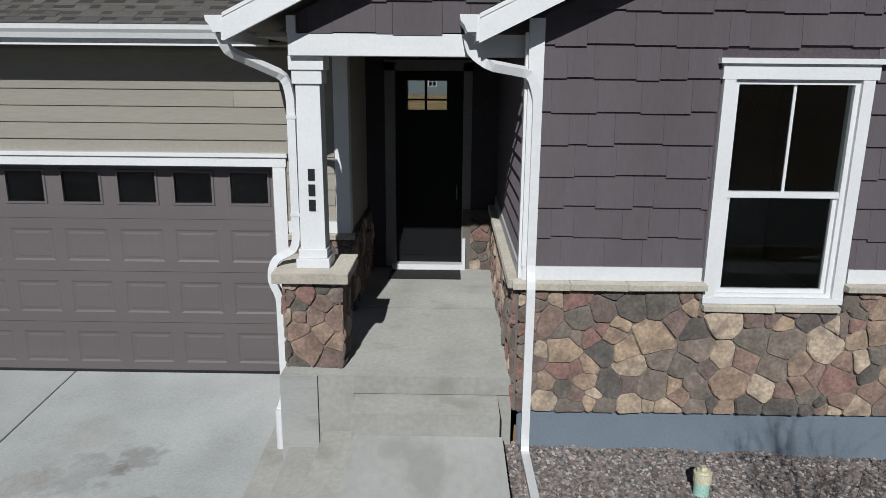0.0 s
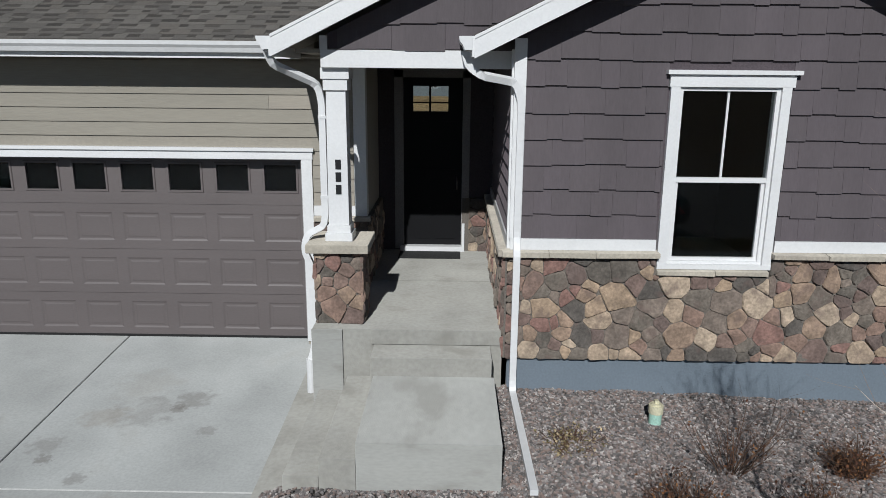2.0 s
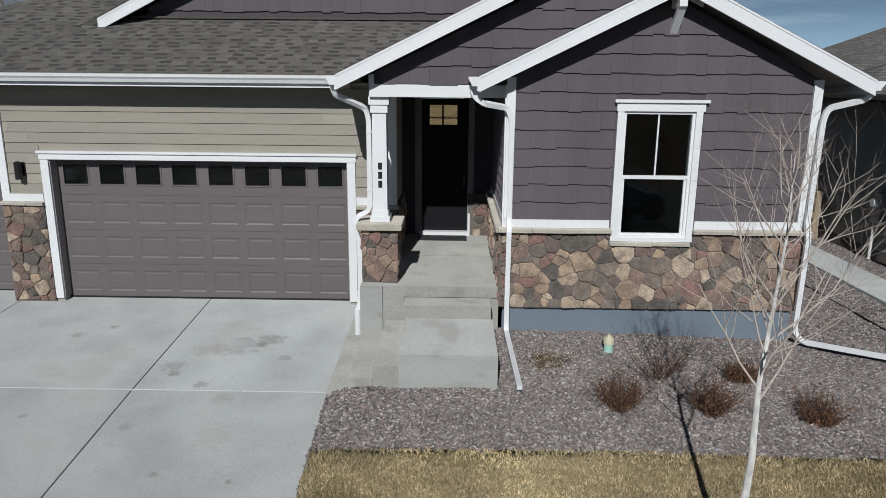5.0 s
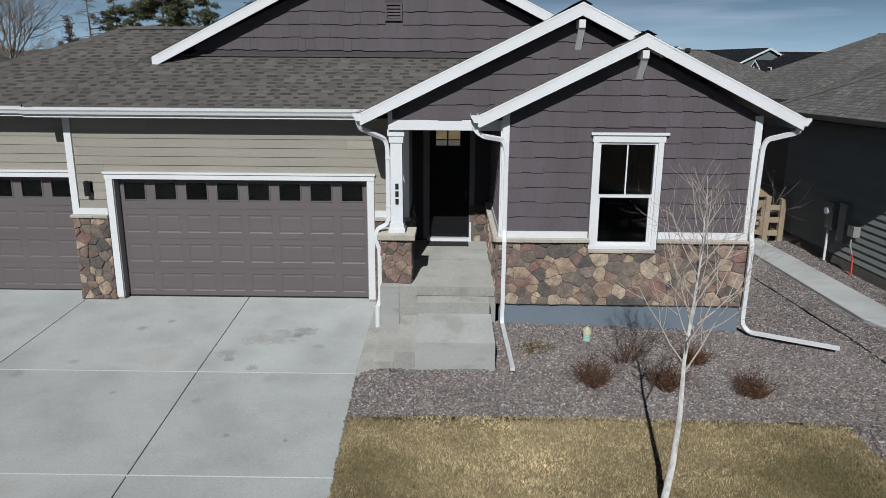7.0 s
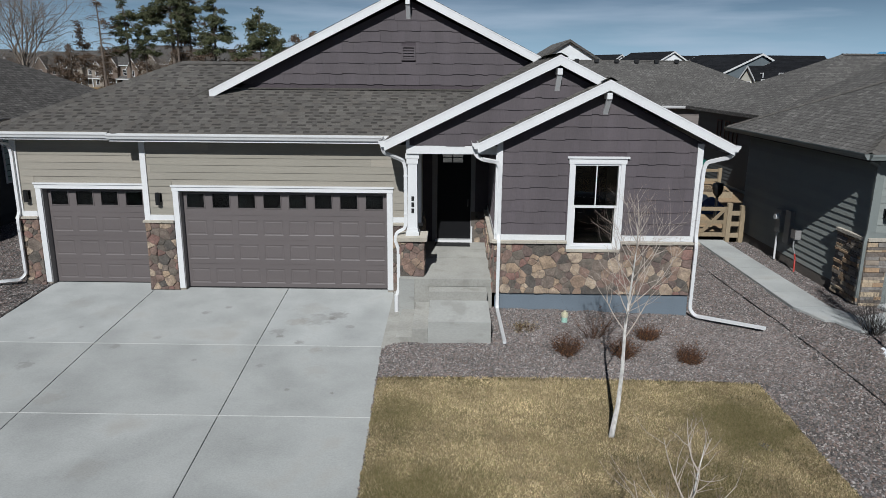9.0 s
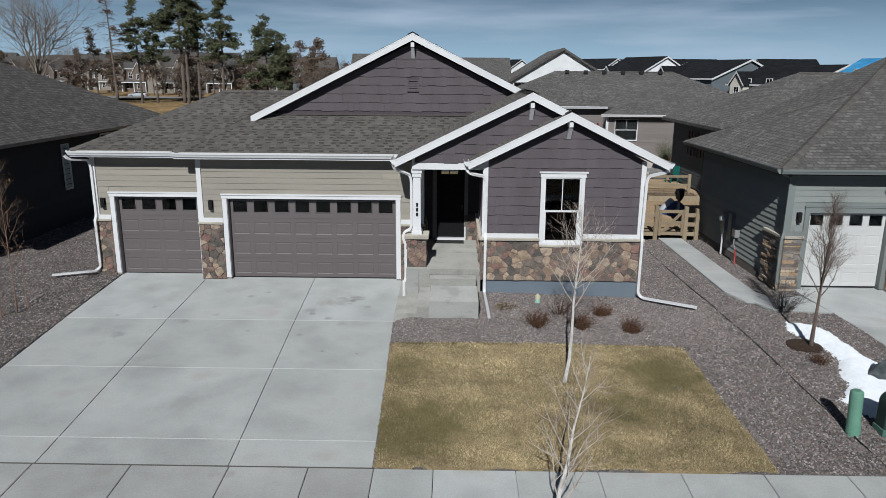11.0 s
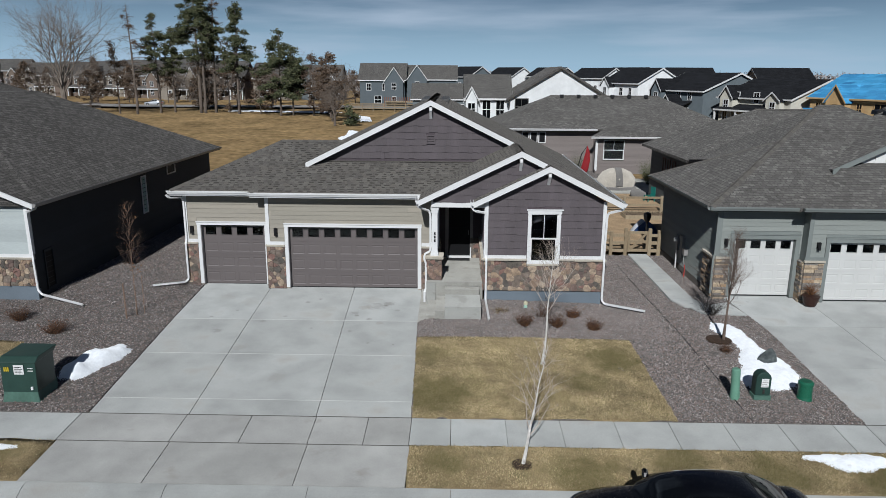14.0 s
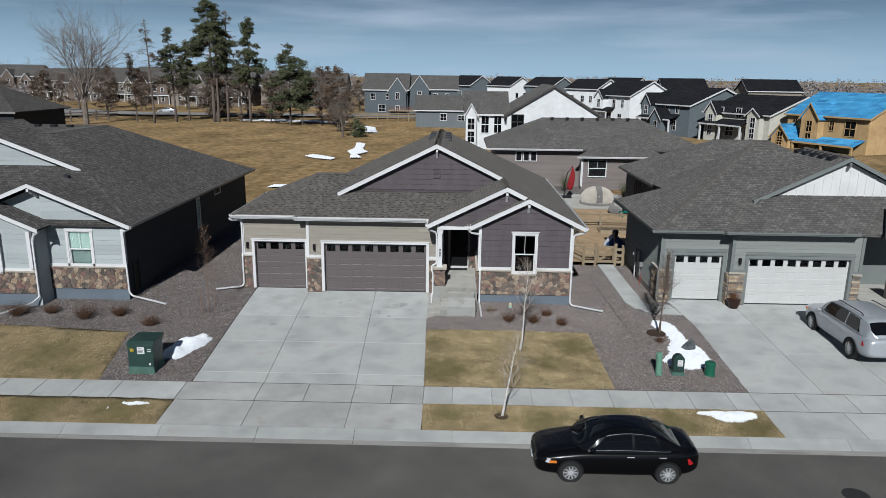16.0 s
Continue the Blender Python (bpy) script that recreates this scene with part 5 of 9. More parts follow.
# ridge and hip caps
def ridge_caps(parent, a, b, w=0.15, material=None):
    a, b = Vector(a), Vector(b)
    n = int((b - a).length / 0.2)
    side = (b - a).cross(Vector((0, 0, 1))).normalized()
    m = MB()
    m.weld = True
    for i in range(n):
        p, q = a.lerp(b, i / n), a.lerp(b, (i + 1) / n)
        k = len(m.v)
        up = Vector((0, 0, 0.028))
        dn = Vector((0, 0, -w * P * 0.8))
        m.v += [tuple(p + side * w + dn + up), tuple(p + up * 1.5), tuple(p - side * w + dn + up), tuple(q - side * w + dn + up * .6), tuple(q + up), tuple(q + side * w + dn + up * .6)]
        m.f += [(k, k + 1, k + 4, k + 5), (k + 1, k + 2, k + 3, k + 4)]
    return part("ridge_cap", m, material or M_ROOF, parent, kind="stuff")


for a, b in (((-9.15, -0.24, ez), (-5.65, 2.95, ez + P * 3.19)), ((-5.65, 2.95, ez + P * 3.19), (-2.3, 2.95, ez + P * 3.19)), ((0.43, 1.03, 6.98), (0.43, 10.6, 6.98)), ((3.62, -1.81, 5.42), (3.62, 1.0, 5.42)), ((4.58, -2.04, 4.96), (4.58, -1.5, 4.96)), ((-6.12, -0.52, ez), (-4.22, 1.38, ez + P * 1.9))):
    ridge_caps(house, a, b)
for k in range(4):
    for s in (-1, 1):
        x, y = 0.43 + s * 0.42, 6.2 + 1.2 * k
        z = 6.98 - P * 0.42
        part("roof_vent", MB().prism([(x - .2, y - .22, z - .02 + .0), (x + .2, y - .22, z - .02), (x + .16, y - .2, z + .10), (x - .16, y - .2, z + .10)], (0, .44, 0)), M_BLACK, house)
# barge boards, fascia and gutters
rake(house, (0.144, zx(.144)), (3.62, 5.42), -1.83)
rake(house, (3.62, 5.42), (4.9, zx(4.9)), -1.83)
rake(house, (2.04, zx(7.12)), (4.58, 4.95), -2.06)
rake(house, (4.58, 4.95), (7.12, zx(7.12)), -2.06)
rake(house, (-4.34, 6.98 - P * 4.77 - 0.03), (0.43, 6.98), 1.01)
rake(house, (0.43, 6.98), (3.60, 6.98 - P * 3.17), 1.01)
bracket(house, 3.62, -1.5, -1.82, 5.16, M_WHITE)
bracket(house, 4.58, -1.69, -2.05, 4.70, M_WHITE)
bracket(house, 0.43, 1.36, 1.02, 6.72, M_WHITE)
for b in ((-9.15, -5.85, -0.25, -0.22, 3.52, 3.68), (-6.12, 0.13, -0.53, -0.50, 3.52, 3.68), (0.12, 0.15, -1.81, -0.53, 3.52, 3.70), (7.09, 7.12, -2.0, 13.2, 3.52, 3.69), (2.02, 2.05, -2.04, -1.5, 3.52, 3.70)):
    box_part("fascia", b, M_WHITE, house)
gutter(house, (-9.17, -0.25, 3.695), (-5.85, -0.25, 3.695), (0, -1, 0), M_GUTTER)
gutter(house, (-6.14, -0.53, 3.70), (0.10, -0.53, 3.70), (0, -1, 0), M_GUTTER)
gutter(house, (0.12, -1.80, 3.70), (0.12, -0.66, 3.70), (-1, 0, 0), M_GUTTER)
gutter(house, (2.02, -2.05, 3.70), (2.02, -1.5, 3.70), (-1, 0, 0), M_GUTTER)
gutter(house, (7.12, -2.05, 3.69), (7.12, 13.2, 3.69), (1, 0, 0), M_GUTTER)
gutter(house, (-9.15, -0.24, 3.695), (-9.15, 6.4, 3.695), (-1, 0, 0), M_GUTTER)
# louvred gable vent and the flashing at its foot
vent = part("gable_vent", holed_wall(MB(), 0.26, 0.60, 5.34, 5.68, [(0.30, 0.56, 5.38, 5.64)], 1.30, 1.36), M_SHAKE, house, "louvred plum vent")
for k in range(4):
    z = 5.385 + 0.062 * k
    part("louvre", MB().prism([(0.30, 1.31, z), (0.56, 1.31, z), (0.56, 1.35, z + .05), (0.30, 1.35, z + .05)], (0, 0.008, 0.0)), M_SHAKE, vent)
part("flashing", MB().box(-3.9, 2.3, 1.29, 1.34, 4.64, 4.675), M_DECK, house)

# downspouts with their extensions
DS = [(0.07, -1.68, 3.58), (0.10, -1.62, 3.45), (0.49, -1.40, 3.26), (0.525, -1.38, 3.10), (0.525, -1.38, 1.90), (0.50, -1.38, 1.80), (0.34, -1.40, 1.72), (0.305, -1.41, 1.62), (0.305, -1.41, 1.52), (0.365, -1.40, 1.38), (0.365, -1.40, 0.45), (0.32, -1.42, 0.30)]
downspout(house, DS, M_GUTTER, label="white downspout stepping round the pedestal")
for z in (2.92, 2.1):
    box_part("pipe_strap", (0.487, 0.568, -1.415, -1.345, z, z + 0.03), M_GUTTER, house)
part("standpipe", MB().tube([(0.32, -1.42, -0.1), (0.32, -1.42, 0.32)], [.05, .05], 14), M_GUTTER, house, "short white drain standpipe")
downspout(house, [(1.96, -1.85, 3.58), (1.98, -1.84, 3.45), (2.10, -1.84, 3.36), (2.44, -1.80, 3.30), (2.50, -1.80, 3.12), (2.50, -1.79, 1.80), (2.50, -1.87, 1.62), (2.50, -1.86, 0.30), (2.50, -1.90, 0.18), (2.555, -3.50, 0.05)], M_GUTTER)
downspout(house, [(7.18, -1.9, 3.58), (7.12, -1.88, 3.46), (6.66, -1.84, 3.34), (6.62, -1.82, 3.20), (6.60, -1.80, 1.80), (6.60, -1.88, 1.60), (6.60, -1.84, 0.22), (6.70, -1.88, 0.08), (8.03, -2.34, -0.02)], M_GUTTER)
downspout(house, [(-9.2, -0.45, 3.58), (-9.1, -0.40, 3.46), (-8.86, 0.16, 3.38), (-8.83, 0.22, 3.2), (-8.83, 0.22, 1.75), (-8.84, 0.14, 1.6), (-8.84, 0.16, 0.22), (-8.95, 0.10, 0.10), (-10.08, -0.27, 0.06)], M_GUTTER)

# porch landing and steps
steps = thing("entry_steps", (0.4, -1.7, 0), 0, "weathered concrete entry landing and steps", "steps")
def S(name, x0, x1, y0, y1, z0, z1, material=M_CONCOLD, label=""):
    return box_part(name, (x0 - 0.4, x1 - 0.4, y0 + 1.7, y1 + 1.7, z0, z1), material, steps, label, bevel=0.007)


S("landing", 0.40, 2.395, -1.67, 0.12, -0.3, 0.768)
S("nosing", 1.02, 2.38, -1.70, -1.671, 0.61, 0.772)
S("landing", 0.62, 2.395, 0.125, 1.78, -0.3, 0.775)
S("cheek_block", 0.395, 0.72, -1.70, -1.671, -0.3, 0.766, M_CONCNEW, "pale patched concrete below the pedestal")
S("step", 1.05, 2.27, -2.05, -1.672, -0.3, 0.60)
S("platform", 1.078, 2.295, -3.385, -2.051, -0.3, 0.412, M_CONCNEW, "paler broad step with a water-stained front")
S("side_step", 0.765, 1.076, -3.385, -1.702, -0.3, 0.255)
S("side_step", 0.455, 0.763, -3.38, -1.702, -0.4, 0.09)
part("pad", MB().prism([(-0.24, -1.66, -0.16), (0.053, -1.66, -0.10), (0.053, 1.65, 0.0), (-0.245, 1.65, -0.03)], (0, 0, -0.3)), M_CONCOLD, steps)
mat_ob = part("doormat", MB().box(1.08, 1.98, 1.22, 1.62, 0.776, 0.79), M_RUBBER, bevel=0.004)
tagged(mat_ob, "dark rubber doormat before the front door", "doormat")


# ---- the green-grey house ----
M_GREEN = mat("green_grey_lap_siding", [(0.285, 0.305, 0.285), (0.30, 0.32, 0.30), (0.27, 0.29, 0.272)], 0.7, fine=26, amt=0.07, camt=0.06, bump=0.12, piece="object", stretch=(0.25, 1, 3))
M_GREENTRIM = mat("slate_green_trim", [(0.20, 0.22, 0.21)], 0.6, fine=30, amt=0.05, bump=0.05)
M_WHITEDOOR = mat("white_garage_door", [(0.60, 0.60, 0.58)], 0.5, fine=50, amt=0.04, camt=0.05, bump=0.05)
M_BATTEN = mat("white_board_and_batten", [(0.72, 0.72, 0.70)], 0.6, fine=30, amt=0.05, bump=0.1)
# Green-grey siding with the rear side's shade mixed into the colour.
M_GREENSHADE = mat("green_grey_siding_shade_darkened", [(0.080, 0.086, 0.086), (0.088, 0.094, 0.094)], 0.75, fine=26, amt=0.07, bump=0.12, piece="object")


def ledge_rows(parent, o, u, n, w, h, seed):
    """Stacked ledge stone: uneven courses of long flat pieces."""
    rng = random.Random(seed)
    to = frame_of(o, u, n)
    z = 0
    while z < h - 0.02:
        r = min(rng.choice((0.06, 0.08, 0.11)), h - z)
        x = 0
        while x < w - 0.02:
            ln = min(rng.uniform(0.18, 0.5), w - x)
            d = rng.uniform(0.02, 0.055)
            m = MB()
            for dd, i in ((0, 0), (d, 0.004)):
                m.v += [to(x + i + .002, z + i + .002, dd), to(x + ln - i - .002, z + i + .002, dd), to(x + ln - i - .002, z + r - i - .002, dd), to(x + i + .002, z + r - i - .002, dd)]
            m.f = [(4, 5, 6, 7)] + [(i, (i + 1) % 4, 4 + (i + 1) % 4, 4 + i) for i in range(4)]
            part("stone", m, M_LEDGESTONE, parent)
            x += ln
        z += r


def plain_roof(parent, pts, material, thick=0.16):
    return roof_deck(parent, pts, material, thick, "roof")


def hip_roof(parent, x0, x1, y0, y1, z, p, mx, my, thick=0.16):
    """Four roof faces over a rectangle, the ridge along its longer side."""
    d = min(x1 - x0, y1 - y0) / 2
    if x1 - x0 >= y1 - y0:
        a, b = (x0 + d, y0 + d, z + p * d), (x1 - d, y0 + d, z + p * d)
        plain_roof(parent, [(x0, y0, z), (x1, y0, z), b, a], mx, thick)
        plain_roof(parent, [(x1, y1, z), (x0, y1, z), a, b], mx, thick)
        plain_roof(parent, [(x0, y1, z), (x0, y0, z), a], my, thick)
        plain_roof(parent, [(x1, y0, z), (x1, y1, z), b], my, thick)
    else:
        a, b = (x0 + d, y0 + d, z + p * d), (x0 + d, y1 - d, z + p * d)
        plain_roof(parent, [(x0, y0, z), (x1, y0, z), a], mx, thick)
        plain_roof(parent, [(x1, y1, z), (x0, y1, z), b], mx, thick)
        plain_roof(parent, [(x0, y1, z), (x0, y0, z), a, b], my, thick)
        plain_roof(parent, [(x1, y0, z), (x1, y1, z), b, a], my, thick)
    ridge_caps(parent, tuple(Vector(a)), tuple(Vector(b)))


right = thing("house", (0, 0, 0), 0, "single-storey house with green-grey siding and white garage doors", "house")
right_1 = part("wall", holed_wall(MB(), 11.0, 14.05, -0.3, 3.42, [(11.62, 13.84, -0.3, 2.16)], -0.40, -0.25), M_GREENTRIM, right)
right_2 = part("wall", holed_wall(MB(), 14.05, 20.0, -0.3, 3.42, [(14.85, 19.5, -0.3, 2.16)], -0.85, -0.70), M_GREENTRIM, right)
side_wall = part("wall", MB().box(11.0, 11.14, -0.25, 6.6, 0.12, 3.42), M_GREENTRIM, right, "shaded green-grey side wall")
for b in ((14.05, 14.19, -0.70, -0.25, -0.3, 3.42), (19.86, 20.0, -0.7, 1.6, -0.3, 3.42), (11.14, 14.5, 6.46, 6.6, -0.2, 3.42), (14.36, 14.5, 6.6, 21.4, -0.2, 3.42), (20.0, 26, 1.46, 1.6, -0.3, 3.42)):
    box_part("wall", b, M_GREENTRIM, right)
box_part("foundation", (10.985, 11.12, -0.26, 6.6, -0.35, 0.12), M_MORTAR, right)
laps(right_1, (0, -0.40, 0), (1, 0, 0), (0, -1, 0), [(11.12, 1.62), (14.05, 1.62), (14.05, 3.4), (11.12, 3.4)], [(11.46, 14.0, 0, 2.34)], 1.62, 0.168, M_GREEN)
laps(right_2, (0, -0.85, 0), (1, 0, 0), (0, -1, 0), [(14.18, 1.62), (19.88, 1.62), (19.88, 3.4), (14.18, 3.4)], [(14.69, 19.66, 0, 2.34)], 1.62, 0.168, M_GREEN)
laps(side_wall, (11.0, 6.6, 0), (0, -1, 0), (-1, 0, 0), [(0, 0.12), (6.9, 0.12), (6.9, 3.4), (0, 3.4)], [], 0.12, 0.168, M_GREEN)
# Rear side boards take the shade-darkened colour instead of M_GREEN.
laps(part("wall", MB().box(14.34, 14.36, 5.7, 21.4, 0.1, 3.4), M_GREENTRIM, right), (14.34, 21.4, 0), (0, -1, 0), (-1, 0, 0), [(0, 0.12), (15.7, 0.12), (15.7, 3.4), (0, 3.4)], [], 0.12, 0.168, M_GREENSHADE)
casing(right, 11.62, 13.84, -0.05, 2.16, -0.40, 0.14, M_GREENTRIM, 0.16)
casing(right, 14.85, 19.5, -0.05, 2.16, -0.85, 0.14, M_GREENTRIM, 0.16)
garage_door(right, 11.63, 13.83, -0.03, 2.15, -0.26, 4, M_WHITEDOOR, label="white sectional garage door with a row of panes")
garage_door(right, 14.86, 19.49, -0.05, 2.15, -0.71, 8, M_WHITEDOOR, label="wide white sectional garage door with a row of panes")
for x0, x1, y, s in ((10.98, 11.48, -0.40, 1), (14.02, 14.71, -0.85, 2), (19.64, 20.02, -0.85, 3)):
    b = box_part("stone_base", (x0, x1, y - 0.03, y, -0.3, 1.42), M_MORTAR, right, "stacked ledge-stone pier")
    ledge_rows(b, (x0, y - 0.03, -0.12), (1, 0, 0), (0, -1, 0), x1 - x0, 1.54, s)
    box_part("ledge_stone", (x0 - 0.03, x1 + 0.02, y - 0.12, y, 1.42, 1.49), M_LEDGE, right)
    box_part("trim_board", (x0, x1, y - 0.035, y, 1.49, 1.62), M_GREENTRIM, right)
b = box_part("stone_base", (10.96, 11.0, -0.42, 0.75, -0.1, 1.42), M_MORTAR, right)
ledge_rows(b, (10.96, 0.75, -0.1), (0, -1, 0), (-1, 0, 0), 1.17, 1.52, 4)
box_part("ledge_stone", (10.88, 11.0, -0.45, 0.78, 1.42, 1.49), M_LEDGE, right)
b = box_part("stone_base", (14.01, 14.05, -0.85, -0.4, -0.1, 1.42), M_MORTAR, right)
ledge_rows(b, (14.01, -0.4, -0.1), (0, -1, 0), (-1, 0, 0), 0.45, 1.52, 5)
for b in ((10.98, 11.12, -0.445, -0.40, 1.62, 3.42), (14.03, 14.18, -0.895, -0.85, 1.62, 3.42), (19.88, 20.02, -0.895, -0.85, 1.62, 3.42)):
    box_part("trim_board", b, M_GREENTRIM, right)
wall_lamp(right, 11.30, -0.42, 2.05)
wall_lamp(right, 14.43, -0.87, 2.05)
plain_roof(right, [(10.42, -1.0, 3.44), (25.2, -1.0, 3.44), (18.0, 5.57, 6.72), (16.99, 5.57, 6.72)], M_ROOFX)
plain_roof(right, [(25.2, -1.0, 3.5), (25.2, 13.0, 3.5), (18.0, 5.57, 6.72)], M_ROOFY)
plain_roof(right, [(13.5, -1.42, 3.5), (19.4, -1.42, 3.5), (22.0, 1.2, 4.79), (16.1, 1.2, 4.79)], M_ROOFX)
plain_roof(right, [(10.42, 7.1, 3.44), (10.42, -1.0, 3.44), (14.47, 3.05, 5.43)], M_ROOFY)
plain_roof(right, [(17.4, 7.1, 3.44), (10.42, 7.1, 3.44), (14.47, 3.05, 5.43), (17.4, 3.05, 5.43)], M_ROOFX)
plain_roof(right, [(14.0, 13.0, 3.5), (14.47, 3.05, 5.43), (16.99, 5.57, 6.72)], M_ROOFY)
plain_roof(right, [(14.0, 13.0, 3.5), (12.4, 5.12, 4.41), (14.47, 3.05, 5.43)], M_ROOFY)
ridge_caps(right, (10.42, 7.1, 3.44), (14.47, 3.05, 5.43))
plain_roof(right, [(25.2, 13.0, 3.5), (14.0, 13.0, 3.5), (16.99, 5.57, 6.72), (18.0, 5.57, 6.72)], M_ROOFX)
hip_roof(right, 13.85, 28.0, 11.9, 22.2, 3.5, 0.49, M_ROOFX, M_ROOFY)
ridge_caps(right, (10.42, -1.0, 3.44), (16.99, 5.57, 6.72))
ridge_caps(right, (16.99, 5.57, 6.72), (18.0, 5.57, 6.72))
ridge_caps(right, (19.8, 0.88, 6.66), (19.8, 5.5, 6.66))
for k in range(5):
    x, y, z = 19.42, 1.9 + 0.85 * k, 6.66 - 0.49 * 0.4
    part("roof_vent", MB().prism([(x - .2, y - .22, z - .08), (x + .2, y - .22, z - .02), (x + .16, y - .2, z + .12), (x - .16, y - .2, z + .08)], (0, .44, 0)), M_BLACK, right)
gw = part("wall", MB().prism([(16.1, 1.2, 4.66), (23.5, 1.2, 4.66), (19.8, 1.2, 6.44)], (0, 0.1, 0)), M_BATTEN, right, "white board-and-batten gable")
for k in range(18):
    x = 16.4 + 0.4 * k
    top = 6.42 - 0.49 * abs(x - 19.8)
    if top > 4.8:
        box_part("batten", (x - 0.02, x + 0.02, 1.17, 1.2, 4.67, top), M_BATTEN, gw)
for a, b in (((15.5, 4.56), (19.8, 6.66)), ((19.8, 6.66), (24.1, 4.56))):
    rake(right, a, b, 0.86, 0.2, M_GREENTRIM)
plain_roof(right, [(15.5, 3.2, 4.56), (15.5, 0.88, 4.56), (19.8, 0.88, 6.66), (19.8, 5.5, 6.66)], M_ROOFY, 0.08)
plain_roof(right, [(24.1, 0.88, 4.56), (24.1, 3.2, 4.56), (19.8, 5.5, 6.66), (19.8, 0.88, 6.66)], M_ROOFY, 0.08)
bracket(right, 19.8, 1.2, 0.88, 6.40, M_GREENTRIM)
gutter(right, (10.40, -1.0, 3.44), (13.5, -1.0, 3.44), (0, -1, 0), M_GREENTRIM)
gutter(right, (13.48, -1.42, 3.5), (19.42, -1.42, 3.5), (0, -1, 0), M_GREENTRIM)
gutter(right, (10.42, 7.1, 3.44), (10.42, -1.0, 3.44), (-1, 0, 0), M_GREENTRIM)
downspout(right, [(10.45, -0.9, 3.4), (10.6, -0.7, 3.28), (10.93, -0.50, 3.15), (10.93, -0.47, 1.62), (10.86, -0.53, 1.4), (10.86, -0.53, 0.1)], M_GREENTRIM)
M_STEELBOX = mat("weathered_grey_steel", [(0.27, 0.28, 0.28)], 0.55, metal=0.2, fine=30, amt=0.06, camt=0.1, bump=0.03)
meter = part("meter_box", MB().box(10.82, 10.98, 3.55, 3.86, 0.72, 1.36), M_STEELBOX, right, "grey electric meter box")
part("meter_dial", MB().tube([(10.82, 3.7, 1.16), (10.72, 3.7, 1.16)], [.09, .085], 14), M_GUTTER, meter)
part("conduit", MB().tube([(10.88, 3.78, 0.72), (10.88, 3.78, -0.1)], [.03, .03], 8), M_GUTTER, meter)
gas = part("gas_meter", MB().box(10.8, 10.96, 2.55, 2.8, 0.75, 1.0), M_FLASH, right, "gas meter on a red riser")
M_RED = mat("red_paint", [(0.42, 0.035, 0.025)], 0.5, bump=0.05)
part("riser", MB().tube([(10.88, 2.62, 0.34), (10.9, 2.6, 0.2), (10.86, 2.5, -0.15)], [.022, .022, .022], 8), M_RED, gas)
part("pipe", MB().tube([(10.86, 2.7, 0.78), (10.84, 2.66, 0.52), (10.88, 2.62, 0.34)], [.02, .02, .02], 8), M_STEELBOX, gas)
part("service_panel", MB().box(10.86, 10.98, 3.05, 3.36, 0.5, 1.42), M_STEELBOX, right, "flat grey service panel")
M_BRICKRED = mat("dull_red_brown_paint", [(0.10, 0.05, 0.042)], 0.7, bump=0.05)
for k in range(3):
    sash = holed_wall(MB(), 0, 0.55, 0, 1.3, [(0.06, 0.49, 0.06, 1.24)], 0, 0.05)
    sash.v = [(14.28 + v[1], 16.6 + 1.0 * k - v[0], 1.7 + v[2]) for v in sash.v]
    part("window_frame", sash, M_BRICKRED, right, "dull red-brown window frame")
    box_part("pane", (14.31, 14.32, 16.1 + 1.0 * k, 16.55 + 1.0 * k, 1.75, 2.95), M_BLACKDOOR, right)
# entrance at the far end: dark porch with a railing post and pier
b = box_part("stone_base", (21.3, 21.9, -1.3, -0.7, -0.3, 1.3), M_MORTAR, right)
ledge_rows(b, (21.3, -1.3, -0.12), (1, 0, 0), (0, -1, 0), 0.6, 1.4, 8)
plain_roof(right, [(20.4, -1.6, 3.45), (27.0, -1.6, 3.45), (27.0, 0.5, 4.4), (21.5, 0.5, 4.4)], M_ROOFX)
part("porch_slab", MB().box(20.0, 26, -1.5, 1.5, -0.3, 0.35), M_CONCOLD, right)

# path and gate at the side
walkway = part("side_path", MB().box(9.5, 10.4, -1, 5, -0.3, -0.25), M_MORTAR)
tagged(walkway, "narrow pale concrete path leading to a timber gate", "path", kind="structure")
lz = lambda y: float(np.interp(y, [-2.3, -0.6, 6.2], [-0.125, -0.105, -0.10]))
for k in range(6):
    y0, y1 = -0.6 + 1.12 * k, -0.6 + 1.12 * (k + 1)
    slab(walkway, "concrete_slab", [(9.40, y0), (10.27, y0), (10.27, y1), (9.40, y1)], M_CONC, zf=lz)
slab(walkway, "concrete_slab", [(9.68, -1.5), (10.75, -1.5), (10.27, -0.6), (9.40, -0.6)], M_CONC, zf=lz)
slab(walkway, "concrete_slab", [(10.1, -2.1), (11.6, -2.3), (11.4, -0.9), (9.9, -1.5)], M_CONC, zf=lz, lift=-0.004)
FENCE_X, FENCE_Z = 13.64, 0.93
M_CANVASD = mat("grey_canvas", [(0.20, 0.19, 0.18)], 0.9, bump=0.3)
M_SOIL = mat("dark_bed_soil", [(0.12, 0.085, 0.055), (0.17, 0.125, 0.085)], 1.0, fine=14, amt=0.3, bump=0.8, bscale=20)
M_DEADSTALK = mat("grey_brown_dead_stalks", [(0.20, 0.16, 0.11), (0.11, 0.085, 0.06)], 0.9, bump=0, piece="island")
M_CEDAR = mat("weathered_cedar", [(0.33, 0.26, 0.17), (0.29, 0.225, 0.145), (0.36, 0.29, 0.195)], 0.85, fine=25, amt=0.15, camt=0.15, bump=0.3, piece="object", stretch=(1, 1, 0.3))
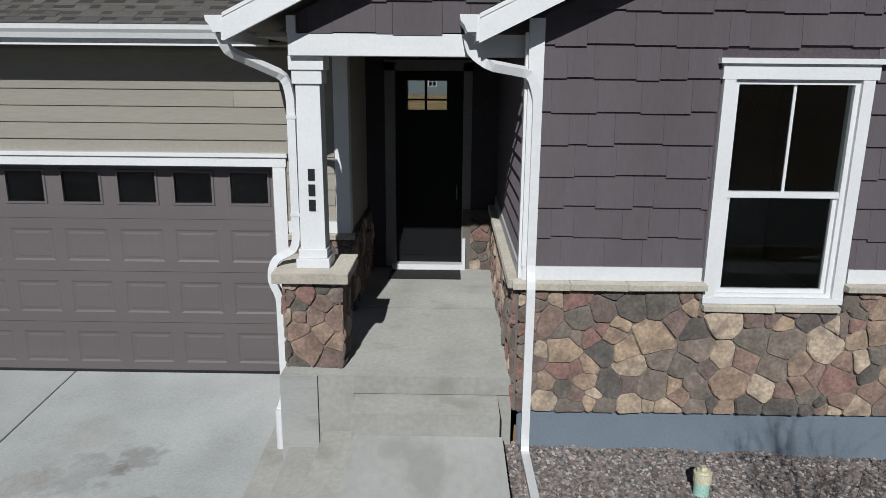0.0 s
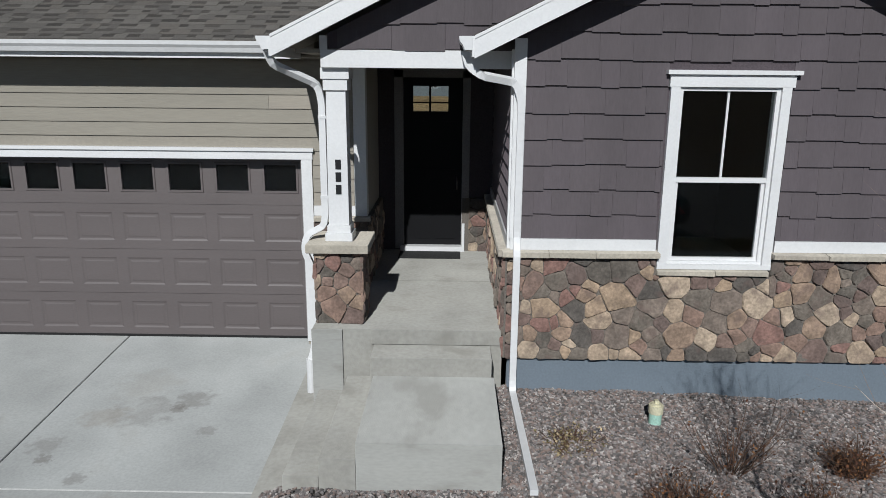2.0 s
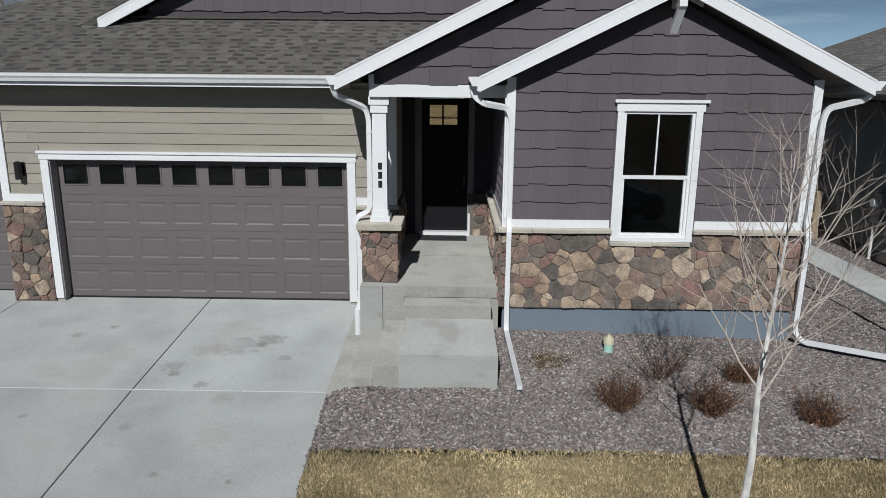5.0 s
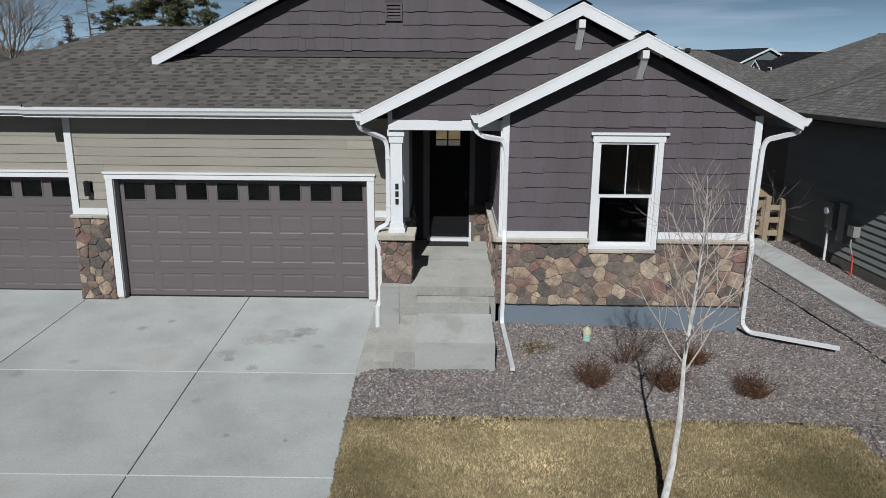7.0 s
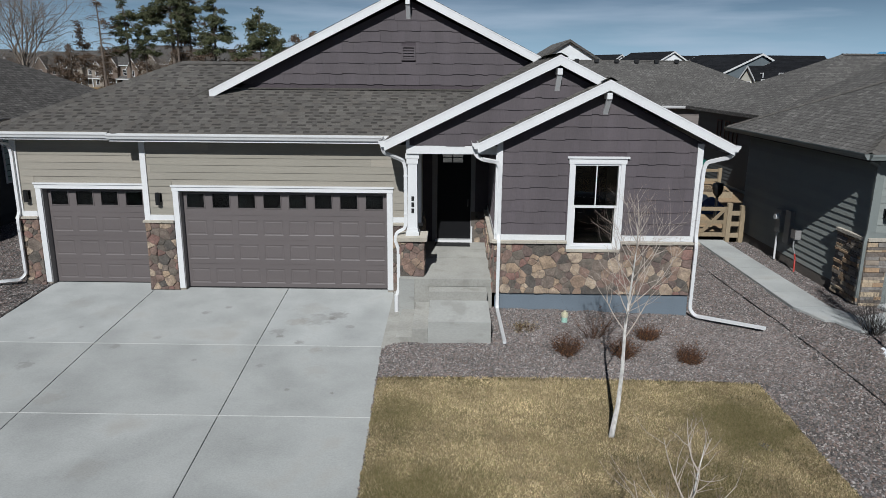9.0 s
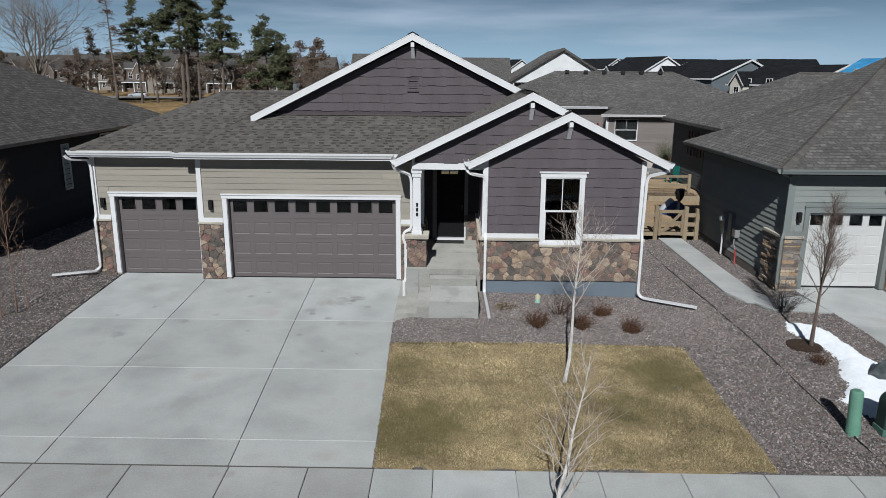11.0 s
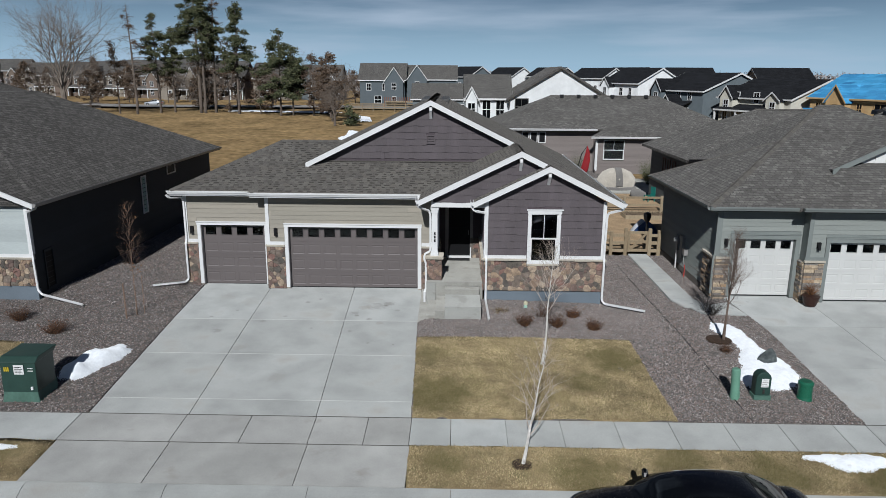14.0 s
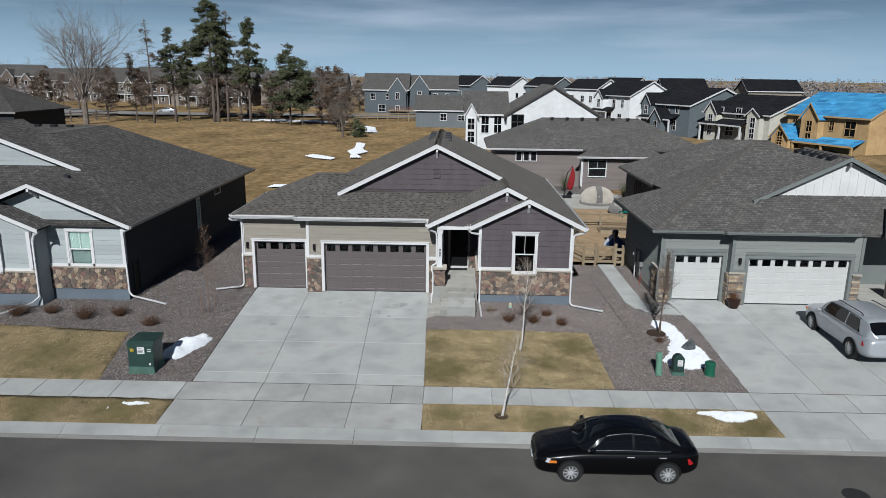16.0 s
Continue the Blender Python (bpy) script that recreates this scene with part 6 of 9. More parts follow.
fence = thing("fence", (8.55, 6.0, -0.10), 0, "low weathered cedar rail fence beside the gate", "fence")
for x, h in ((0.02, 1.08), (0.68, 1.25), (1.78, 1.22), (2.2, 1.15)):
    box_part("post", (x - 0.07, x + 0.07, -0.07, 0.07, -0.1, h), M_CEDAR, fence, bevel=0.01)
for a, b in ((0.09, 0.61), (1.85, 2.13)):
    for z in (0.18, 0.55, 0.9):
        box_part("rail", (a, b, -0.03, 0.03, z - 0.07, z + 0.07), M_CEDAR, fence)
for z in (0.25, 0.6, 0.95):
    part("rail", MB().prism([(-0.9, 2.6, z - .07), (-0.9, 2.6, z + .07), (0.0, 0.0, z + .07), (0.0, 0.0, z - .07)], (0.05, 0.02, 0)), M_CEDAR, fence)
box_part("post", (-0.97, -0.83, 2.5, 2.64, -0.1, 1.1), M_CEDAR, fence)
gate = thing("gate", (9.31, 6.0, -0.10), 0, "small closed cedar gate with a diagonal brace", "gate")
for b in ((0.02, 0.12, -0.03, 0.03, 0.12, 1.1), (0.86, 0.96, -0.03, 0.03, 0.12, 1.1), (0.12, 0.86, -0.03, 0.03, 0.14, 0.26), (0.12, 0.86, -0.03, 0.03, 0.56, 0.66), (0.12, 0.86, -0.03, 0.03, 0.98, 1.09)):
    box_part("gate_board", b, M_CEDAR, gate)
part("gate_brace", MB().prism([(0.12, -0.035, 0.28), (0.24, -0.035, 0.26), (0.86, -0.035, 0.94), (0.86, -0.035, 1.0), (0.78, -0.035, 0.98)], (0, 0.06, 0)), M_CEDAR, gate)
rear_fence = thing("fence", (FENCE_X - 4.4, 15.9, 0), 0, "cedar rail fence round the rear vegetable beds", "fence")
for x in (0, 2.2, 4.4):
    box_part("post", (x - 0.07, x + 0.07, -0.07, 0.07, -0.1, FENCE_Z + 0.05), M_CEDAR, rear_fence)
for z in (FENCE_Z - 0.95, FENCE_Z - 0.5, FENCE_Z - 0.06):
    box_part("rail", (0.0, 4.4, -0.03, 0.03, z - 0.06, z + 0.06), M_CEDAR, rear_fence)
bed = thing("raised_bed", (12.2, 14.2, 0), 0, "timber raised vegetable bed with bare soil and dead stalks", "raised bed")
for b in ((-1.2, 1.2, -0.62, -0.57, 0, 0.24), (-1.2, 1.2, 0.57, 0.62, 0, 0.24), (-1.2, -1.15, -0.57, 0.57, 0, 0.24), (1.15, 1.2, -0.57, 0.57, 0, 0.24)):
    box_part("board", b, M_CEDAR, bed)
part("soil", MB().box(-1.15, 1.15, -0.57, 0.57, 0.0, 0.19), M_SOIL, bed)
chair = thing("garden_chair", (13.9, 19.6, 0.01), 290, "teal plastic garden chair behind the rail fence", "chair")
M_TEAL = mat("teal_plastic", [(0.015, 0.20, 0.165)], 0.5, bump=0.03)
part("seat", MB().prism([(-0.25, -0.25, 0.40), (0.25, -0.25, 0.40), (0.25, 0.25, 0.36), (-0.25, 0.25, 0.36)], (0, 0, -0.03)), M_TEAL, chair)
for k in range(4):
    box_part("back_slat", (-0.24 + 0.125 * k, -0.135 + 0.125 * k, 0.25, 0.28, 0.36, 0.92), M_TEAL, chair)
for x in (-0.24, 0.20):
    for y in (-0.24, 0.22):
        box_part("leg", (x, x + 0.04, y, y + 0.04, 0.0, 0.38), M_TEAL, chair)
hood = thing("grill_cover", (13.55, 21.2, 0.01), 0, "low grey canvas cover over garden gear", "cover")
part("canvas", MB().tube([(0, 0, 0), (0, 0, 0.30), (0, 0, 0.42), (0.02, 0, 0.52), (0.03, 0, 0.55)], [.48, .50, .42, .20, .05], 14), M_CANVASD, hood, smooth=True)
part("side_yard", sheet([6.7, 9, 11, 14.3], [6.2, 9, 13, 17, 21, 27], lambda x, y: 0.01), mat("bare_tan_soil", [(0.33, 0.235, 0.14), (0.27, 0.19, 0.115)], 1.0, fine=12, amt=0.2, coarse=0.8, camt=0.25, bump=0.6, bscale=20))
tagged(bpy.data.objects["side_yard"], "bare tan soil in the yard behind the gate", "soil", kind="structure")
part("rear_patio", MB().box(9.0, 17, 22.5, 29.5, -0.1, 0.06), M_CONCOLD)
tagged(bpy.data.objects["rear_patio"], "pale concrete patio behind the tan house", "patio", kind="structure")

# barbecue under a dark cover
grill = thing("barbecue", (10.8, 8.4, 0), 0, "kettle barbecue under a black cover beside the fence", "barbecue")
part("cover", MB().tube([(0, 0, 0.93), (0, 0, 1.05), (0, 0, 1.25), (0, 0, 1.38), (0, 0, 1.42)], [.07, .15, .19, .17, .06], 14), M_BLACK, grill, smooth=True)
part("stem", MB().tube([(0, 0, 0), (0, 0, 0.95)], [.06, .05], 8), M_BLACK, grill)

tarp = thing("tarpaulin", (11.35, 10.4, 0.0), 20, "crumpled blue and white tarpaulin heap beside the barbecue", "tarpaulin")
M_TARP = mat("blue_tarpaulin", [(0.02, 0.045, 0.13), (0.035, 0.08, 0.20)], 0.5, fine=4, amt=0.2, bump=0.4, bscale=8)
M_TARPW = mat("white_tarpaulin", [(0.6, 0.62, 0.66)], 0.5, fine=4, amt=0.15, bump=0.4, bscale=8)
for nm, mt, h, r, dx, dy in (("blue_sheet", M_TARP, 0.55, 0.68, 0, 0), ("white_sheet", M_TARPW, 0.62, 0.55, -0.12, 0.3)):
    m = MB()
    for i in range(7):
        for k in range(16):
            q, a = i / 6, 2 * math.pi * k / 16
            rr_ = r * q * (1 + 0.22 * noise.noise(Vector((math.cos(a) * 2, math.sin(a) * 2, h * 9))))
            m.v.append((dx + rr_ * math.cos(a), dy + rr_ * math.sin(a), h * (1 - q ** 1.6) + 0.09 * noise.noise(Vector((rr_ * math.cos(a) * 4, rr_ * math.sin(a) * 4, h * 5)))))
    m.f = [(i * 16 + k, (i + 1) * 16 + k, (i + 1) * 16 + (k + 1) % 16, i * 16 + (k + 1) % 16) for i in range(6) for k in range(16)]
    part(nm, m, mt, tarp, smooth=True)
# covered garden furniture on the rear patio
M_CANVAS = mat("pale_canvas", [(0.50, 0.46, 0.40)], 0.9, fine=12, amt=0.08, coarse=2, camt=0.15, bump=0.4, bscale=6)
tent = thing("furniture_cover", (12.9, 24.9, 0.06), 0, "round garden furniture under a pale and grey canvas cover", "cover")
rng = random.Random(9)
m = MB()
N = 32
for r, z in ((1.25, 0.0), (1.35, 0.35), (1.28, 0.75), (0.95, 1.15), (0.55, 1.35), (0.02, 1.45)):
    for k in range(N):
        w = 2 * math.pi * k / N
        q = r * (1 + 0.05 * math.sin(w * 8 + z * 3) * (r > .1))
        m.v.append((q * math.cos(w), q * 0.8 * math.sin(w), z))
for i in range(5):
    m.f += [(i * N + k, i * N + (k + 1) % N, (i + 1) * N + (k + 1) % N, (i + 1) * N + k) for k in range(N)]
part("canvas", m, M_CANVAS, tent, smooth=True)
m = MB()
for i in range(12):
    w = -0.5 * math.pi + (i - 6) * 0.0
    t = i / 11
    r = 1.37 * math.cos(t * 1.45)
    z = 0.25 + 1.22 * math.sin(t * 1.5)
    m.v += [(-0.24, -r * .82 - 0.02, z), (0.24, -r * .82 - 0.02, z)]
m.f = [(2 * i, 2 * i + 1, 2 * i + 3, 2 * i + 2) for i in range(11)]
part("grey_panel", m, M_CANVASD, tent, smooth=True)
part("skirt", MB().tube([(0, 0, 0.0), (0, 0, 0.16)], [1.42, 1.36], 28), M_CANVASD, tent)
parasol = thing("parasol", (10.7, 27.6, 0.06), 0, "closed red cantilever parasol on a black stand", "parasol")
part("mast", MB().tube([(0, 0, 0), (-0.1, 0, 1.2), (0.1, 0, 2.1), (0.5, 0, 2.7)], [.05, .045, .04, .03], 8), M_BLACK, parasol)
part("canopy", MB().tube([(0.35, 0, 0.7), (0.38, 0, 1.0), (0.5, 0, 1.6), (0.55, 0, 2.2), (0.5, 0, 2.7)], [.22, .28, .25, .16, .02], 10), mat("red_canvas", [(0.27, 0.015, 0.02)], 0.8, bump=0.2), parasol, smooth=True)
part("base", MB().box(-0.5, 0.5, -0.4, 0.4, 0, 0.12), M_BLACK, parasol)

# ---- the taupe house behind ----
M_TAUPE = mat("taupe_lap_siding", [(0.244, 0.212, 0.198), (0.258, 0.224, 0.210)], 0.75, fine=26, amt=0.07, camt=0.08, bump=0.1, piece="object", stretch=(0.25, 1, 3))
rear = thing("house", (0, 0, 0), 0, "single-storey taupe house with white trim behind the back yard", "house")
rw = box_part("wall", (5.0, 24.2, 34.6, 44, -0.3, 3.6), M_TAUPE, rear)
box_part("wall", (12.95, 20.0, 33.0, 44, -0.3, 3.05), M_TAUPE, rear)
laps(rw, (0, 34.6, 0), (1, 0, 0), (0, -1, 0), [(5.0, 0.6), (12.95, 0.6), (12.95, 3.5), (5.0, 3.5)], [], 0.6, 0.2, M_TAUPE)
laps(rw, (0, 33.0, 0), (1, 0, 0), (0, -1, 0), [(12.95, 0.6), (20.0, 0.6), (20.0, 2.97), (12.95, 2.97)], [(13.4, 15.3, 1.02, 2.8)], 0.6, 0.2, M_TAUPE)
box_part("trim_board", (12.92, 13.04, 32.95, 33.0, 0.2, 3.0), M_WHITE, rear)
hip_roof(rear, 4.2, 25.0, 33.9, 45, 3.55, 0.46, M_ROOFX, M_ROOFY)
plain_roof(rear, [(12.35, 32.4, 3.05), (20.6, 32.4, 3.05), (16.9, 36.1, 4.95), (16.7, 36.1, 4.95)], M_ROOFX)
plain_roof(rear, [(20.6, 32.4, 3.05), (20.6, 40.0, 3.05), (16.9, 40.0, 4.95), (16.9, 36.1, 4.95)], M_ROOFY)
gutter(rear, (4.1, 33.9, 3.55), (13.1, 33.9, 3.55), (0, -1, 0), M_GUTTER, size=0.16)
gutter(rear, (12.35, 32.4, 3.05), (20.6, 32.4, 3.05), (0, -1, 0), M_GUTTER, size=0.16)
sash_window(rear, 13.5, 15.2, 1.12, 2.70, 32.88, M_WHITE, room=False)
# Black sheet on the wall imitates a dim room behind the glass.
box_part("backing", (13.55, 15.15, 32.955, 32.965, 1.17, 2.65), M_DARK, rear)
for k in range(3):
    a = 6.9 + 0.7 * k
    part("window_frame", holed_wall(MB(), a, a + 0.62, 2.3, 3.25, [(a + .07, a + .55, 2.37, 3.18)], 34.5, 34.6), M_WHITE, rear)
    box_part("pane", (a + .07, a + .55, 34.53, 34.54, 2.37, 3.18), M_BLACKDOOR, rear)
downspout(rear, [(12.7, 32.3, 2.95), (12.85, 32.8, 2.7), (12.85, 32.85, 0.3)], M_GUTTER)
for k in range(6):
    part("roof_vent", MB().box(10.6 + k * 1.5, 10.9 + k * 1.5, 38.8, 39.1, 5.95, 6.2), M_BLACK, rear)

# ---- the pale grey house ----
M_PALE = mat("pale_grey_shake_siding", [(0.489, 0.528, 0.525), (0.512, 0.552, 0.547), (0.465, 0.504, 0.501)], 0.7, fine=26, amt=0.06, camt=0.06, bump=0.12, piece="object", stretch=(0.3, 1, 2))
# Near-black holds the side wall's deep shade; the dark far house shares it.
M_DARKSIDING = mat("dark_and_shade_painted_siding", [(0.034, 0.037, 0.041), (0.037, 0.041, 0.045)], 0.75, fine=26, amt=0.06, bump=0.12, piece="object")
M_ROOFDX = tile_roof_mat("dark_shingles_x", [(0.038, 0.036, 0.035), (0.123, 0.116, 0.109), (0.072, 0.068, 0.064), (0.145, 0.136, 0.128)], axis="x")
M_ROOFDY = tile_roof_mat("dark_shingles_y", [(0.038, 0.036, 0.035), (0.123, 0.116, 0.109), (0.072, 0.068, 0.064), (0.145, 0.136, 0.128)], axis="y")
left = thing("house", (0, 0, 0), 0, "single-storey pale grey house with white trim and a stone base", "house")
lw = part("wall", holed_wall(MB(), -17.3, -13.64, -0.2, 3.4, [(-16.2, -15.15, 1.45, 3.1)], -1.66, -1.5), M_PALE, left)
part("wall", MB().prism([(-21.5, -1.66, 3.4), (-13.64, -1.66, 3.4), (-17.4, -1.66, 5.05)], (0, 0.12, 0)), M_PALE, left)
laps(lw, (0, -1.66, 0), (1, 0, 0), (0, -1, 0), [(-17.3, 1.6), (-13.76, 1.6), (-13.76, 3.45), (-17.3, 4.95)], [(-16.32, -15.03, 1.3, 3.27)], 1.6, 0.22, M_PALE)
# Wall and boards carry shade in their colour, far darker than the front.
lside = part("wall", MB().box(-13.78, -13.64, -1.5, 16.9, -0.2, 3.4), M_DARKSIDING, left, "side wall with deep shade painted into its siding colour")
laps(lside, (-13.64, -1.66, 0), (0, 1, 0), (1, 0, 0), [(0, 0.3), (18.5, 0.3), (18.5, 3.4), (0, 3.4)], [], 0.3, 0.2, M_DARKSIDING)
part("wall", MB().box(-17.3, -17.15, -2.6, -1.66, -0.2, 3.3).box(-26, -17.3, -2.6, -2.45, -0.2, 3.3).prism([(-24, -2.6, 3.3), (-17.3, -2.6, 3.3), (-20.6, -2.6, 4.75)], (0, .12, 0)), M_PALE, left)
lb = part("wall", MB().box(-26, -17.3, -2.605, -2.6, 0.3, 3.3), M_PALE, left)
laps(lb, (0, -2.605, 0), (1, 0, 0), (0, -1, 0), [(-26, 1.6), (-17.42, 1.6), (-17.42, 3.3), (-26, 3.3)], [(-19.9, -18.6, 1.3, 3.27)], 1.6, 0.22, M_PALE)
sb = box_part("stone_base", (-17.3, -13.62, -1.70, -1.66, 0.42, 1.42), M_MORTAR, left, "field-stone base")
stones(sb, (-17.3, -1.70, 0.42), (1, 0, 0), (0, -1, 0), 3.68, 1.0, 61)
sb = box_part("stone_base", (-21, -17.28, -2.64, -2.6, 0.42, 1.42), M_MORTAR, left, "field-stone base")
stones(sb, (-21, -2.64, 0.42), (1, 0, 0), (0, -1, 0), 3.72, 1.0, 62)
box_part("foundation", (-17.3, -13.63, -1.67, -1.5, -0.4, 0.42), M_FOUND, left)
box_part("foundation", (-26, -17.29, -2.61, -2.45, -0.4, 0.42), M_FOUND, left)
box_part("ledge_stone", (-17.3, -13.58, -1.78, -1.66, 1.42, 1.48), M_LEDGE, left)
box_part("ledge_stone", (-26, -17.24, -2.72, -2.6, 1.42, 1.48), M_LEDGE, left)
for b in ((-17.3, -13.6, -1.71, -1.66, 1.48, 1.6), (-26, -17.26, -2.65, -2.6, 1.48, 1.6), (-13.76, -13.60, -1.71, -1.6, 1.6, 3.4), (-17.42, -17.26, -2.65, -2.8, 1.6, 3.3)):
    box_part("trim_board", b, M_WHITE, left)
M_BLIND = mat("pale_window_blind", [(0.46, 0.57, 0.52)], 0.8, fine=4, amt=0.03, bump=0)
M_SHEER = mat("grey_green_blind", [(0.20, 0.26, 0.24)], 0.8, fine=4, amt=0.05, bump=0)
for x, y in ((-16.2, -1.66), (-19.8, -2.73)):
    sash_window(left, x, x + 1.05, 1.45, 3.1, y - 0.01, M_WHITE, room=False)
    box_part("blind", (x + .05, x + 1.0, y + .08, y + .09, 2.28, 3.05), M_BLIND, left)
    box_part("blind", (x + .05, x + 1.0, y + .12, y + .13, 1.45, 2.28), M_SHEER, left)
    for b in ((x - .1, x, 1.42, 3.12), (x + 1.05, x + 1.15, 1.42, 3.12), (x - .12, x + 1.17, 3.1, 3.24), (x - .1, x + 1.15, 1.38, 1.46)):
        box_part("window_casing", (b[0], b[1], y - .05, y, b[2], b[3]), M_WHITE, left)
LE = 3.52
plain_roof(left, [(-13.05, -1.9, LE), (-13.05, 17.3, LE), (-19.85, 10.5, 6.95), (-19.85, 4.7, 6.95)], M_ROOFDY)
plain_roof(left, [(-34, -1.9, LE), (-13.05, -1.9, LE), (-19.85, 4.7, 6.95), (-34, 4.7, 6.95)], M_ROOFDX)
plain_roof(left, [(-13.05, 17.3, LE), (-34, 17.3, LE), (-34, 10.5, 6.95), (-19.85, 10.5, 6.95)], M_ROOFDX)
plain_roof(left, [(-34, 4.6, 6.95), (-19.85, 4.6, 6.95), (-19.85, 10.6, 6.96), (-34, 10.6, 6.96)], M_ROOFDX, 0.1)
plain_roof(left, [(-13.05, -2.3, LE), (-13.05, 1.6, LE), (-17.4, 1.6, 5.33), (-17.4, -2.3, 5.33)], M_ROOFDY, 0.08)
plain_roof(left, [(-21.75, 1.6, LE), (-21.75, -2.3, LE), (-17.4, -2.3, 5.33), (-17.4, 1.6, 5.33)], M_ROOFDY, 0.08)
plain_roof(left, [(-16.75, -3.0, 3.45), (-16.75, -1.0, 3.45), (-20.6, -1.0, 5.1), (-20.6, -3.0, 5.1)], M_ROOFDY, 0.08)
rake(left, (-17.4, 5.33), (-13.05, LE), -2.32, 0.18)
rake(left, (-21.75, LE), (-17.4, 5.33), -2.32, 0.18)
rake(left, (-20.6, 5.1), (-16.75, 3.45), -3.02, 0.18)
bracket(left, -17.4, -1.66, -2.3, 5.1, M_WHITE)
bg = part("wall", MB().prism([(-27, 2.05, 5.2), (-17.6, 2.05, 5.2), (-22.6, 2.05, 7.3)], (0, .1, 0)), M_PALE, left)
laps(bg, (0, 2.05, 0), (1, 0, 0), (0, -1, 0), [(-26, 5.35), (-17.9, 5.35), (-22.6, 7.25)], [], 5.35, 0.22, M_PALE)
rake(left, (-22.6, 7.55), (-17.1, 5.45), 1.7, 0.2)
plain_roof(left, [(-17.1, 1.72, 5.45), (-17.1, 3.4, 5.45), (-22.6, 6.5, 7.55), (-22.6, 1.72, 7.55)], M_ROOFDY, 0.08)
gutter(left, (-13.05, -2.3, LE), (-13.05, 17.3, LE), (1, 0, 0), M_FLASH)
downspout(left, [(-13.05, -2.1, 3.4), (-13.2, -1.9, 3.3), (-13.62, -1.78, 3.15), (-13.60, -1.77, 1.6), (-13.55, -1.85, 1.4), (-13.55, -1.8, 0.3), (-13.4, -1.85, 0.15), (-11.65, -2.42, -0.02)], M_GUTTER)
downspout(left, [(-16.8, -2.8, 3.3), (-17.1, -2.75, 3.15), (-17.2, -2.72, 2.9), (-17.2, -2.72, 0.3), (-17.4, -3.0, 0.1), (-18.1, -4.2, 0.0)], M_GUTTER)
for y, z0, z1, w in ((7.3, 1.3, 3.1, 0.55), (10.4, 2.75, 3.25, 1.1), (-1.1, 0.1, 1.6, 0.6)):
    fr = holed_wall(MB(), 0, w, 0, z1 - z0, [(0.06, w - 0.06, 0.06, z1 - z0 - 0.06)], 0, 0.04)
    fr.v = [(-13.58 - v[1], y + v[0], z0 + v[2]) for v in fr.v]
    part("window_frame", fr, M_GUTTER if y > 0 else M_DARKSIDING, left)
    box_part("pane", (-13.63, -13.62, y + .05, y + w - .05, z0 + .05, z1 - .05), M_BLIND if y == 7.3 else M_BLACKDOOR, left)
for k in range(4):
    part("roof_vent", MB().box(-21.4 - 0.95 * k, -21.1 - 0.95 * k, 8.6, 8.9, 6.93, 7.08), M_BLACK, left)
part("roof_vent", MB().prism([(-17.28, 0.4, 5.24), (-17.02, 0.4, 5.14), (-17.05, 0.42, 5.30), (-17.25, 0.42, 5.36)], (0, 0.24, 0)), M_BLACK, left)


# ---- trees and shrubs ----
M_BIRCH = mat("pale_birch_bark", [(0.52, 0.50, 0.47), (0.60, 0.58, 0.55), (0.38, 0.36, 0.33)], 0.85, fine=30, amt=0.2, coarse=7, camt=0.25, bump=0.4, bscale=50, stretch=(1, 1, 0.4))
M_SHOOT = mat("grey_brown_shoots", [(0.232, 0.178, 0.147), (0.310, 0.240, 0.202)], 0.9, bump=0)
M_LIMB = mat("grey_limb_bark", [(0.420, 0.364, 0.315), (0.504, 0.441, 0.385)], 0.9, fine=25, amt=0.2, bump=0.2)
M_BARK = mat("red_brown_bark", [(0.20, 0.13, 0.095), (0.25, 0.17, 0.125)], 0.9, fine=30, amt=0.2, coarse=6, camt=0.2, bump=0.4, bscale=50)
M_DARKBARK = mat("grey_brown_bark", [(0.125, 0.090, 0.072), (0.165, 0.122, 0.098)], 0.9, fine=30, amt=0.2, coarse=6, camt=0.2, bump=0.4, bscale=50)
M_GREYBARK = mat("grey_bark", [(0.20, 0.165, 0.135), (0.26, 0.22, 0.185)], 0.95, fine=8, amt=0.2, coarse=0.8, camt=0.2, bump=0.5, bscale=12)
M_TWIG = mat("brown_twigs", [(0.085, 0.046, 0.030), (0.12, 0.066, 0.040), (0.055, 0.036, 0.026)], 0.9, fine=20, amt=0.2, bump=0.1, piece="island")
M_RUSSET = mat("russet_dead_leaves", [(0.17, 0.075, 0.034), (0.105, 0.045, 0.026), (0.235, 0.115, 0.05), (0.065, 0.035, 0.022)], 0.9, fine=20, amt=0.2, bump=0, piece="island")
M_DARKTWIG = mat("dark_grey_twigs", [(0.06, 0.055, 0.05), (0.085, 0.075, 0.068)], 0.9, bump=0.1, piece="island")
M_NEEDLE = mat("pine_needles", [(0.085, 0.098, 0.050), (0.115, 0.124, 0.062), (0.066, 0.078, 0.042), (0.14, 0.138, 0.075)], 0.85, fine=3, amt=0.2, bump=0, piece="island", spec=0.2)
M_DRYNEEDLE = mat("dry_brown_needles", [(0.135, 0.092, 0.061), (0.169, 0.121, 0.088), (0.101, 0.070, 0.049)], 0.9, fine=3, amt=0.2, bump=0, piece="island", spec=0.2)
# Twig brown paled and greyed so the colour itself holds distance haze.
M_FARTWIG = mat("far_bare_crowns_haze_paled", [(0.30, 0.265, 0.25), (0.36, 0.325, 0.31), (0.25, 0.23, 0.225)], 0.95, fine=1, amt=0.2, bump=0, piece="island", spec=0.1)


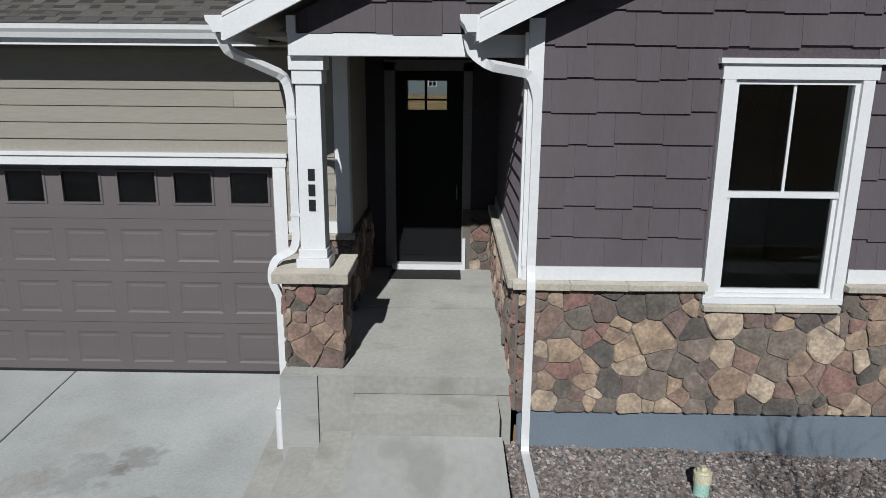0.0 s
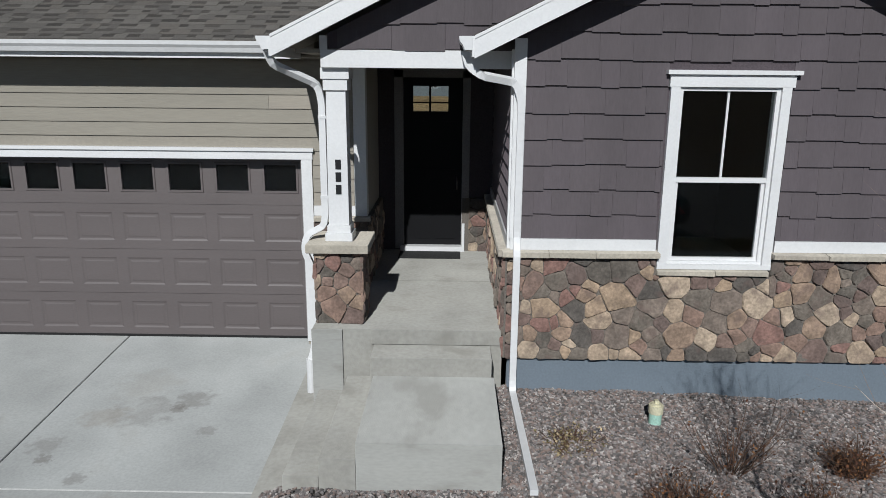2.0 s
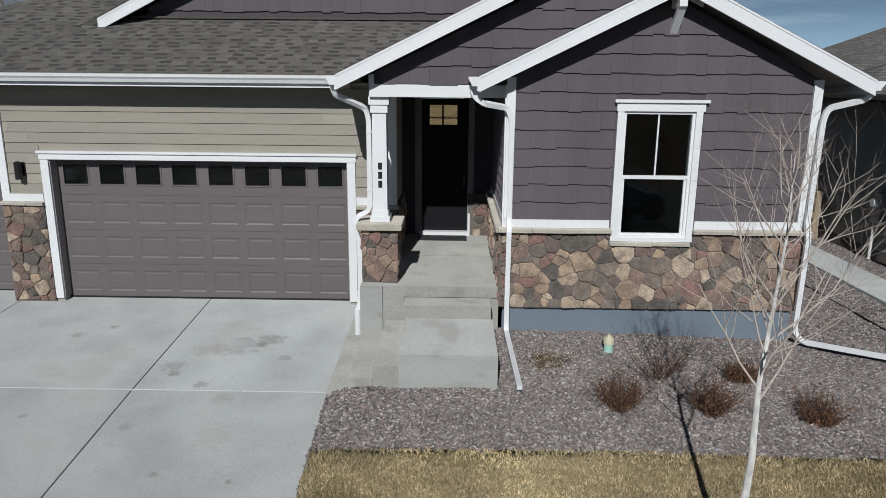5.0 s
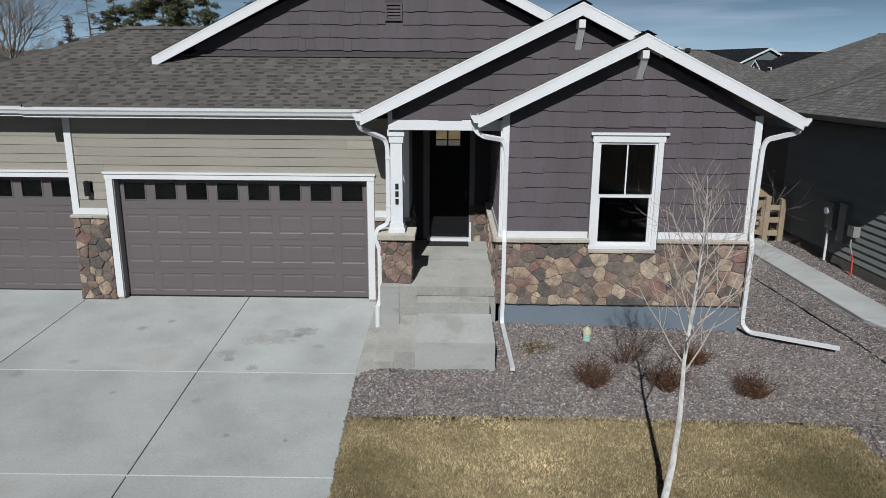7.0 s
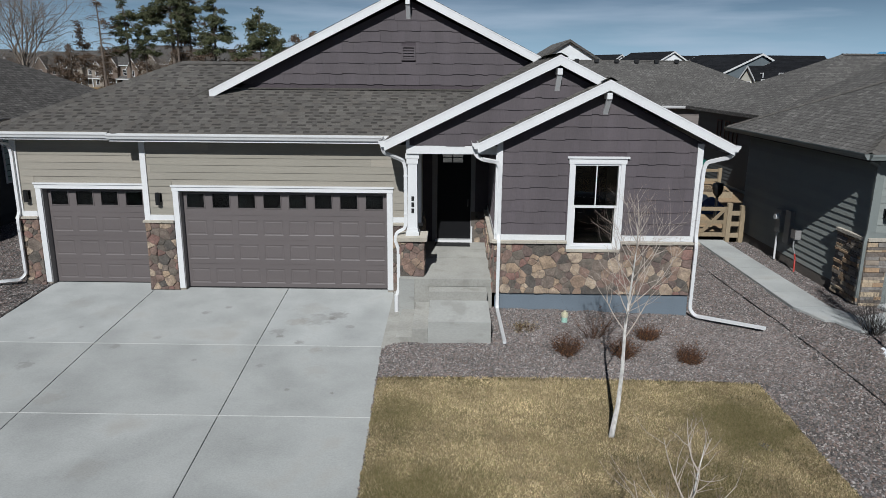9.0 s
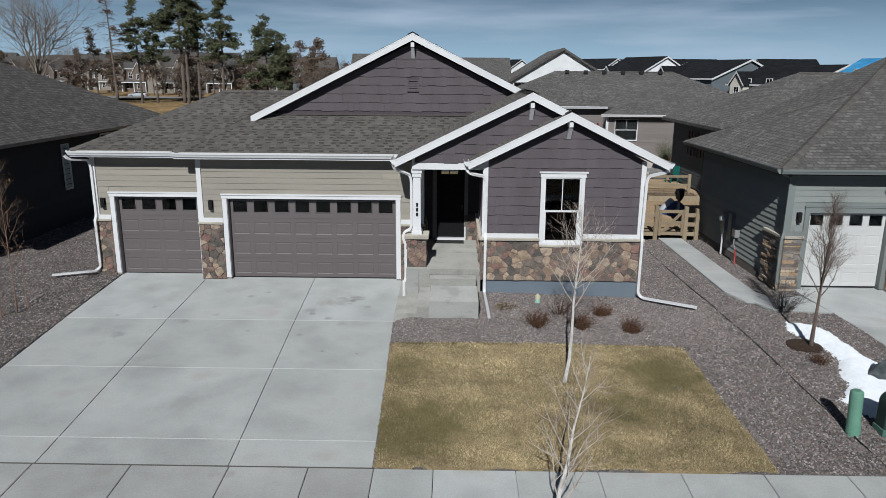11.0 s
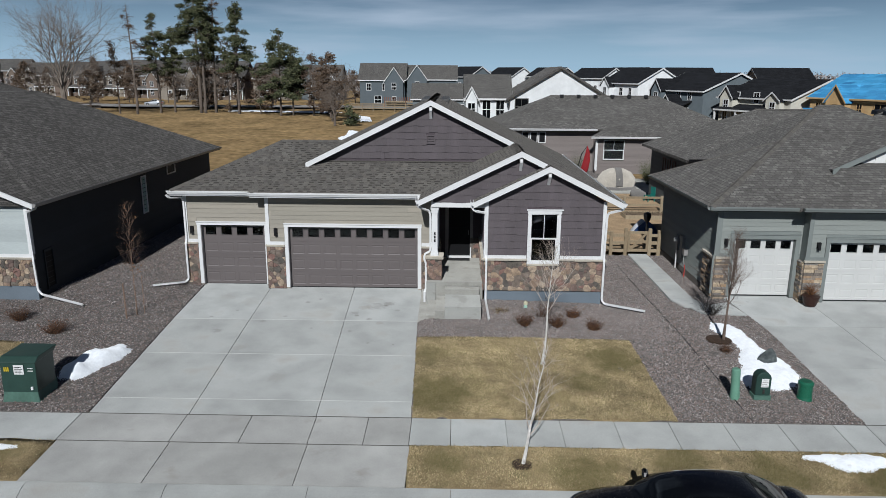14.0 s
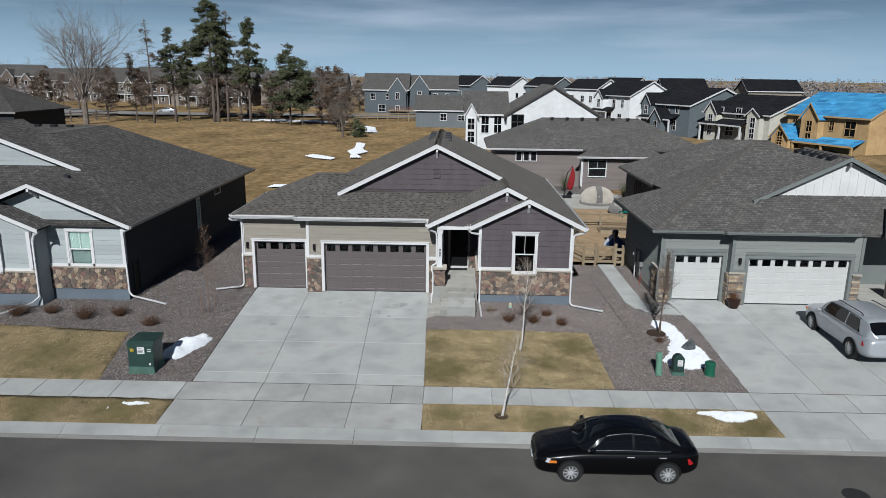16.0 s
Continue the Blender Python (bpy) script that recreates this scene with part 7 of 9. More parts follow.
def grow(m, rng, p, d, length, r, depth, up, sides, kids, bend=0.25, tip=0.25, leaf=None, fine=None):
    """One limb as a tapered tube, then its side shoots."""
    n = 4 if depth else 3
    pts, q, v = [Vector(p)], Vector(p), Vector(d).normalized()
    for i in range(n):
        v = (v + Vector((rng.gauss(0, bend), rng.gauss(0, bend), rng.gauss(0, bend) + up)) * 0.35).normalized()
        q = q + v * length / n
        pts.append(q.copy())
    (fine if fine and not depth else m).tube(pts, [r * (1 - (1 - tip) * i / n) for i in range(n + 1)], sides, cap=False)
    if leaf is not None and depth <= 1:
        leaf.append((pts[-1], v))
    if depth:
        for k in range(kids[depth - 1]):
            t = rng.uniform(0.25, 1.0)
            i = min(int(t * n), n - 1)
            s = pts[i].lerp(pts[i + 1], t * n - i)
            w = (pts[i + 1] - pts[i]).normalized()
            side = w.cross(Vector((rng.gauss(0, 1), rng.gauss(0, 1), rng.gauss(0, 1)))).normalized()
            grow(m, rng, s, w * 0.75 + side * 0.8, length * rng.uniform(0.4, 0.65), r * (1 - .6 * t) * 0.62, depth - 1, up, max(3, sides - 1), kids, bend, tip, leaf, fine)


def young_tree(at, h, r, crown, spread, seed, label, bark, limbs=16, lean=(0, 0), kids=(4, 5), steep=0.9):
    """A bare young street tree: straight stem, upswept limbs, fine twigs."""
    rng = random.Random(seed)
    tree = thing("tree", at, 0, label, "tree")
    pts = [(lean[0] * (i / 6) ** 1.0 + rng.gauss(0, .012), lean[1] * i / 6 + rng.gauss(0, .012), -0.05 + h * i / 6) for i in range(7)]
    part("trunk", MB().tube(pts, [r * (1.15 if i == 0 else 1 - 0.95 * (i / 6) ** 0.85) for i in range(7)], 9), bark, tree, smooth=True)
    m, shoots = MB(), MB()
    for k in range(limbs):
        t = crown + (0.96 - crown) * (k / limbs) ** 0.9
        i = min(int(t * 6), 5)
        p = Vector(pts[i]).lerp(Vector(pts[i + 1]), t * 6 - i)
        a = k * 2.4 + rng.uniform(-.5, .5)
        ln = spread * (1.25 - 0.9 * (t - crown) / (1 - crown)) * rng.uniform(0.75, 1.25)
        grow(m, rng, p, (math.cos(a), math.sin(a), steep), ln, max(r * 0.36 * (1.15 - t), 0.008), 2, 0.35, 5, kids, 0.3, 0.3, None, shoots)
    part("crown", m, M_LIMB if bark is M_BIRCH else bark, tree, smooth=True)
    part("twig_mass", shoots, M_SHOOT if bark is M_BIRCH else bark, tree, kind="stuff")
    return tree


m, rng = MB(), random.Random(31)
for k in range(90):
    a = rng.uniform(0, 6.28)
    grow(m, rng, (rng.uniform(-1.1, 1.1), rng.uniform(-.5, .5), 0.18), (math.cos(a), math.sin(a), 1.2), rng.uniform(.12, .35), .008, 1, 0, 3, (3,), .4, .4)
part("dead_stalks", m, M_DEADSTALK, bed)
young_tree((4.0, -6.37, -0.33), 3.55, 0.043, 0.46, 1.05, 71, "slender bare birch-like tree on the lawn", M_BIRCH, limbs=21, lean=(0.20, 0.1), kids=(4, 5), steep=1.15)
young_tree((2.97, -11.40, -0.70), 3.1, 0.045, 0.27, 0.85, 72, "leaning bare pale-barked tree on the verge", M_BIRCH, limbs=18, lean=(0.5, 0.05), steep=1.2, kids=(4, 5))
young_tree((9.95, -4.52, -0.24), 3.5, 0.05, 0.36, 0.82, 73, "bare grey-brown tree with an upright dense crown beside the snow heap", M_DARKBARK, limbs=46, lean=(0.10, 0), kids=(5, 6), steep=2.4)
lt = young_tree((-9.48, -3.0, -0.15), 3.95, 0.022, 0.35, 0.62, 74, "thin staked sapling with a few russet leaves", M_BARK, limbs=18, steep=1.4)
rng = random.Random(5)
m = MB()
for k in range(70):
    z = rng.uniform(1.5, 3.9)
    a, q = rng.uniform(0, 6.28), rng.random() ** .6 * 0.42 * (1.15 - abs(z - 2.6) / 2)
    p = Vector((q * math.cos(a), q * math.sin(a), z))
    u = Vector((rng.gauss(0, 1), rng.gauss(0, 1), rng.gauss(0, 1))).normalized() * 0.035
    w = Vector((rng.gauss(0, 1), rng.gauss(0, 1), rng.gauss(0, 1))).normalized() * 0.03
    b = len(m.v)
    m.v += [tuple(p - u), tuple(p + w), tuple(p + u), tuple(p - w)]
    m.f.append((b, b + 1, b + 2, b + 3))
part("foliage", m, M_RUSSET, lt)
stake = part("stake", MB().tube([(-9.70, -3.3, -0.3), (-9.72, -3.3, 1.05)], [.025, .022], 7), M_BARK)
tagged(stake, "thin wooden stake beside the sapling", "stake")
stake2 = part("stake", MB().tube([(-9.28, -2.85, -0.3), (-9.27, -2.85, 1.2)], [.014, .012], 7), M_BARK)
tagged(stake2, "thin wooden stake beside the sapling", "stake")


def shrub(at, r, h, seed, label, twigs=M_TWIG, leaves=M_RUSSET, stems=95, n_leaf=700, flop=0.9):
    """A dormant shrub: a fan of thin stems with shoots and clinging dead leaves."""
    rng = random.Random(seed)
    ob = thing("shrub", at, 0, label, "shrub", group="dormant shrubs")
    m, tips = MB(), []
    for k in range(stems):
        a, t = rng.uniform(0, 6.28), rng.random() ** 0.7 * flop
        d = Vector((math.cos(a) * t, math.sin(a) * t, 1.0)).normalized()
        ln = h * rng.uniform(0.45, 1.2) / max(d.z, 0.55)
        p = Vector((math.cos(a) * t * r * 0.25, math.sin(a) * t * r * 0.25, -0.03))
        grow(m, rng, p, d, ln * 0.9, 0.0055, 1, 0.06, 3, (4,), 0.3, 0.4)
        if n_leaf:
            for q in range(n_leaf // stems):
                tips.append(p + d * ln * rng.uniform(0.25, 1.0) + Vector((rng.gauss(0, .04), rng.gauss(0, .04), rng.gauss(0, .03))))
    part("twig_mass", m, twigs, ob)
    if tips:
        m = MB()
        for p in tips:
            u = Vector((rng.gauss(0, 1), rng.gauss(0, 1), rng.gauss(0, 1))).normalized() * 0.017
            w = Vector((rng.gauss(0, 1), rng.gauss(0, 1), rng.gauss(0, 1))).normalized() * 0.013
            b = len(m.v)
            m.v += [tuple(p - u), tuple(p + w), tuple(p + u), tuple(p - w)]
            m.f.append((b, b + 1, b + 2, b + 3))
        part("foliage", m, leaves, ob)
    return ob


SH = "low dormant shrub with russet twigs in crushed rock"
for i, (x, y, r, h) in enumerate(((3.72, -3.72, 0.34, 0.36), (4.78, -3.78, 0.33, 0.38), (5.97, -3.92, 0.32, 0.34), (5.42, -2.98, 0.26, 0.32))):
    shrub((x, y, land_z(x, y)), r, h, 80 + i, SH)
shrub((4.33, -3.0, land_z(4.33, -3.0)), 0.45, 0.62, 90, "taller bare twiggy shrub below the window", stems=26, n_leaf=60, flop=0.8)
shrub((3.0, -2.66, land_z(3.0, -2.66)), 0.26, 0.13, 91, "flat clump of dry ornamental grass", M_TWIG, M_BLADE, 60, 420, 1.9)
for i, (x, y, r, h) in enumerate(((-17.6, -3.8, 0.55, 0.55), (-14.55, -4.0, 0.55, 0.55), (-13.2, -3.6, 0.45, 0.42), (-11.45, -4.6, 0.5, 0.42), (-16.3, -3.45, 0.42, 0.36))):
    shrub((x, y, land_z(x, y)), r, h, 95 + i, SH, stems=130, n_leaf=900)
shrub((10.35, -2.15, land_z(10.35, -2.15)), 0.6, 0.85, 101, "bare dark arching shrub beside the side path", M_DARKTWIG, M_DARKTWIG, 70, 0, 0.95)
shrub((9.75, -5.35, land_z(9.75, -5.35)), 0.3, 0.3, 102, SH, stems=50, n_leaf=150)
for i, (x, y, h) in enumerate(((8.2, 9.5, 1.3), (8.6, 11.2, 1.2), (9.3, 12.8, 1.0), (8.0, 7.6, 1.2))):
    shrub((x, y, 0.0), 0.4, h, 110 + i, "grey-green leafless shrub in the rear yard", M_DARKTWIG, M_DARKTWIG, 60, 0, 0.4)
for i, (x, y, h) in enumerate(((11.2, 31.5, 1.6), (15.6, 26.5, 1.7), (15.9, 28.2, 1.4))):
    shrub((x, y, 0.0), 0.5, h, 115 + i, "small dark evergreen bush near the patio", M_NEEDLE, M_NEEDLE, 90, 600, 0.4)


# ---- snow ----
M_SNOW = mat("old_snow", [(0.86, 0.88, 0.90), (0.78, 0.80, 0.83)], 0.7, fine=18, amt=0.05, coarse=3, camt=0.06, bump=0.5, bscale=14, stain=(5, 0.66, (0.55, 0.53, 0.5)))


def snow(outline, height, seed, label, step=0.10, zf=land_z, lift=0.02):
    wob = step * 0.3
    dense, rng = [], random.Random(seed)
    for i, a in enumerate(outline):
        b = outline[(i + 1) % len(outline)]
        n = max(1, int(math.hypot(b[0] - a[0], b[1] - a[1]) / step))
        for k in range(n):
            t = k / n
            dense.append((a[0] + (b[0] - a[0]) * t + rng.uniform(-wob, wob), a[1] + (b[1] - a[1]) * t + rng.uniform(-wob, wob)))
    bm = bmesh.new()
    bm.faces.new([bm.verts.new((x, y, 0)) for x, y in dense])
    for axis in (0, 1):
        lo, hi = min(p[axis] for p in outline), max(p[axis] for p in outline)
        c = lo + step
        while c < hi:
            bmesh.ops.bisect_plane(bm, geom=bm.verts[:] + bm.edges[:] + bm.faces[:], plane_co=(c, 0, 0) if axis == 0 else (0, c, 0), plane_no=(1, 0, 0) if axis == 0 else (0, 1, 0))
            c += step
    for v in bm.verts:
        d = 1e9
        for i, a in enumerate(dense):
            d = min(d, math.hypot(a[0] - v.co.x, a[1] - v.co.y))
        k = min(1.0, d / 0.35)
        v.co.z = zf(v.co.x, v.co.y) + lift + height * k * (2 - k) * (0.75 + 0.6 * noise.noise(Vector((v.co.x * 1.9, v.co.y * 1.9, seed))) + 0.2 * noise.noise(Vector((v.co.x * 6, v.co.y * 6, seed)))) - 0.05 * (1 - k) ** 2
    me = bpy.data.meshes.new("snow")
    bmesh.ops.recalc_face_normals(bm, faces=bm.faces[:])
    for f in bm.faces:
        f.smooth = True
        if f.normal.z < 0:
            f.normal_flip()
    bm.to_mesh(me)
    bm.free()
    return tagged(part("snow_patch", me, M_SNOW), label, "snow")


snow([(10.05, -2.95), (10.7, -3.1), (10.95, -3.9), (10.9, -4.8), (11.25, -5.9), (11.35, -6.9), (10.9, -7.6), (10.3, -7.85), (9.6, -7.6), (9.3, -7.0), (9.75, -6.5), (9.9, -5.9), (10.2, -5.2), (10.15, -4.4), (9.85, -3.5)], 0.16, 1, "melting snow heap along the neighbouring driveway")
snow([(-9.95, -7.0), (-9.4, -6.05), (-8.9, -5.5), (-8.6, -5.42), (-8.72, -5.8), (-8.36, -5.75), (-8.45, -6.4), (-8.8, -7.2), (-9.1, -7.8), (-9.65, -7.75)], 0.30, 2, "melting snow heap behind the transformer cabinet")
snow([(9.2, -10.95), (9.6, -10.78), (10.3, -10.74), (11.1, -10.74), (11.45, -10.95), (11.3, -11.3), (10.75, -11.5), (10.25, -11.6), (9.85, -11.3), (9.5, -11.1)], 0.14, 3, "thin melting snow on the verge")
snow([(-9.9, -11.0), (-9.2, -10.88), (-8.45, -10.95), (-8.7, -11.2), (-9.4, -11.3)], 0.11, 4, "thin melting snow on the verge", 0.1)
snow([(-10.2, -11.25), (-9.95, -11.2), (-9.8, -11.5), (-10.0, -11.6)], 0.11, 5, "scrap of melting snow on the verge", 0.08)

# ---- utility boxes and small things in the beds ----
M_GREENBOX = mat("dark_green_enamel", [(0.026, 0.058, 0.047)], 0.45, fine=20, amt=0.08, coarse=3, camt=0.12, bump=0.03)
M_GREENPALE = mat("faded_green_plastic", [(0.16, 0.33, 0.24)], 0.55, fine=20, amt=0.06, coarse=3, camt=0.1, bump=0.03)
M_GREENBASE = mat("weathered_green_fibreglass", [(0.08, 0.16, 0.125)], 0.7, fine=15, amt=0.12, coarse=3, camt=0.2, bump=0.1)
M_LABEL = mat("white_sticker", [(0.75, 0.75, 0.74)], 0.5, bump=0)
M_YELLOW = mat("yellow_sticker", [(0.60, 0.45, 0.04)], 0.5, bump=0)
tr = thing("transformer_cabinet", (-9.88, -8.55, -0.5), 0, "dark green utility transformer cabinet on a weathered base", "utility box")
part("base", MB().prism([(-0.50, -0.46, 0.0), (0.50, -0.46, 0.0), (0.44, -0.42, 0.36), (-0.44, -0.42, 0.36)], (0, 0.90, 0)), M_GREENBASE, tr, bevel=0.02)
part("cabinet", MB().prism([(-0.46, -0.43, 0.30), (0.46, -0.43, 0.30), (0.46, -0.40, 1.16), (-0.46, -0.40, 1.16)], (0, 0.84, 0)), M_GREENBOX, tr, bevel=0.015)
part("lid", MB().prism([(-0.49, -0.45, 1.12), (0.49, -0.45, 1.12), (0.49, -0.28, 1.25), (-0.49, -0.28, 1.25)], (0, 0.90, 0.0)), M_GREENBOX, tr, bevel=0.02)
box_part("sticker", (-0.10, 0.16, -0.438, -0.426, 0.80, 1.06), M_LABEL, tr, "white warning sticker with unreadable lines")
for k in range(4):
    box_part("print_bar", (-0.08, 0.13 - 0.03 * (k % 2), -0.441, -0.437, 0.84 + 0.05 * k, 0.86 + 0.05 * k), M_BLACK, tr)
for k in range(3):
    box_part("print_bar", (-0.36 + 0.05 * k, -0.33 + 0.05 * k, -0.438, -0.426, 0.88, 1.0), M_YELLOW, tr)
box_part("print_bar", (0.26, 0.40, -0.438, -0.426, 0.96, 0.98), M_LABEL, tr)
box_part("print_bar", (0.26, 0.40, -0.438, -0.426, 0.89, 0.91), M_LABEL, tr)
box_part("latch", (0.30, 0.36, -0.46, -0.43, 0.38, 0.46), M_LABEL, tr)

gp = thing("utility_post", (8.93, -8.2, -0.46), 0, "faded green plastic utility post leaning in the gravel", "utility post")
part("tube", MB().tube([(0, 0, 0), (-0.03, 0, 0.75), (-0.035, 0, 0.86), (-0.037, 0, 0.89)], [.115, .115, .11, .07], 20), M_GREENPALE, gp)
for k in range(3):
    part("collar", MB().tube([(-0.002 * k, 0, 0.06 + 0.07 * k), (-0.002 * k, 0, 0.10 + 0.07 * k)], [.125, .125], 20), M_GREENPALE, gp)
ub = thing("utility_pedestal", (9.62, -8.15, -0.46), 0, "dark green utility pedestal with a domed top and sticker", "utility box")
pts = [(-0.20, -0.14, 0), (0.20, -0.14, 0)] + [(0.20 * math.cos(w), -0.14, 0.62 + 0.2 * math.sin(w)) for w in np.linspace(0, math.pi, 12)]
part("body", MB().prism(pts, (0, 0.28, 0)), M_GREENBOX, ub, bevel=0.02)
box_part("base", (-0.22, 0.22, -0.16, 0.16, 0, 0.16), M_GREENBASE, ub)
box_part("sticker", (-0.06, 0.13, -0.148, -0.138, 0.40, 0.64), M_LABEL, ub, "white sticker with unreadable lines")
for k in range(4):
    box_part("print_bar", (-0.04, 0.11 - 0.03 * (k % 2), -0.151, -0.147, 0.43 + 0.05 * k, 0.443 + 0.05 * k), M_TRIMGREY, ub)
box_part("lock", (-0.01, 0.04, -0.16, -0.14, 0.22, 0.34), M_NICKEL, ub)
ud = thing("utility_drum", (10.80, -8.15, -0.46), 0, "short round dark green utility housing", "utility box")
part("body", MB().tube([(0, 0, 0), (0, 0, 0.1), (0, 0, 0.42), (0, 0, 0.43), (0, 0, 0.50), (0, 0, 0.54)], [.21, .185, .175, .20, .20, .155], 24), mat("glossy_green_plastic", [(0.02, 0.13, 0.075)], 0.4, bump=0.02), ud)
rock = MB()
rr_ = random.Random(3)
for z, r in ((0, .31), (0.14, .30), (0.34, .16), (0.46, .03)):
    for k in range(8):
        w = 2 * math.pi * k / 8
        rock.v.append((10.66 + r * math.cos(w) * rr_.uniform(.75, 1.15) + z * .2, -6.1 + r * .8 * math.sin(w) * rr_.uniform(.75, 1.15), -0.32 + z * rr_.uniform(.9, 1.1)))
for i in range(3):
    rock.f += [(i * 8 + k, i * 8 + (k + 1) % 8, i * 8 + 8 + (k + 1) % 8, i * 8 + 8 + k) for k in range(8)]
rock.f.append(tuple(range(24, 32)))
tagged(part("boulder", rock, mat("blue_grey_boulder", [(0.06, 0.072, 0.074), (0.12, 0.135, 0.135)], 0.85, fine=12, amt=0.25, coarse=4, camt=0.3, bump=0.7, bscale=14)), "angular blue-grey boulder poking out of the snow", "boulder")
tagged(part("mulch_ring", MB().tube([(9.84, -4.42, -0.27), (9.84, -4.42, -0.20), (9.84, -4.42, -0.17)], [.46, .38, .15], 24), mat("dark_bark_mulch", [(0.032, 0.020, 0.014), (0.05, 0.031, 0.020)], 1.0, fine=40, amt=0.4, bump=0.9, bscale=45)), "dark brown bark mulch round the tree foot", "mulch", kind="structure")
tagged(part("mulch_ring", MB().tube([(2.97, -11.40, -0.66), (2.97, -11.40, -0.575)], [.34, .20], 20), bpy.data.materials["dark_bark_mulch"]), "dark bark mulch round the verge tree", "mulch")
co = thing("cleanout_pipe", (3.89, -2.22, -0.05), 0, "short mint-green drain cleanout with a cream cap", "pipe")
part("pipe", MB().tube([(0, 0, 0), (0, 0, 0.20)], [.062, .062], 18), mat("mint_plastic", [(0.42, 0.66, 0.55)], 0.5, bump=0.02), co)
part("cap", MB().tube([(0, 0, 0.19), (0, 0, 0.27), (0, 0, 0.272), (0, 0, 0.29)], [.072, .072, .05, .05], 18).box(-.02, .02, -.02, .02, .28, .32), mat("cream_plastic", [(0.66, 0.62, 0.44)], 0.5, bump=0.02), co)
pot = thing("plant_pot", (14.22, -1.25, -0.07), 0, "low dark brown bowl planter with dried russet stems", "plant pot")
part("pot", MB().tube([(0, 0, 0), (0, 0, 0.36), (0, 0, 0.40), (0, 0, 0.36)], [.20, .31, .33, .28], 16), mat("brown_glaze", [(0.045, 0.022, 0.017)], 0.4, bump=0.05), pot)
m = MB()
rng = random.Random(8)
for k in range(60):
    a = rng.uniform(0, 6.28)
    t = rng.random()
    grow(m, rng, (0, 0, 0.34), (math.cos(a) * t, math.sin(a) * t, 1), rng.uniform(.25, .5), .007, 1, 0, 3, (3,), .3, .4)
part("dried_plant", m, M_RUSSET, pot)
edge = MB()
line = [(float(np.interp(y, [-9.42, -7.2, -3.9, -0.9, 3.0, 5.9], [8.93, 8.86, 8.72, 8.56, 8.49, 8.46])), y) for y in np.arange(-9.42, 5.95, 0.3)]
for a, b in zip(line, line[1:]):
    za, zb = land_z(*a), land_z(*b)
    edge.prism([(a[0], a[1], za - .03), (b[0], b[1], zb - .03), (b[0], b[1], zb + .034), (a[0], a[1], za + .034)], (0.016, 0, 0))
tagged(part("steel_edging", edge, M_BLACK), "dark steel landscape edging running through the gravel", "edging")
tagged(part("manhole_cover", MB().tube([(12.35, -15.25, -0.76), (12.35, -15.25, -0.745)], [.36, .35], 24), M_RUBBER), "dark iron manhole cover in the asphalt", "manhole cover")


# ---- vehicles ----
def car_paint(name, col, metal=0.0, rough=0.25):
    m = mat(name, [col], rough, fine=3, amt=0.03, coarse=1, camt=0.05, bump=0, metal=metal, spec=0.3)
    p = m.node_tree.nodes["Principled BSDF"]
    p.inputs["Coat Weight"].default_value, p.inputs["Coat Roughness"].default_value = 0.28, 0.05
    return m


M_CARBLACK = car_paint("black_car_paint", (0.003, 0.003, 0.0035))
M_CARSILVER = car_paint("silver_car_paint", (0.56, 0.59, 0.62), 0.35, 0.32)
M_TINT = mat("tinted_car_glass", [(0.006, 0.007, 0.008)], 0.03, amt=0.0, camt=0.0, bump=0, spec=0.35)
M_ALLOY = mat("silver_alloy", [(0.66, 0.66, 0.67)], 0.4, metal=0.25, bump=0)
M_ARCH = mat("black_arch_lip", [(0.01, 0.01, 0.011)], 0.8, bump=0, spec=0.2)
M_CHROME = mat("chrome_strip", [(0.62, 0.62, 0.63)], 0.35, metal=1.0, bump=0)
M_LAMP = mat("clear_headlamp", [(0.62, 0.63, 0.65)], 0.1, bump=0, spec=0.8)
M_AMBER = mat("amber_indicator", [(0.75, 0.22, 0.03)], 0.2, bump=0)
M_TAIL = mat("red_tail_lamp", [(0.42, 0.015, 0.02)], 0.15, bump=0)


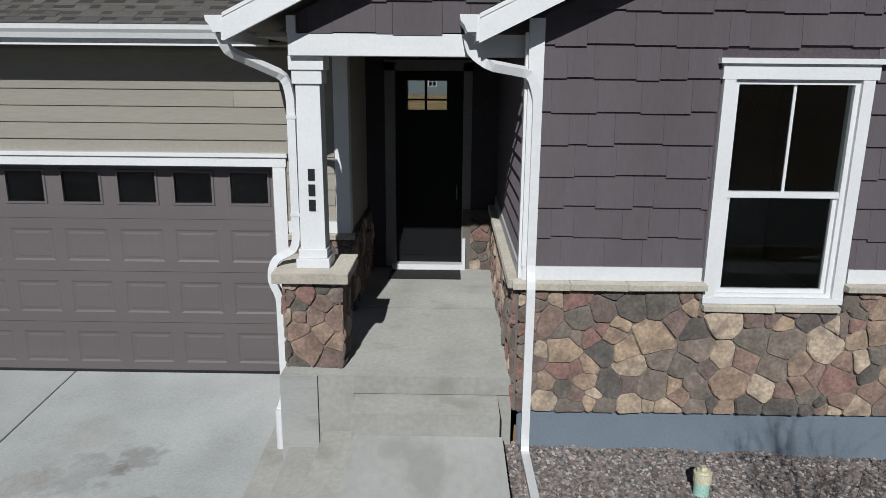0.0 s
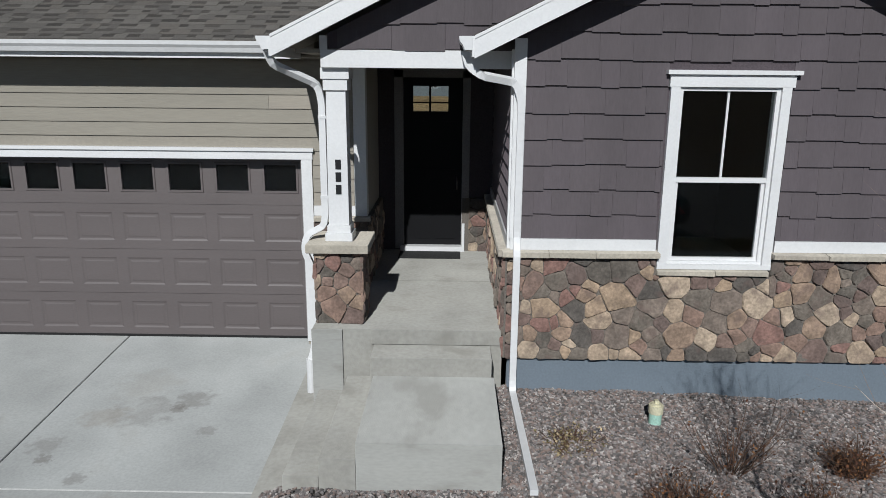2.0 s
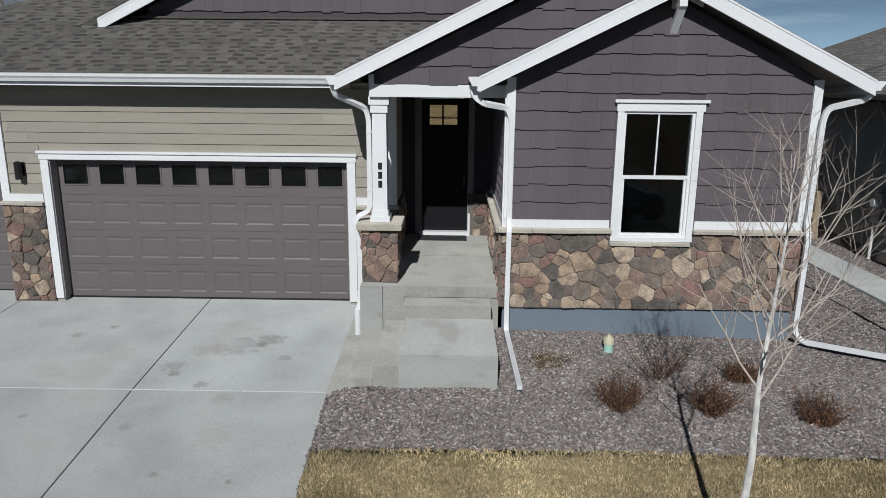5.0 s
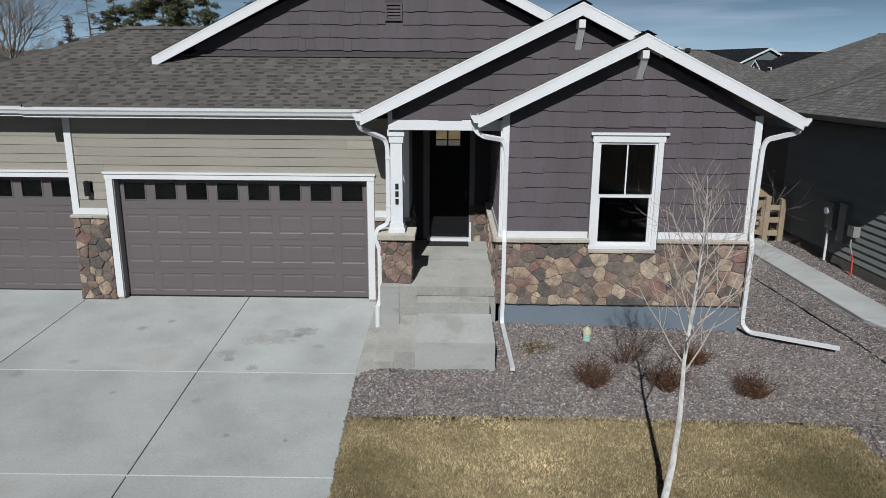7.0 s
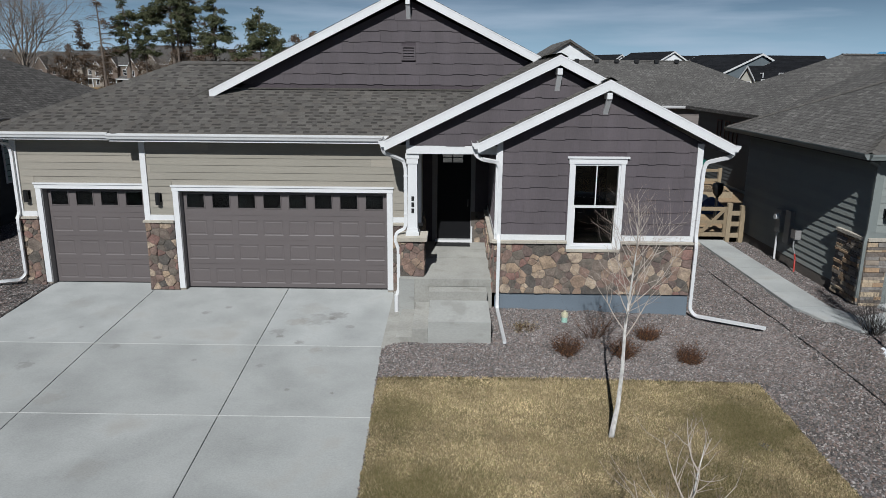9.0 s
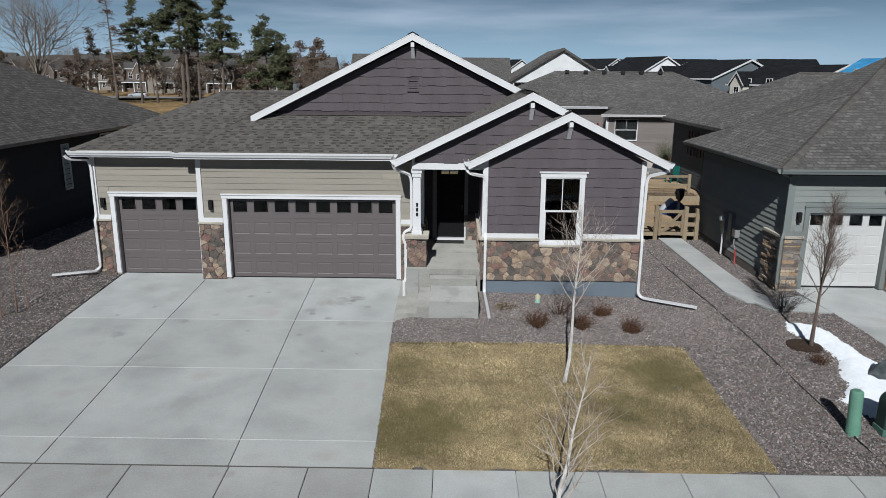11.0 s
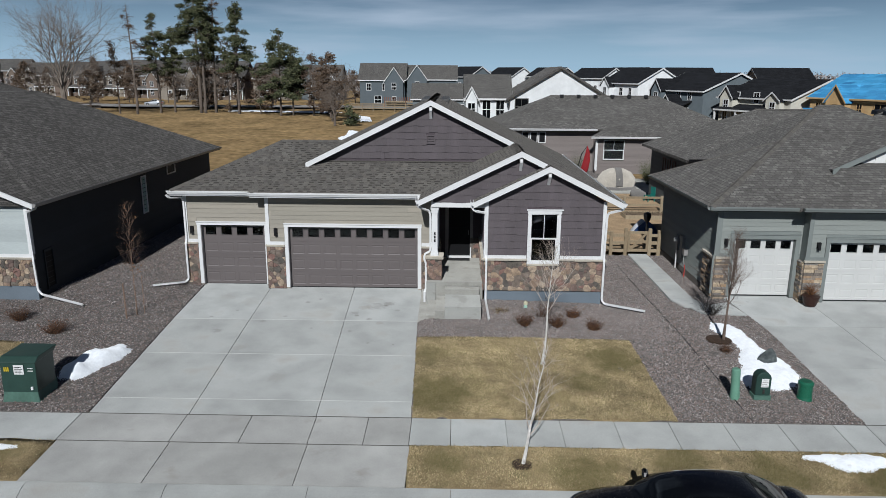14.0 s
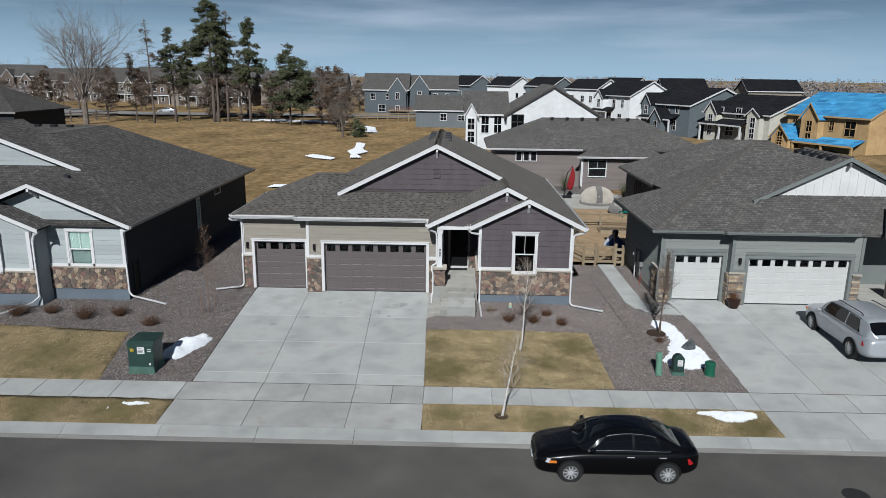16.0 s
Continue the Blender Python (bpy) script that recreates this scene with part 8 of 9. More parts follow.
def wheel(parent, x, y, r, side):
    """A tyre with its ten-spoke rim; side: -1 faces -y."""
    w = 0.2
    tyre = part("wheel", MB().tube([(x, y + side * w / 2, r), (x, y + side * w * .42, r), (x, y - side * w * .42, r), (x, y - side * w / 2, r)], [r * .9, r, r, r * .9], 28), M_RUBBER, parent, smooth=False)
    m = MB()
    yo = y + side * (w / 2 + 0.004)
    rim = r * 0.66
    for k in range(28):
        a, b = 2 * math.pi * k / 28, 2 * math.pi * (k + 1) / 28
        i = len(m.v)
        for q, rr2, yy in ((a, rim, 0), (b, rim, 0), (b, rim * .88, -.01), (a, rim * .88, -.01)):
            m.v.append((x + rr2 * math.cos(q), yo + side * yy, r + rr2 * math.sin(q)))
        m.f.append((i, i + 1, i + 2, i + 3) if side > 0 else (i + 3, i + 2, i + 1, i))
    for k in range(10):
        a = 2 * math.pi * k / 10
        u, v = Vector((math.cos(a), 0, math.sin(a))), Vector((-math.sin(a), 0, math.cos(a)))
        c = Vector((x, yo + side * 0.008, r))
        i = len(m.v)
        for p in (c + u * rim * .12 + v * .018, c + u * rim * .9 + v * .014, c + u * rim * .9 - v * .014, c + u * rim * .12 - v * .018):
            m.v += [tuple(p), tuple(p - Vector((0, side * 0.03, 0)))]
        m.f += [(i, i + 2, i + 4, i + 6), (i, i + 1, i + 3, i + 2), (i + 4, i + 5, i + 7, i + 6)]
    m.tube([(x, yo - side * .03, r), (x, yo + side * .012, r)], [rim * .2, rim * .16], 12)
    part("rim", m, M_ALLOY, tyre)
    part("wheel_well", MB().tube([(x, yo - side * .02, r), (x, yo - side * .001, r)], [rim * .95, rim * .95], 24), M_BLACK, tyre)
    return tyre


def smooth_shell(mb):
    me = mb.mesh("body", True)
    bm = bmesh.new()
    bm.from_mesh(me)
    bmesh.ops.remove_doubles(bm, verts=bm.verts, dist=1e-5)
    bmesh.ops.recalc_face_normals(bm, faces=bm.faces[:])
    bm.to_mesh(me)
    bm.free()
    return me


def car(at, rz, label, paint, L, W, stations, cabin, wheels_x, wr, suv=False, plate=True):
    """A lofted body, a glazed cabin with pillars and roof, lamps, mirrors and wheels. Nose at x = 0, tail at x = L."""
    ob = thing("car", at, rz, label, "car")
    prof = ((0, 0.0), (0.80, 0.0), (0.95, 0.10), (1.0, 0.30), (1.0, 0.55), (0.985, 0.80), (0.90, 0.94), (0.62, 1.0), (0, 1.03))
    m, rings = MB(), []
    for x, zl, zt, hw in stations:
        half = [(x, -hw * a, zl + (zt - zl) * b) for a, b in prof]
        ring = half + [(q[0], -q[1], q[2]) for q in reversed(half[1:-1])]
        rings.append(list(range(len(m.v), len(m.v) + len(ring))))
        m.v += ring
    k = len(rings[0])
    for a, b in zip(rings, rings[1:]):
        m.f += [(a[i], a[(i + 1) % k], b[(i + 1) % k], b[i]) for i in range(k)]
    m.f += [tuple(reversed(rings[0])), tuple(rings[-1])]
    body = part("body", smooth_shell(m), paint, ob)
    md = body.modifiers.new("round", "SUBSURF")
    md.levels = md.render_levels = 2
    # cabin: one curved shell; the panes lie a little proud of it
    (x0, x1, x2, x3, zb, zr, hb, hr) = cabin
    kx = [x0, x0 + (x1 - x0) * .5, x1, x1 + .25, (x1 + x2) / 2, x2 - .2, x2 + .1, (x2 + x3) / 2 + .05, x3]
    kz = [zb - .03, zb + (zr - zb) * .56, zr - .07, zr - .025, zr, zr - .02, zr - .075, zb + (zr - zb) * .55, zb + .03]
    fz_ = np.convolve(np.interp(np.linspace(x0 - .6, x3 + .6, 321), kx, kz), np.ones(21) / 21, "same")
    top_z = lambda x: float(np.interp(x, np.linspace(x0 - .6, x3 + .6, 321), fz_))
    base_w = lambda x: float(np.interp(x, [x0, x0 + .2, x0 + .6, x3 - .7, x3 - .2, x3], [hb * .55, hb * .86, hb, hb, hb * .9, hb * .62]))

    def shell_at(x, v, out=0.0):
        """v runs from the waist (0) over the cant rail (0.6) to the centre line (1)."""
        b, zt = base_w(x), top_z(x)
        rise = max(zt - zb, 0.0)
        w = b - (hb - hr) * min(1, rise / (zr - zb))
        if v <= .6:
            k = v / .6
            return Vector((x, b + (w - b) * k ** 1.3 + out, zb - .04 + (rise * .86 + .04) * k))
        a = (v - .6) / .4 * math.pi / 2
        return Vector((x, w * max(0.0, math.cos(a)) ** .75 + out * .3, zb + rise * (.86 + .14 * math.sin(a)) + out))

    def patch_of(xa, xb, va, vb, out, nx=14, nv=6, both=True, slant=(0, 0)):
        m, n = MB(), 0
        for sgn in ((1, -1) if both else (1,)):
            k = len(m.v)
            for i in range(nx + 1):
                for q in range(nv + 1):
                    v = va + (vb - va) * q / nv
                    f = (v - va) / (vb - va)
                    p = shell_at(xa + slant[0] * f + (xb + slant[1] * f - xa - slant[0] * f) * i / nx, v, out)
                    m.v.append((p.x, p.y * sgn, p.z))
            for i in range(nx):
                for q in range(nv):
                    c = k + i * (nv + 1) + q
                    f = (c, c + nv + 1, c + nv + 2, c + 1)
                    m.f.append(f if sgn < 0 else tuple(reversed(f)))
        return m

    def side(m, sgn):
        if sgn < 0:
            m.v = [(p[0], -p[1], p[2]) for p in m.v]
            m.f = [tuple(reversed(f)) for f in m.f]
        return m

    part("roof", smooth_shell(patch_of(x0, x3, 0, 1, 0.0, 44, 16)), paint, ob)
    xm = (x1 + x2) / 2 + .12
    for sgn in (1, -1):
        part("side_window", side(patch_of(x0 + .42, xm - .05, .14, .58, .006, both=False, slant=(.40, 0)), sgn), M_TINT, ob, smooth=True)
        part("side_window", side(patch_of(xm + .02, x3 - .62, .14, .56, .006, both=False, slant=(0, -.24)), sgn), M_TINT, ob, smooth=True)
        for va, xa, xb in ((.09, x0 + .36, x3 - .40), (.60, x0 + .86, x3 - .80)):
            line = [shell_at(xa + (xb - xa) * i / 12, va, .008) for i in range(13)]
            part("chrome_strip", MB().tube([(p.x, p.y * sgn, p.z) for p in line], [.009] * 13, 5), M_CHROME if not suv else M_BLACK, ob)
    part("windscreen", patch_of(x0 + .06, x0 + .30, .08, 1.0, .006, nv=10, slant=(0, x1 - x0 - .28)), M_TINT, ob, smooth=True)
    part("rear_window", patch_of(x2 + .08, x3 - .08, .66, 1.0, .006), M_TINT, ob, smooth=True)
    for x in wheels_x:
        for s in (-1, 1):
            wheel(ob, x, s * (W / 2 - 0.085), wr, s)
            part("wheel_arch", MB().tube([(x + (wr + .035) * math.cos(q), s * (W / 2 - .004), wr + (wr + .035) * math.sin(q)) for q in np.linspace(-.1, math.pi + .1, 14)], [.03] * 14, 5), M_ARCH, ob)
            part("wheel_housing", MB().tube([(x, s * (W / 2 - .2), wr + .02), (x, s * (W / 2 - .004), wr + .02)], [wr + .03, wr + .03], 24), M_BLACK, ob)
    zt = stations[2][2]
    for s in (-1, 1):
        part("headlight", MB().prism([(0.03, s * W * .34, zt - .20), (0.36, s * W * .487, zt - .18), (0.42, s * W * .480, zt - .07), (0.13, s * W * .36, zt - .085)], (0.06, -s * 0.12, 0.0)), M_LAMP, ob, "clear headlight")
        part("indicator", MB().prism([(0.37, s * W * .489, zt - .19), (0.58, s * W * .503, zt - .17), (0.58, s * W * .500, zt - .11), (0.39, s * W * .486, zt - .12)], (0, -s * .03, 0)), M_AMBER, ob, "amber indicator")
        zq = stations[-2][2]
        part("tail_light", MB().prism([(L - .36, s * W * .487, zq - .30), (L - .08, s * W * .405, zq - .30), (L - .10, s * W * .395, zq - .10), (L - .40, s * W * .475, zq - .14)], (0, -s * .04, 0)), M_TAIL, ob, "red tail light")
        part("mirror", MB().tube([(cabin[0] + .42, s * (W / 2 - .06), zb + .02), (cabin[0] + .44, s * (W / 2 + .02), zb + .09), (cabin[0] + .46, s * (W / 2 + .15), zb + .11)], [.03, .07, .06], 8), paint, ob)
        for x in (cabin[1] + .62, cabin[1] + 1.5):
            part("door_handle", MB().tube([(x - .1, s * (W / 2 + .004), zb - .12), (x + .1, s * (W / 2 + .004), zb - .12)], [.014, .014], 6), M_CHROME if not suv else paint, ob)
    box_part("grille", (-0.014, 0.08, -W * .17, W * .17, zt - .30, zt - .14), M_BLACK, ob)
    box_part("number_bar", (-0.03, 0.01, -0.16, 0.16, 0.36, 0.46), M_LABEL, ob)
    box_part("number_bar", (L - .01, L + .015, -0.16, 0.16, 0.62, 0.72) if not suv else (L - .01, L + .015, -0.16, 0.16, 0.85, 0.95), M_LABEL, ob)
    if suv:
        for s in (-1, 1):
            part("roof_rail", MB().tube([(x1 + .3, s * hr * .9, zr), (x1 + .4, s * hr * .9, zr + .05), (x2 - .5, s * hr * .9, zr + .05), (x2 - .4, s * hr * .9, zr - .02)], [.018] * 4, 6), M_BLACK, ob)
    return ob


SEDAN = [(0.0, .34, .58, .52), (0.06, .24, .68, .68), (0.22, .20, .76, .80), (0.6, .18, .84, .865), (1.0, .17, .90, .875), (1.35, .17, .95, .88), (2.3, .17, .955, .88), (3.2, .17, .97, .88), (3.85, .18, 1.0, .865), (4.20, .21, 1.015, .83), (4.42, .28, .985, .77), (4.53, .36, .90, .68), (4.57, .42, .80, .58)]
sedan = car((3.70, -14.02, -0.775), 0, "black four-door saloon with silver alloy wheels parked at the kerb", M_CARBLACK, 4.57, 1.76, SEDAN, (1.10, 1.98, 3.20, 4.12, 0.93, 1.43, .80, .56), (0.98, 3.65), 0.315)
SUVS = [(x * 1.065, a, b, c) for x, a, b, c in [(0.0, .40, .72, .56), (0.06, .30, .88, .74), (0.25, .26, .98, .86), (0.7, .25, 1.04, .93), (1.15, .25, 1.10, .95), (1.6, .25, 1.12, .955), (2.6, .25, 1.13, .955), (3.8, .25, 1.14, .95), (4.4, .28, 1.14, .92), (4.66, .34, 1.12, .86), (4.76, .42, 1.06, .78), (4.79, .5, .95, .68)]]
car((17.62, -2.5, -0.28), -90, "silver sport utility car parked on the concrete driveway", M_CARSILVER, 5.10, 1.91, SUVS, (1.16, 2.02, 4.55, 5.02, 1.04, 1.76, .90, .74), (1.03, 4.05), 0.38, suv=True)
car((-74.0, 146.0, 0.0), 0, "silver saloon parked on the distant street", M_CARSILVER, 4.68, 1.76, SEDAN, (1.28, 2.08, 3.12, 4.02, 0.93, 1.45, .79, .60), (0.98, 3.65), 0.315)

# ---- distant houses ----
M_FW = mat("far_white_siding", [(0.778, 0.788, 0.788)], 0.7, fine=2, amt=0.03, bump=0.05)
M_FSLATE = mat("far_slate_blue_siding", [(0.13, 0.155, 0.17)], 0.75, fine=2, amt=0.05, bump=0.05)
M_FCREAM = mat("far_cream_siding", [(0.55, 0.53, 0.46)], 0.75, fine=2, amt=0.05, bump=0.05)
M_FGREY = mat("far_grey_blue_siding", [(0.20, 0.225, 0.235)], 0.75, fine=2, amt=0.05, bump=0.05)
M_FBROWN = mat("far_brown_siding", [(0.22, 0.17, 0.135)], 0.8, fine=2, amt=0.08, bump=0.05)
M_FTAN = mat("far_tan_siding", [(0.33, 0.29, 0.24)], 0.8, fine=2, amt=0.08, bump=0.05)
M_OSB = mat("bare_oriented_strand_board", [(0.46, 0.30, 0.14), (0.52, 0.36, 0.18)], 0.85, fine=6, amt=0.12, coarse=0.6, camt=0.15, bump=0.1)
M_BLUE = tile_roof_mat("blue_roof_underlay", [(0.03, 0.11, 0.25), (0.06, 0.27, 0.50), (0.09, 0.36, 0.62), (0.05, 0.20, 0.40)], 1.3, 0.75, "y")
M_WRAP = mat("white_house_wrap", [(0.75, 0.77, 0.79)], 0.6, fine=1.5, amt=0.06, bump=0.05)


def far_window(parent, x, z, w, h, y, trim=None):
    part("window", holed_wall(MB(), x - w / 2 - .1, x + w / 2 + .1, z - .1, z + h + .1, [(x - w / 2, x + w / 2, z, z + h)], y - .08, y + .02), trim or M_WHITE, parent)
    box_part("pane", (x - w / 2, x + w / 2, y - .03, y - .02, z, z + h), M_TINT, parent)
    box_part("glazing_bar", (x - .025, x + .025, y - .06, y - .03, z, z + h), trim or M_WHITE, parent)
    box_part("glazing_bar", (x - w / 2, x + w / 2, y - .06, y - .03, z + h * .48, z + h * .53), trim or M_WHITE, parent)


def far_house(label, x0, x1, y, depth, eave, ridge, wall, roof, along="x", windows=(), trim=None, rz=0, dormers=(), porch=None, z0=-0.5):
    """A distant house: body, roof with eaves and barge boards, front gables, windows that stand proud. Its front looks to -y."""
    cx = (x0 + x1) / 2
    h = thing("house", (cx, y, 0), rz, label, "house", group="houses in the distance")
    w, trim = (x1 - x0) / 2, trim or M_WHITE
    part("wall", MB().box(-w, w, 0, depth, z0, eave), wall, h)
    if along == "x":
        yr = depth / 2
        for s in (-1, 1):
            part("gable_wall", MB().prism([(s * w, 0, eave), (s * w, depth, eave), (s * w, yr, ridge - .25)], (-s * 0.2, 0, 0)), wall, h)
        faces = [[(-w - .4, -.5, eave - .1), (w + .4, -.5, eave - .1), (w + .4, yr, ridge), (-w - .4, yr, ridge)], [(w + .4, depth + .5, eave - .1), (-w - .4, depth + .5, eave - .1), (-w - .4, yr, ridge), (w + .4, yr, ridge)]]
    else:
        part("gable_wall", MB().prism([(-w, 0, eave), (w, 0, eave), (0, 0, ridge - .25)], (0, 0.3, 0)), wall, h)
        faces = [[(-w - .5, depth, eave - .1), (-w - .5, -.5, eave - .1), (0, -.5, ridge), (0, depth, ridge)], [(w + .5, -.5, eave - .1), (w + .5, depth, eave - .1), (0, depth, ridge), (0, -.5, ridge)]]
    for f in faces:
        roof_deck(h, f, roof, 0.14, "roof")
    if along == "y":
        for s in (-1, 1):
            rake(h, *(((-w - .5, eave - .1), (0, ridge)) if s < 0 else ((0, ridge), (w + .5, eave - .1))), -.54, 0.3, trim)
    else:
        for s in (-1, 1):
            m = MB()
            a, b, c = Vector((s * (w + .42), -.5, eave - .1)), Vector((s * (w + .42), depth / 2, ridge)), Vector((s * (w + .42), depth + .5, eave - .1))
            dz = Vector((0, 0, -.3))
            m.v = [tuple(q) for q in (a, b, c, c + dz, b + dz, a + dz)]
            m.f = [(0, 1, 4, 5), (1, 2, 3, 4)]
            part("barge_board", m, trim, h)
        part("fascia", MB().box(-w - .4, w + .4, -.55, -.5, eave - .3, eave - .08), trim, h)
    for dx, dw, de, dr, dy in dormers:
        m = MB().prism([(dx - dw, -dy, z0), (dx + dw, -dy, z0), (dx + dw, -dy, de), (dx, -dy, dr - .2), (dx - dw, -dy, de)], (0, dy + .5, 0))
        g = part("gable_bay", m, wall, h)
        roof_deck(h, [(dx - dw - .3, depth * .4, de - .1), (dx - dw - .3, -dy - .3, de - .1), (dx, -dy - .3, dr), (dx, depth * .4, dr)], roof, 0.12, "roof")
        roof_deck(h, [(dx + dw + .3, -dy - .3, de - .1), (dx + dw + .3, depth * .4, de - .1), (dx, depth * .4, dr), (dx, -dy - .3, dr)], roof, 0.12, "roof")
        rake(h, (dx - dw - .3, de - .1), (dx, dr), -dy - .34, 0.25, trim)
        rake(h, (dx, dr), (dx + dw + .3, de - .1), -dy - .34, 0.25, trim)
        far_window(h, dx, de - 1.9, 0.9, 1.5, -dy, trim)
        far_window(h, dx, 0.9, 0.9, 1.5, -dy, trim)
    if porch:
        a, b, z = porch
        roof_deck(h, [(a, -2.4, z), (b, -2.4, z), (b, 0, z + .8), (a, 0, z + .8)], roof, 0.14, "roof")
        part("fascia", MB().box(a, b, -2.46, -2.4, z - .25, z), trim, h)
        for q in (a + .2, (a + b) / 2, b - .2):
            box_part("porch_post", (q - .12, q + .12, -2.35, -2.1, z0, z - .1), trim, h)
    for wx, wz, ww, wh in windows:
        far_window(h, wx, wz, ww, wh, 0, trim)
    if rz:
        for q, z in ((depth * .3, 3.6), (depth * .65, 3.6), (depth * .45, .9)):
            fr = holed_wall(MB(), q - .6, q + .6, z, z + 1.6, [(q - .48, q + .48, z + .1, z + 1.5)], -.08, .02)
            fr.v = [(w - v[1], v[0], v[2]) for v in fr.v]
            part("window", fr, trim, h)
            box_part("pane", (w + .02, w + .03, q - .48, q + .48, z + .1, z + 1.5), M_TINT, h)
    return h


two = lambda w: [(-w * .6, 3.9, 1.0, 1.5), (w * .1, 3.9, 1.0, 1.5), (w * .65, 3.9, .8, 1.5), (-w * .2, .9, 1.6, 1.6), (w * .5, .9, 1.2, 1.6)]
far_house("two-storey slate-blue house with white windows and a timber deck", -22.5, -11.5, 150, 10, 6.4, 10.4, M_FSLATE, M_ROOFX, windows=two(5.5), dormers=((3.0, 2.2, 6.0, 9.4, 1.6),))
far_house("two-storey slate-blue house with white windows", -11.2, 1.0, 152, 10, 6.6, 10.0, M_FSLATE, M_ROOFX, windows=two(5.5), dormers=((-3.4, 2.4, 6.4, 10.0, 1.6),))
far_house("small grey-blue house with a shingled hip-like roof", -7.2, 4.0, 112, 9, 3.3, 6.1, M_FGREY, M_ROOFX, windows=((0, 1.2, 1.2, 1.3), (3.6, 1.2, 1.2, 1.0)))
deck = thing("timber_deck", (-12.5, 147.5, 0), 0, "raised red-brown timber deck behind the slate-blue house", "deck")
part("platform", MB().box(-3.5, 3.5, -2.5, 1.5, 1.2, 1.45), M_CEDAR, deck)
for k in range(15):
    box_part("baluster", (-3.5 + .5 * k - .06, -3.5 + .5 * k + .06, -2.5, -2.4, 0 if k % 5 == 0 else 1.4, 2.5), mat("red_cedar", [(0.25, 0.09, 0.05)], 0.8) if k == 0 else bpy.data.materials["red_cedar"], deck)
far_house("large white house with a brown shingled gable roof", 8.3, 21.0, 68, 15, 4.95, 8.95, M_FW, M_ROOFY, along="y", windows=((-4.9, 2.9, 1.6, 1.9), (1.9, 3.5, 1.6, .8), (4.9, 3.5, 2.2, .8)), trim=M_ROOFX)
far_house("white wing with a brown shingled roof and covered porch", 2.6, 8.3, 69.5, 9, 4.9, 7.9, M_FW, M_ROOFX, windows=((-0.2, 2.2, 1.0, 2.3), (1.6, 2.2, 1.0, 2.3)), dormers=((-2.2, 0.75, 4.6, 6.4, 0.9),))
TURNED = -66
far_house("two-storey white house with a charcoal roof", 28.7, 40.7, 123.5, 11, 6.4, 9.4, M_FW, M_BLACKX, windows=two(5.4), dormers=((-3.4, 1.5, 5.8, 7.6, 1.2),), porch=(-5.5, 1, 3.0), rz=TURNED)
far_house("two-storey slate house with white trim and a charcoal roof", 33.15, 46.15, 100.9, 15, 5.5, 8.45, M_FSLATE, M_BLACKX, windows=two(5), dormers=((-3.9, 1.3, 5.4, 7.4, 1.3), (0.6, 1.5, 2.8, 4.8, 2.6)), porch=(-5.3, 4.0, 2.9), rz=TURNED)
far_house("two-storey cream board-and-batten house with a charcoal roof", 40.15, 54.15, 86.4, 14.5, 4.7, 7.5, M_FCREAM, M_BLACKX, windows=two(5.6), dormers=((-4.2, 1.3, 4.6, 6.5, 1.4), (4.6, 1.3, 4.5, 5.7, 1.0)), porch=(-5.8, 3.5, 2.8), rz=TURNED)
far_house("unfinished two-storey house sheathed in strand board under blue roof underlay", 48.3, 61.9, 72.9, 13, 5.1, 8.3, M_OSB, M_BLUE, windows=((4.0, 2.4, 1.6, 2.0), (-5.4, 3.0, .7, 1.3), (1.0, 3.0, .7, 1.3)), dormers=((-1.8, 1.5, 4.6, 6.9, 1.2), (-5.4, 1.6, 1.6, 3.6, 2.8)), porch=(-3.6, 6.5, 1.2), trim=M_OSB, z0=-2.0, rz=TURNED)
wrap = thing("building_panels", (71.5, 77.0, -1.6), 0, "stacked panels in white house wrap beside the unfinished house", "panels")
part("panel", MB().box(-3, 3, 0, 0.4, 0, 3.2), M_WRAP, wrap)
for i, (a, b, y, e, r, wl_) in enumerate(((-3.5, 6.8, 190, 7.2, 10.1, M_FSLATE), (8.1, 18.7, 186, 7.3, 9.9, M_FW), (19.3, 30.4, 180, 7.4, 9.9, M_FSLATE), (27.5, 37.8, 152, 7.2, 9.6, M_FW), (40, 52, 175, 7.2, 10.0, M_FCREAM), (58, 70, 168, 7.0, 10.0, M_FGREY), (78, 92, 160, 7.0, 10.0, M_FTAN), (-30, -18, 210, 7.0, 10.4, M_FTAN))):
    far_house("distant two-storey house with a dark roof", a, b, y, 9, e, r, wl_, M_BLACKX, windows=two(5), rz=-52 if i < 5 else 0)
for i, (a, b, y, e, r, wl_) in enumerate(((-166, -152, 228, 8.0, 12.0, M_FBROWN), (-150, -136, 222, 6.6, 10.8, M_FTAN), (-134, -120, 214, 6.2, 11.0, M_FBROWN), (-118, -105, 206, 6.6, 11.2, M_FTAN), (-103, -91, 198, 6.8, 11.6, M_FBROWN), (-89, -76, 192, 7.2, 12.4, M_FTAN), (-74, -62, 188, 6.6, 11.4, M_FBROWN), (-60, -48, 190, 6.4, 10.8, M_FTAN), (-46, -34, 192, 6.0, 10.4, M_FGREY), (-182, -168, 236, 7.0, 12.0, M_FTAN))):
    far_house("distant brown two-storey house with white gable trim", a, b, y, 11, e, r, wl_, M_ROOFX, windows=two(5.5), dormers=((-3.0, 2.0, e - .6, r - 1.6, 1.6), (3.6, 1.7, e - 1.4, r - 3.0, 1.8)), porch=(-1.5, 6.0, 2.8))
dark = thing("house", (0, 0, 0), 0, "dark one-storey house with a hipped roof beside the field", "house", group="houses in the distance")
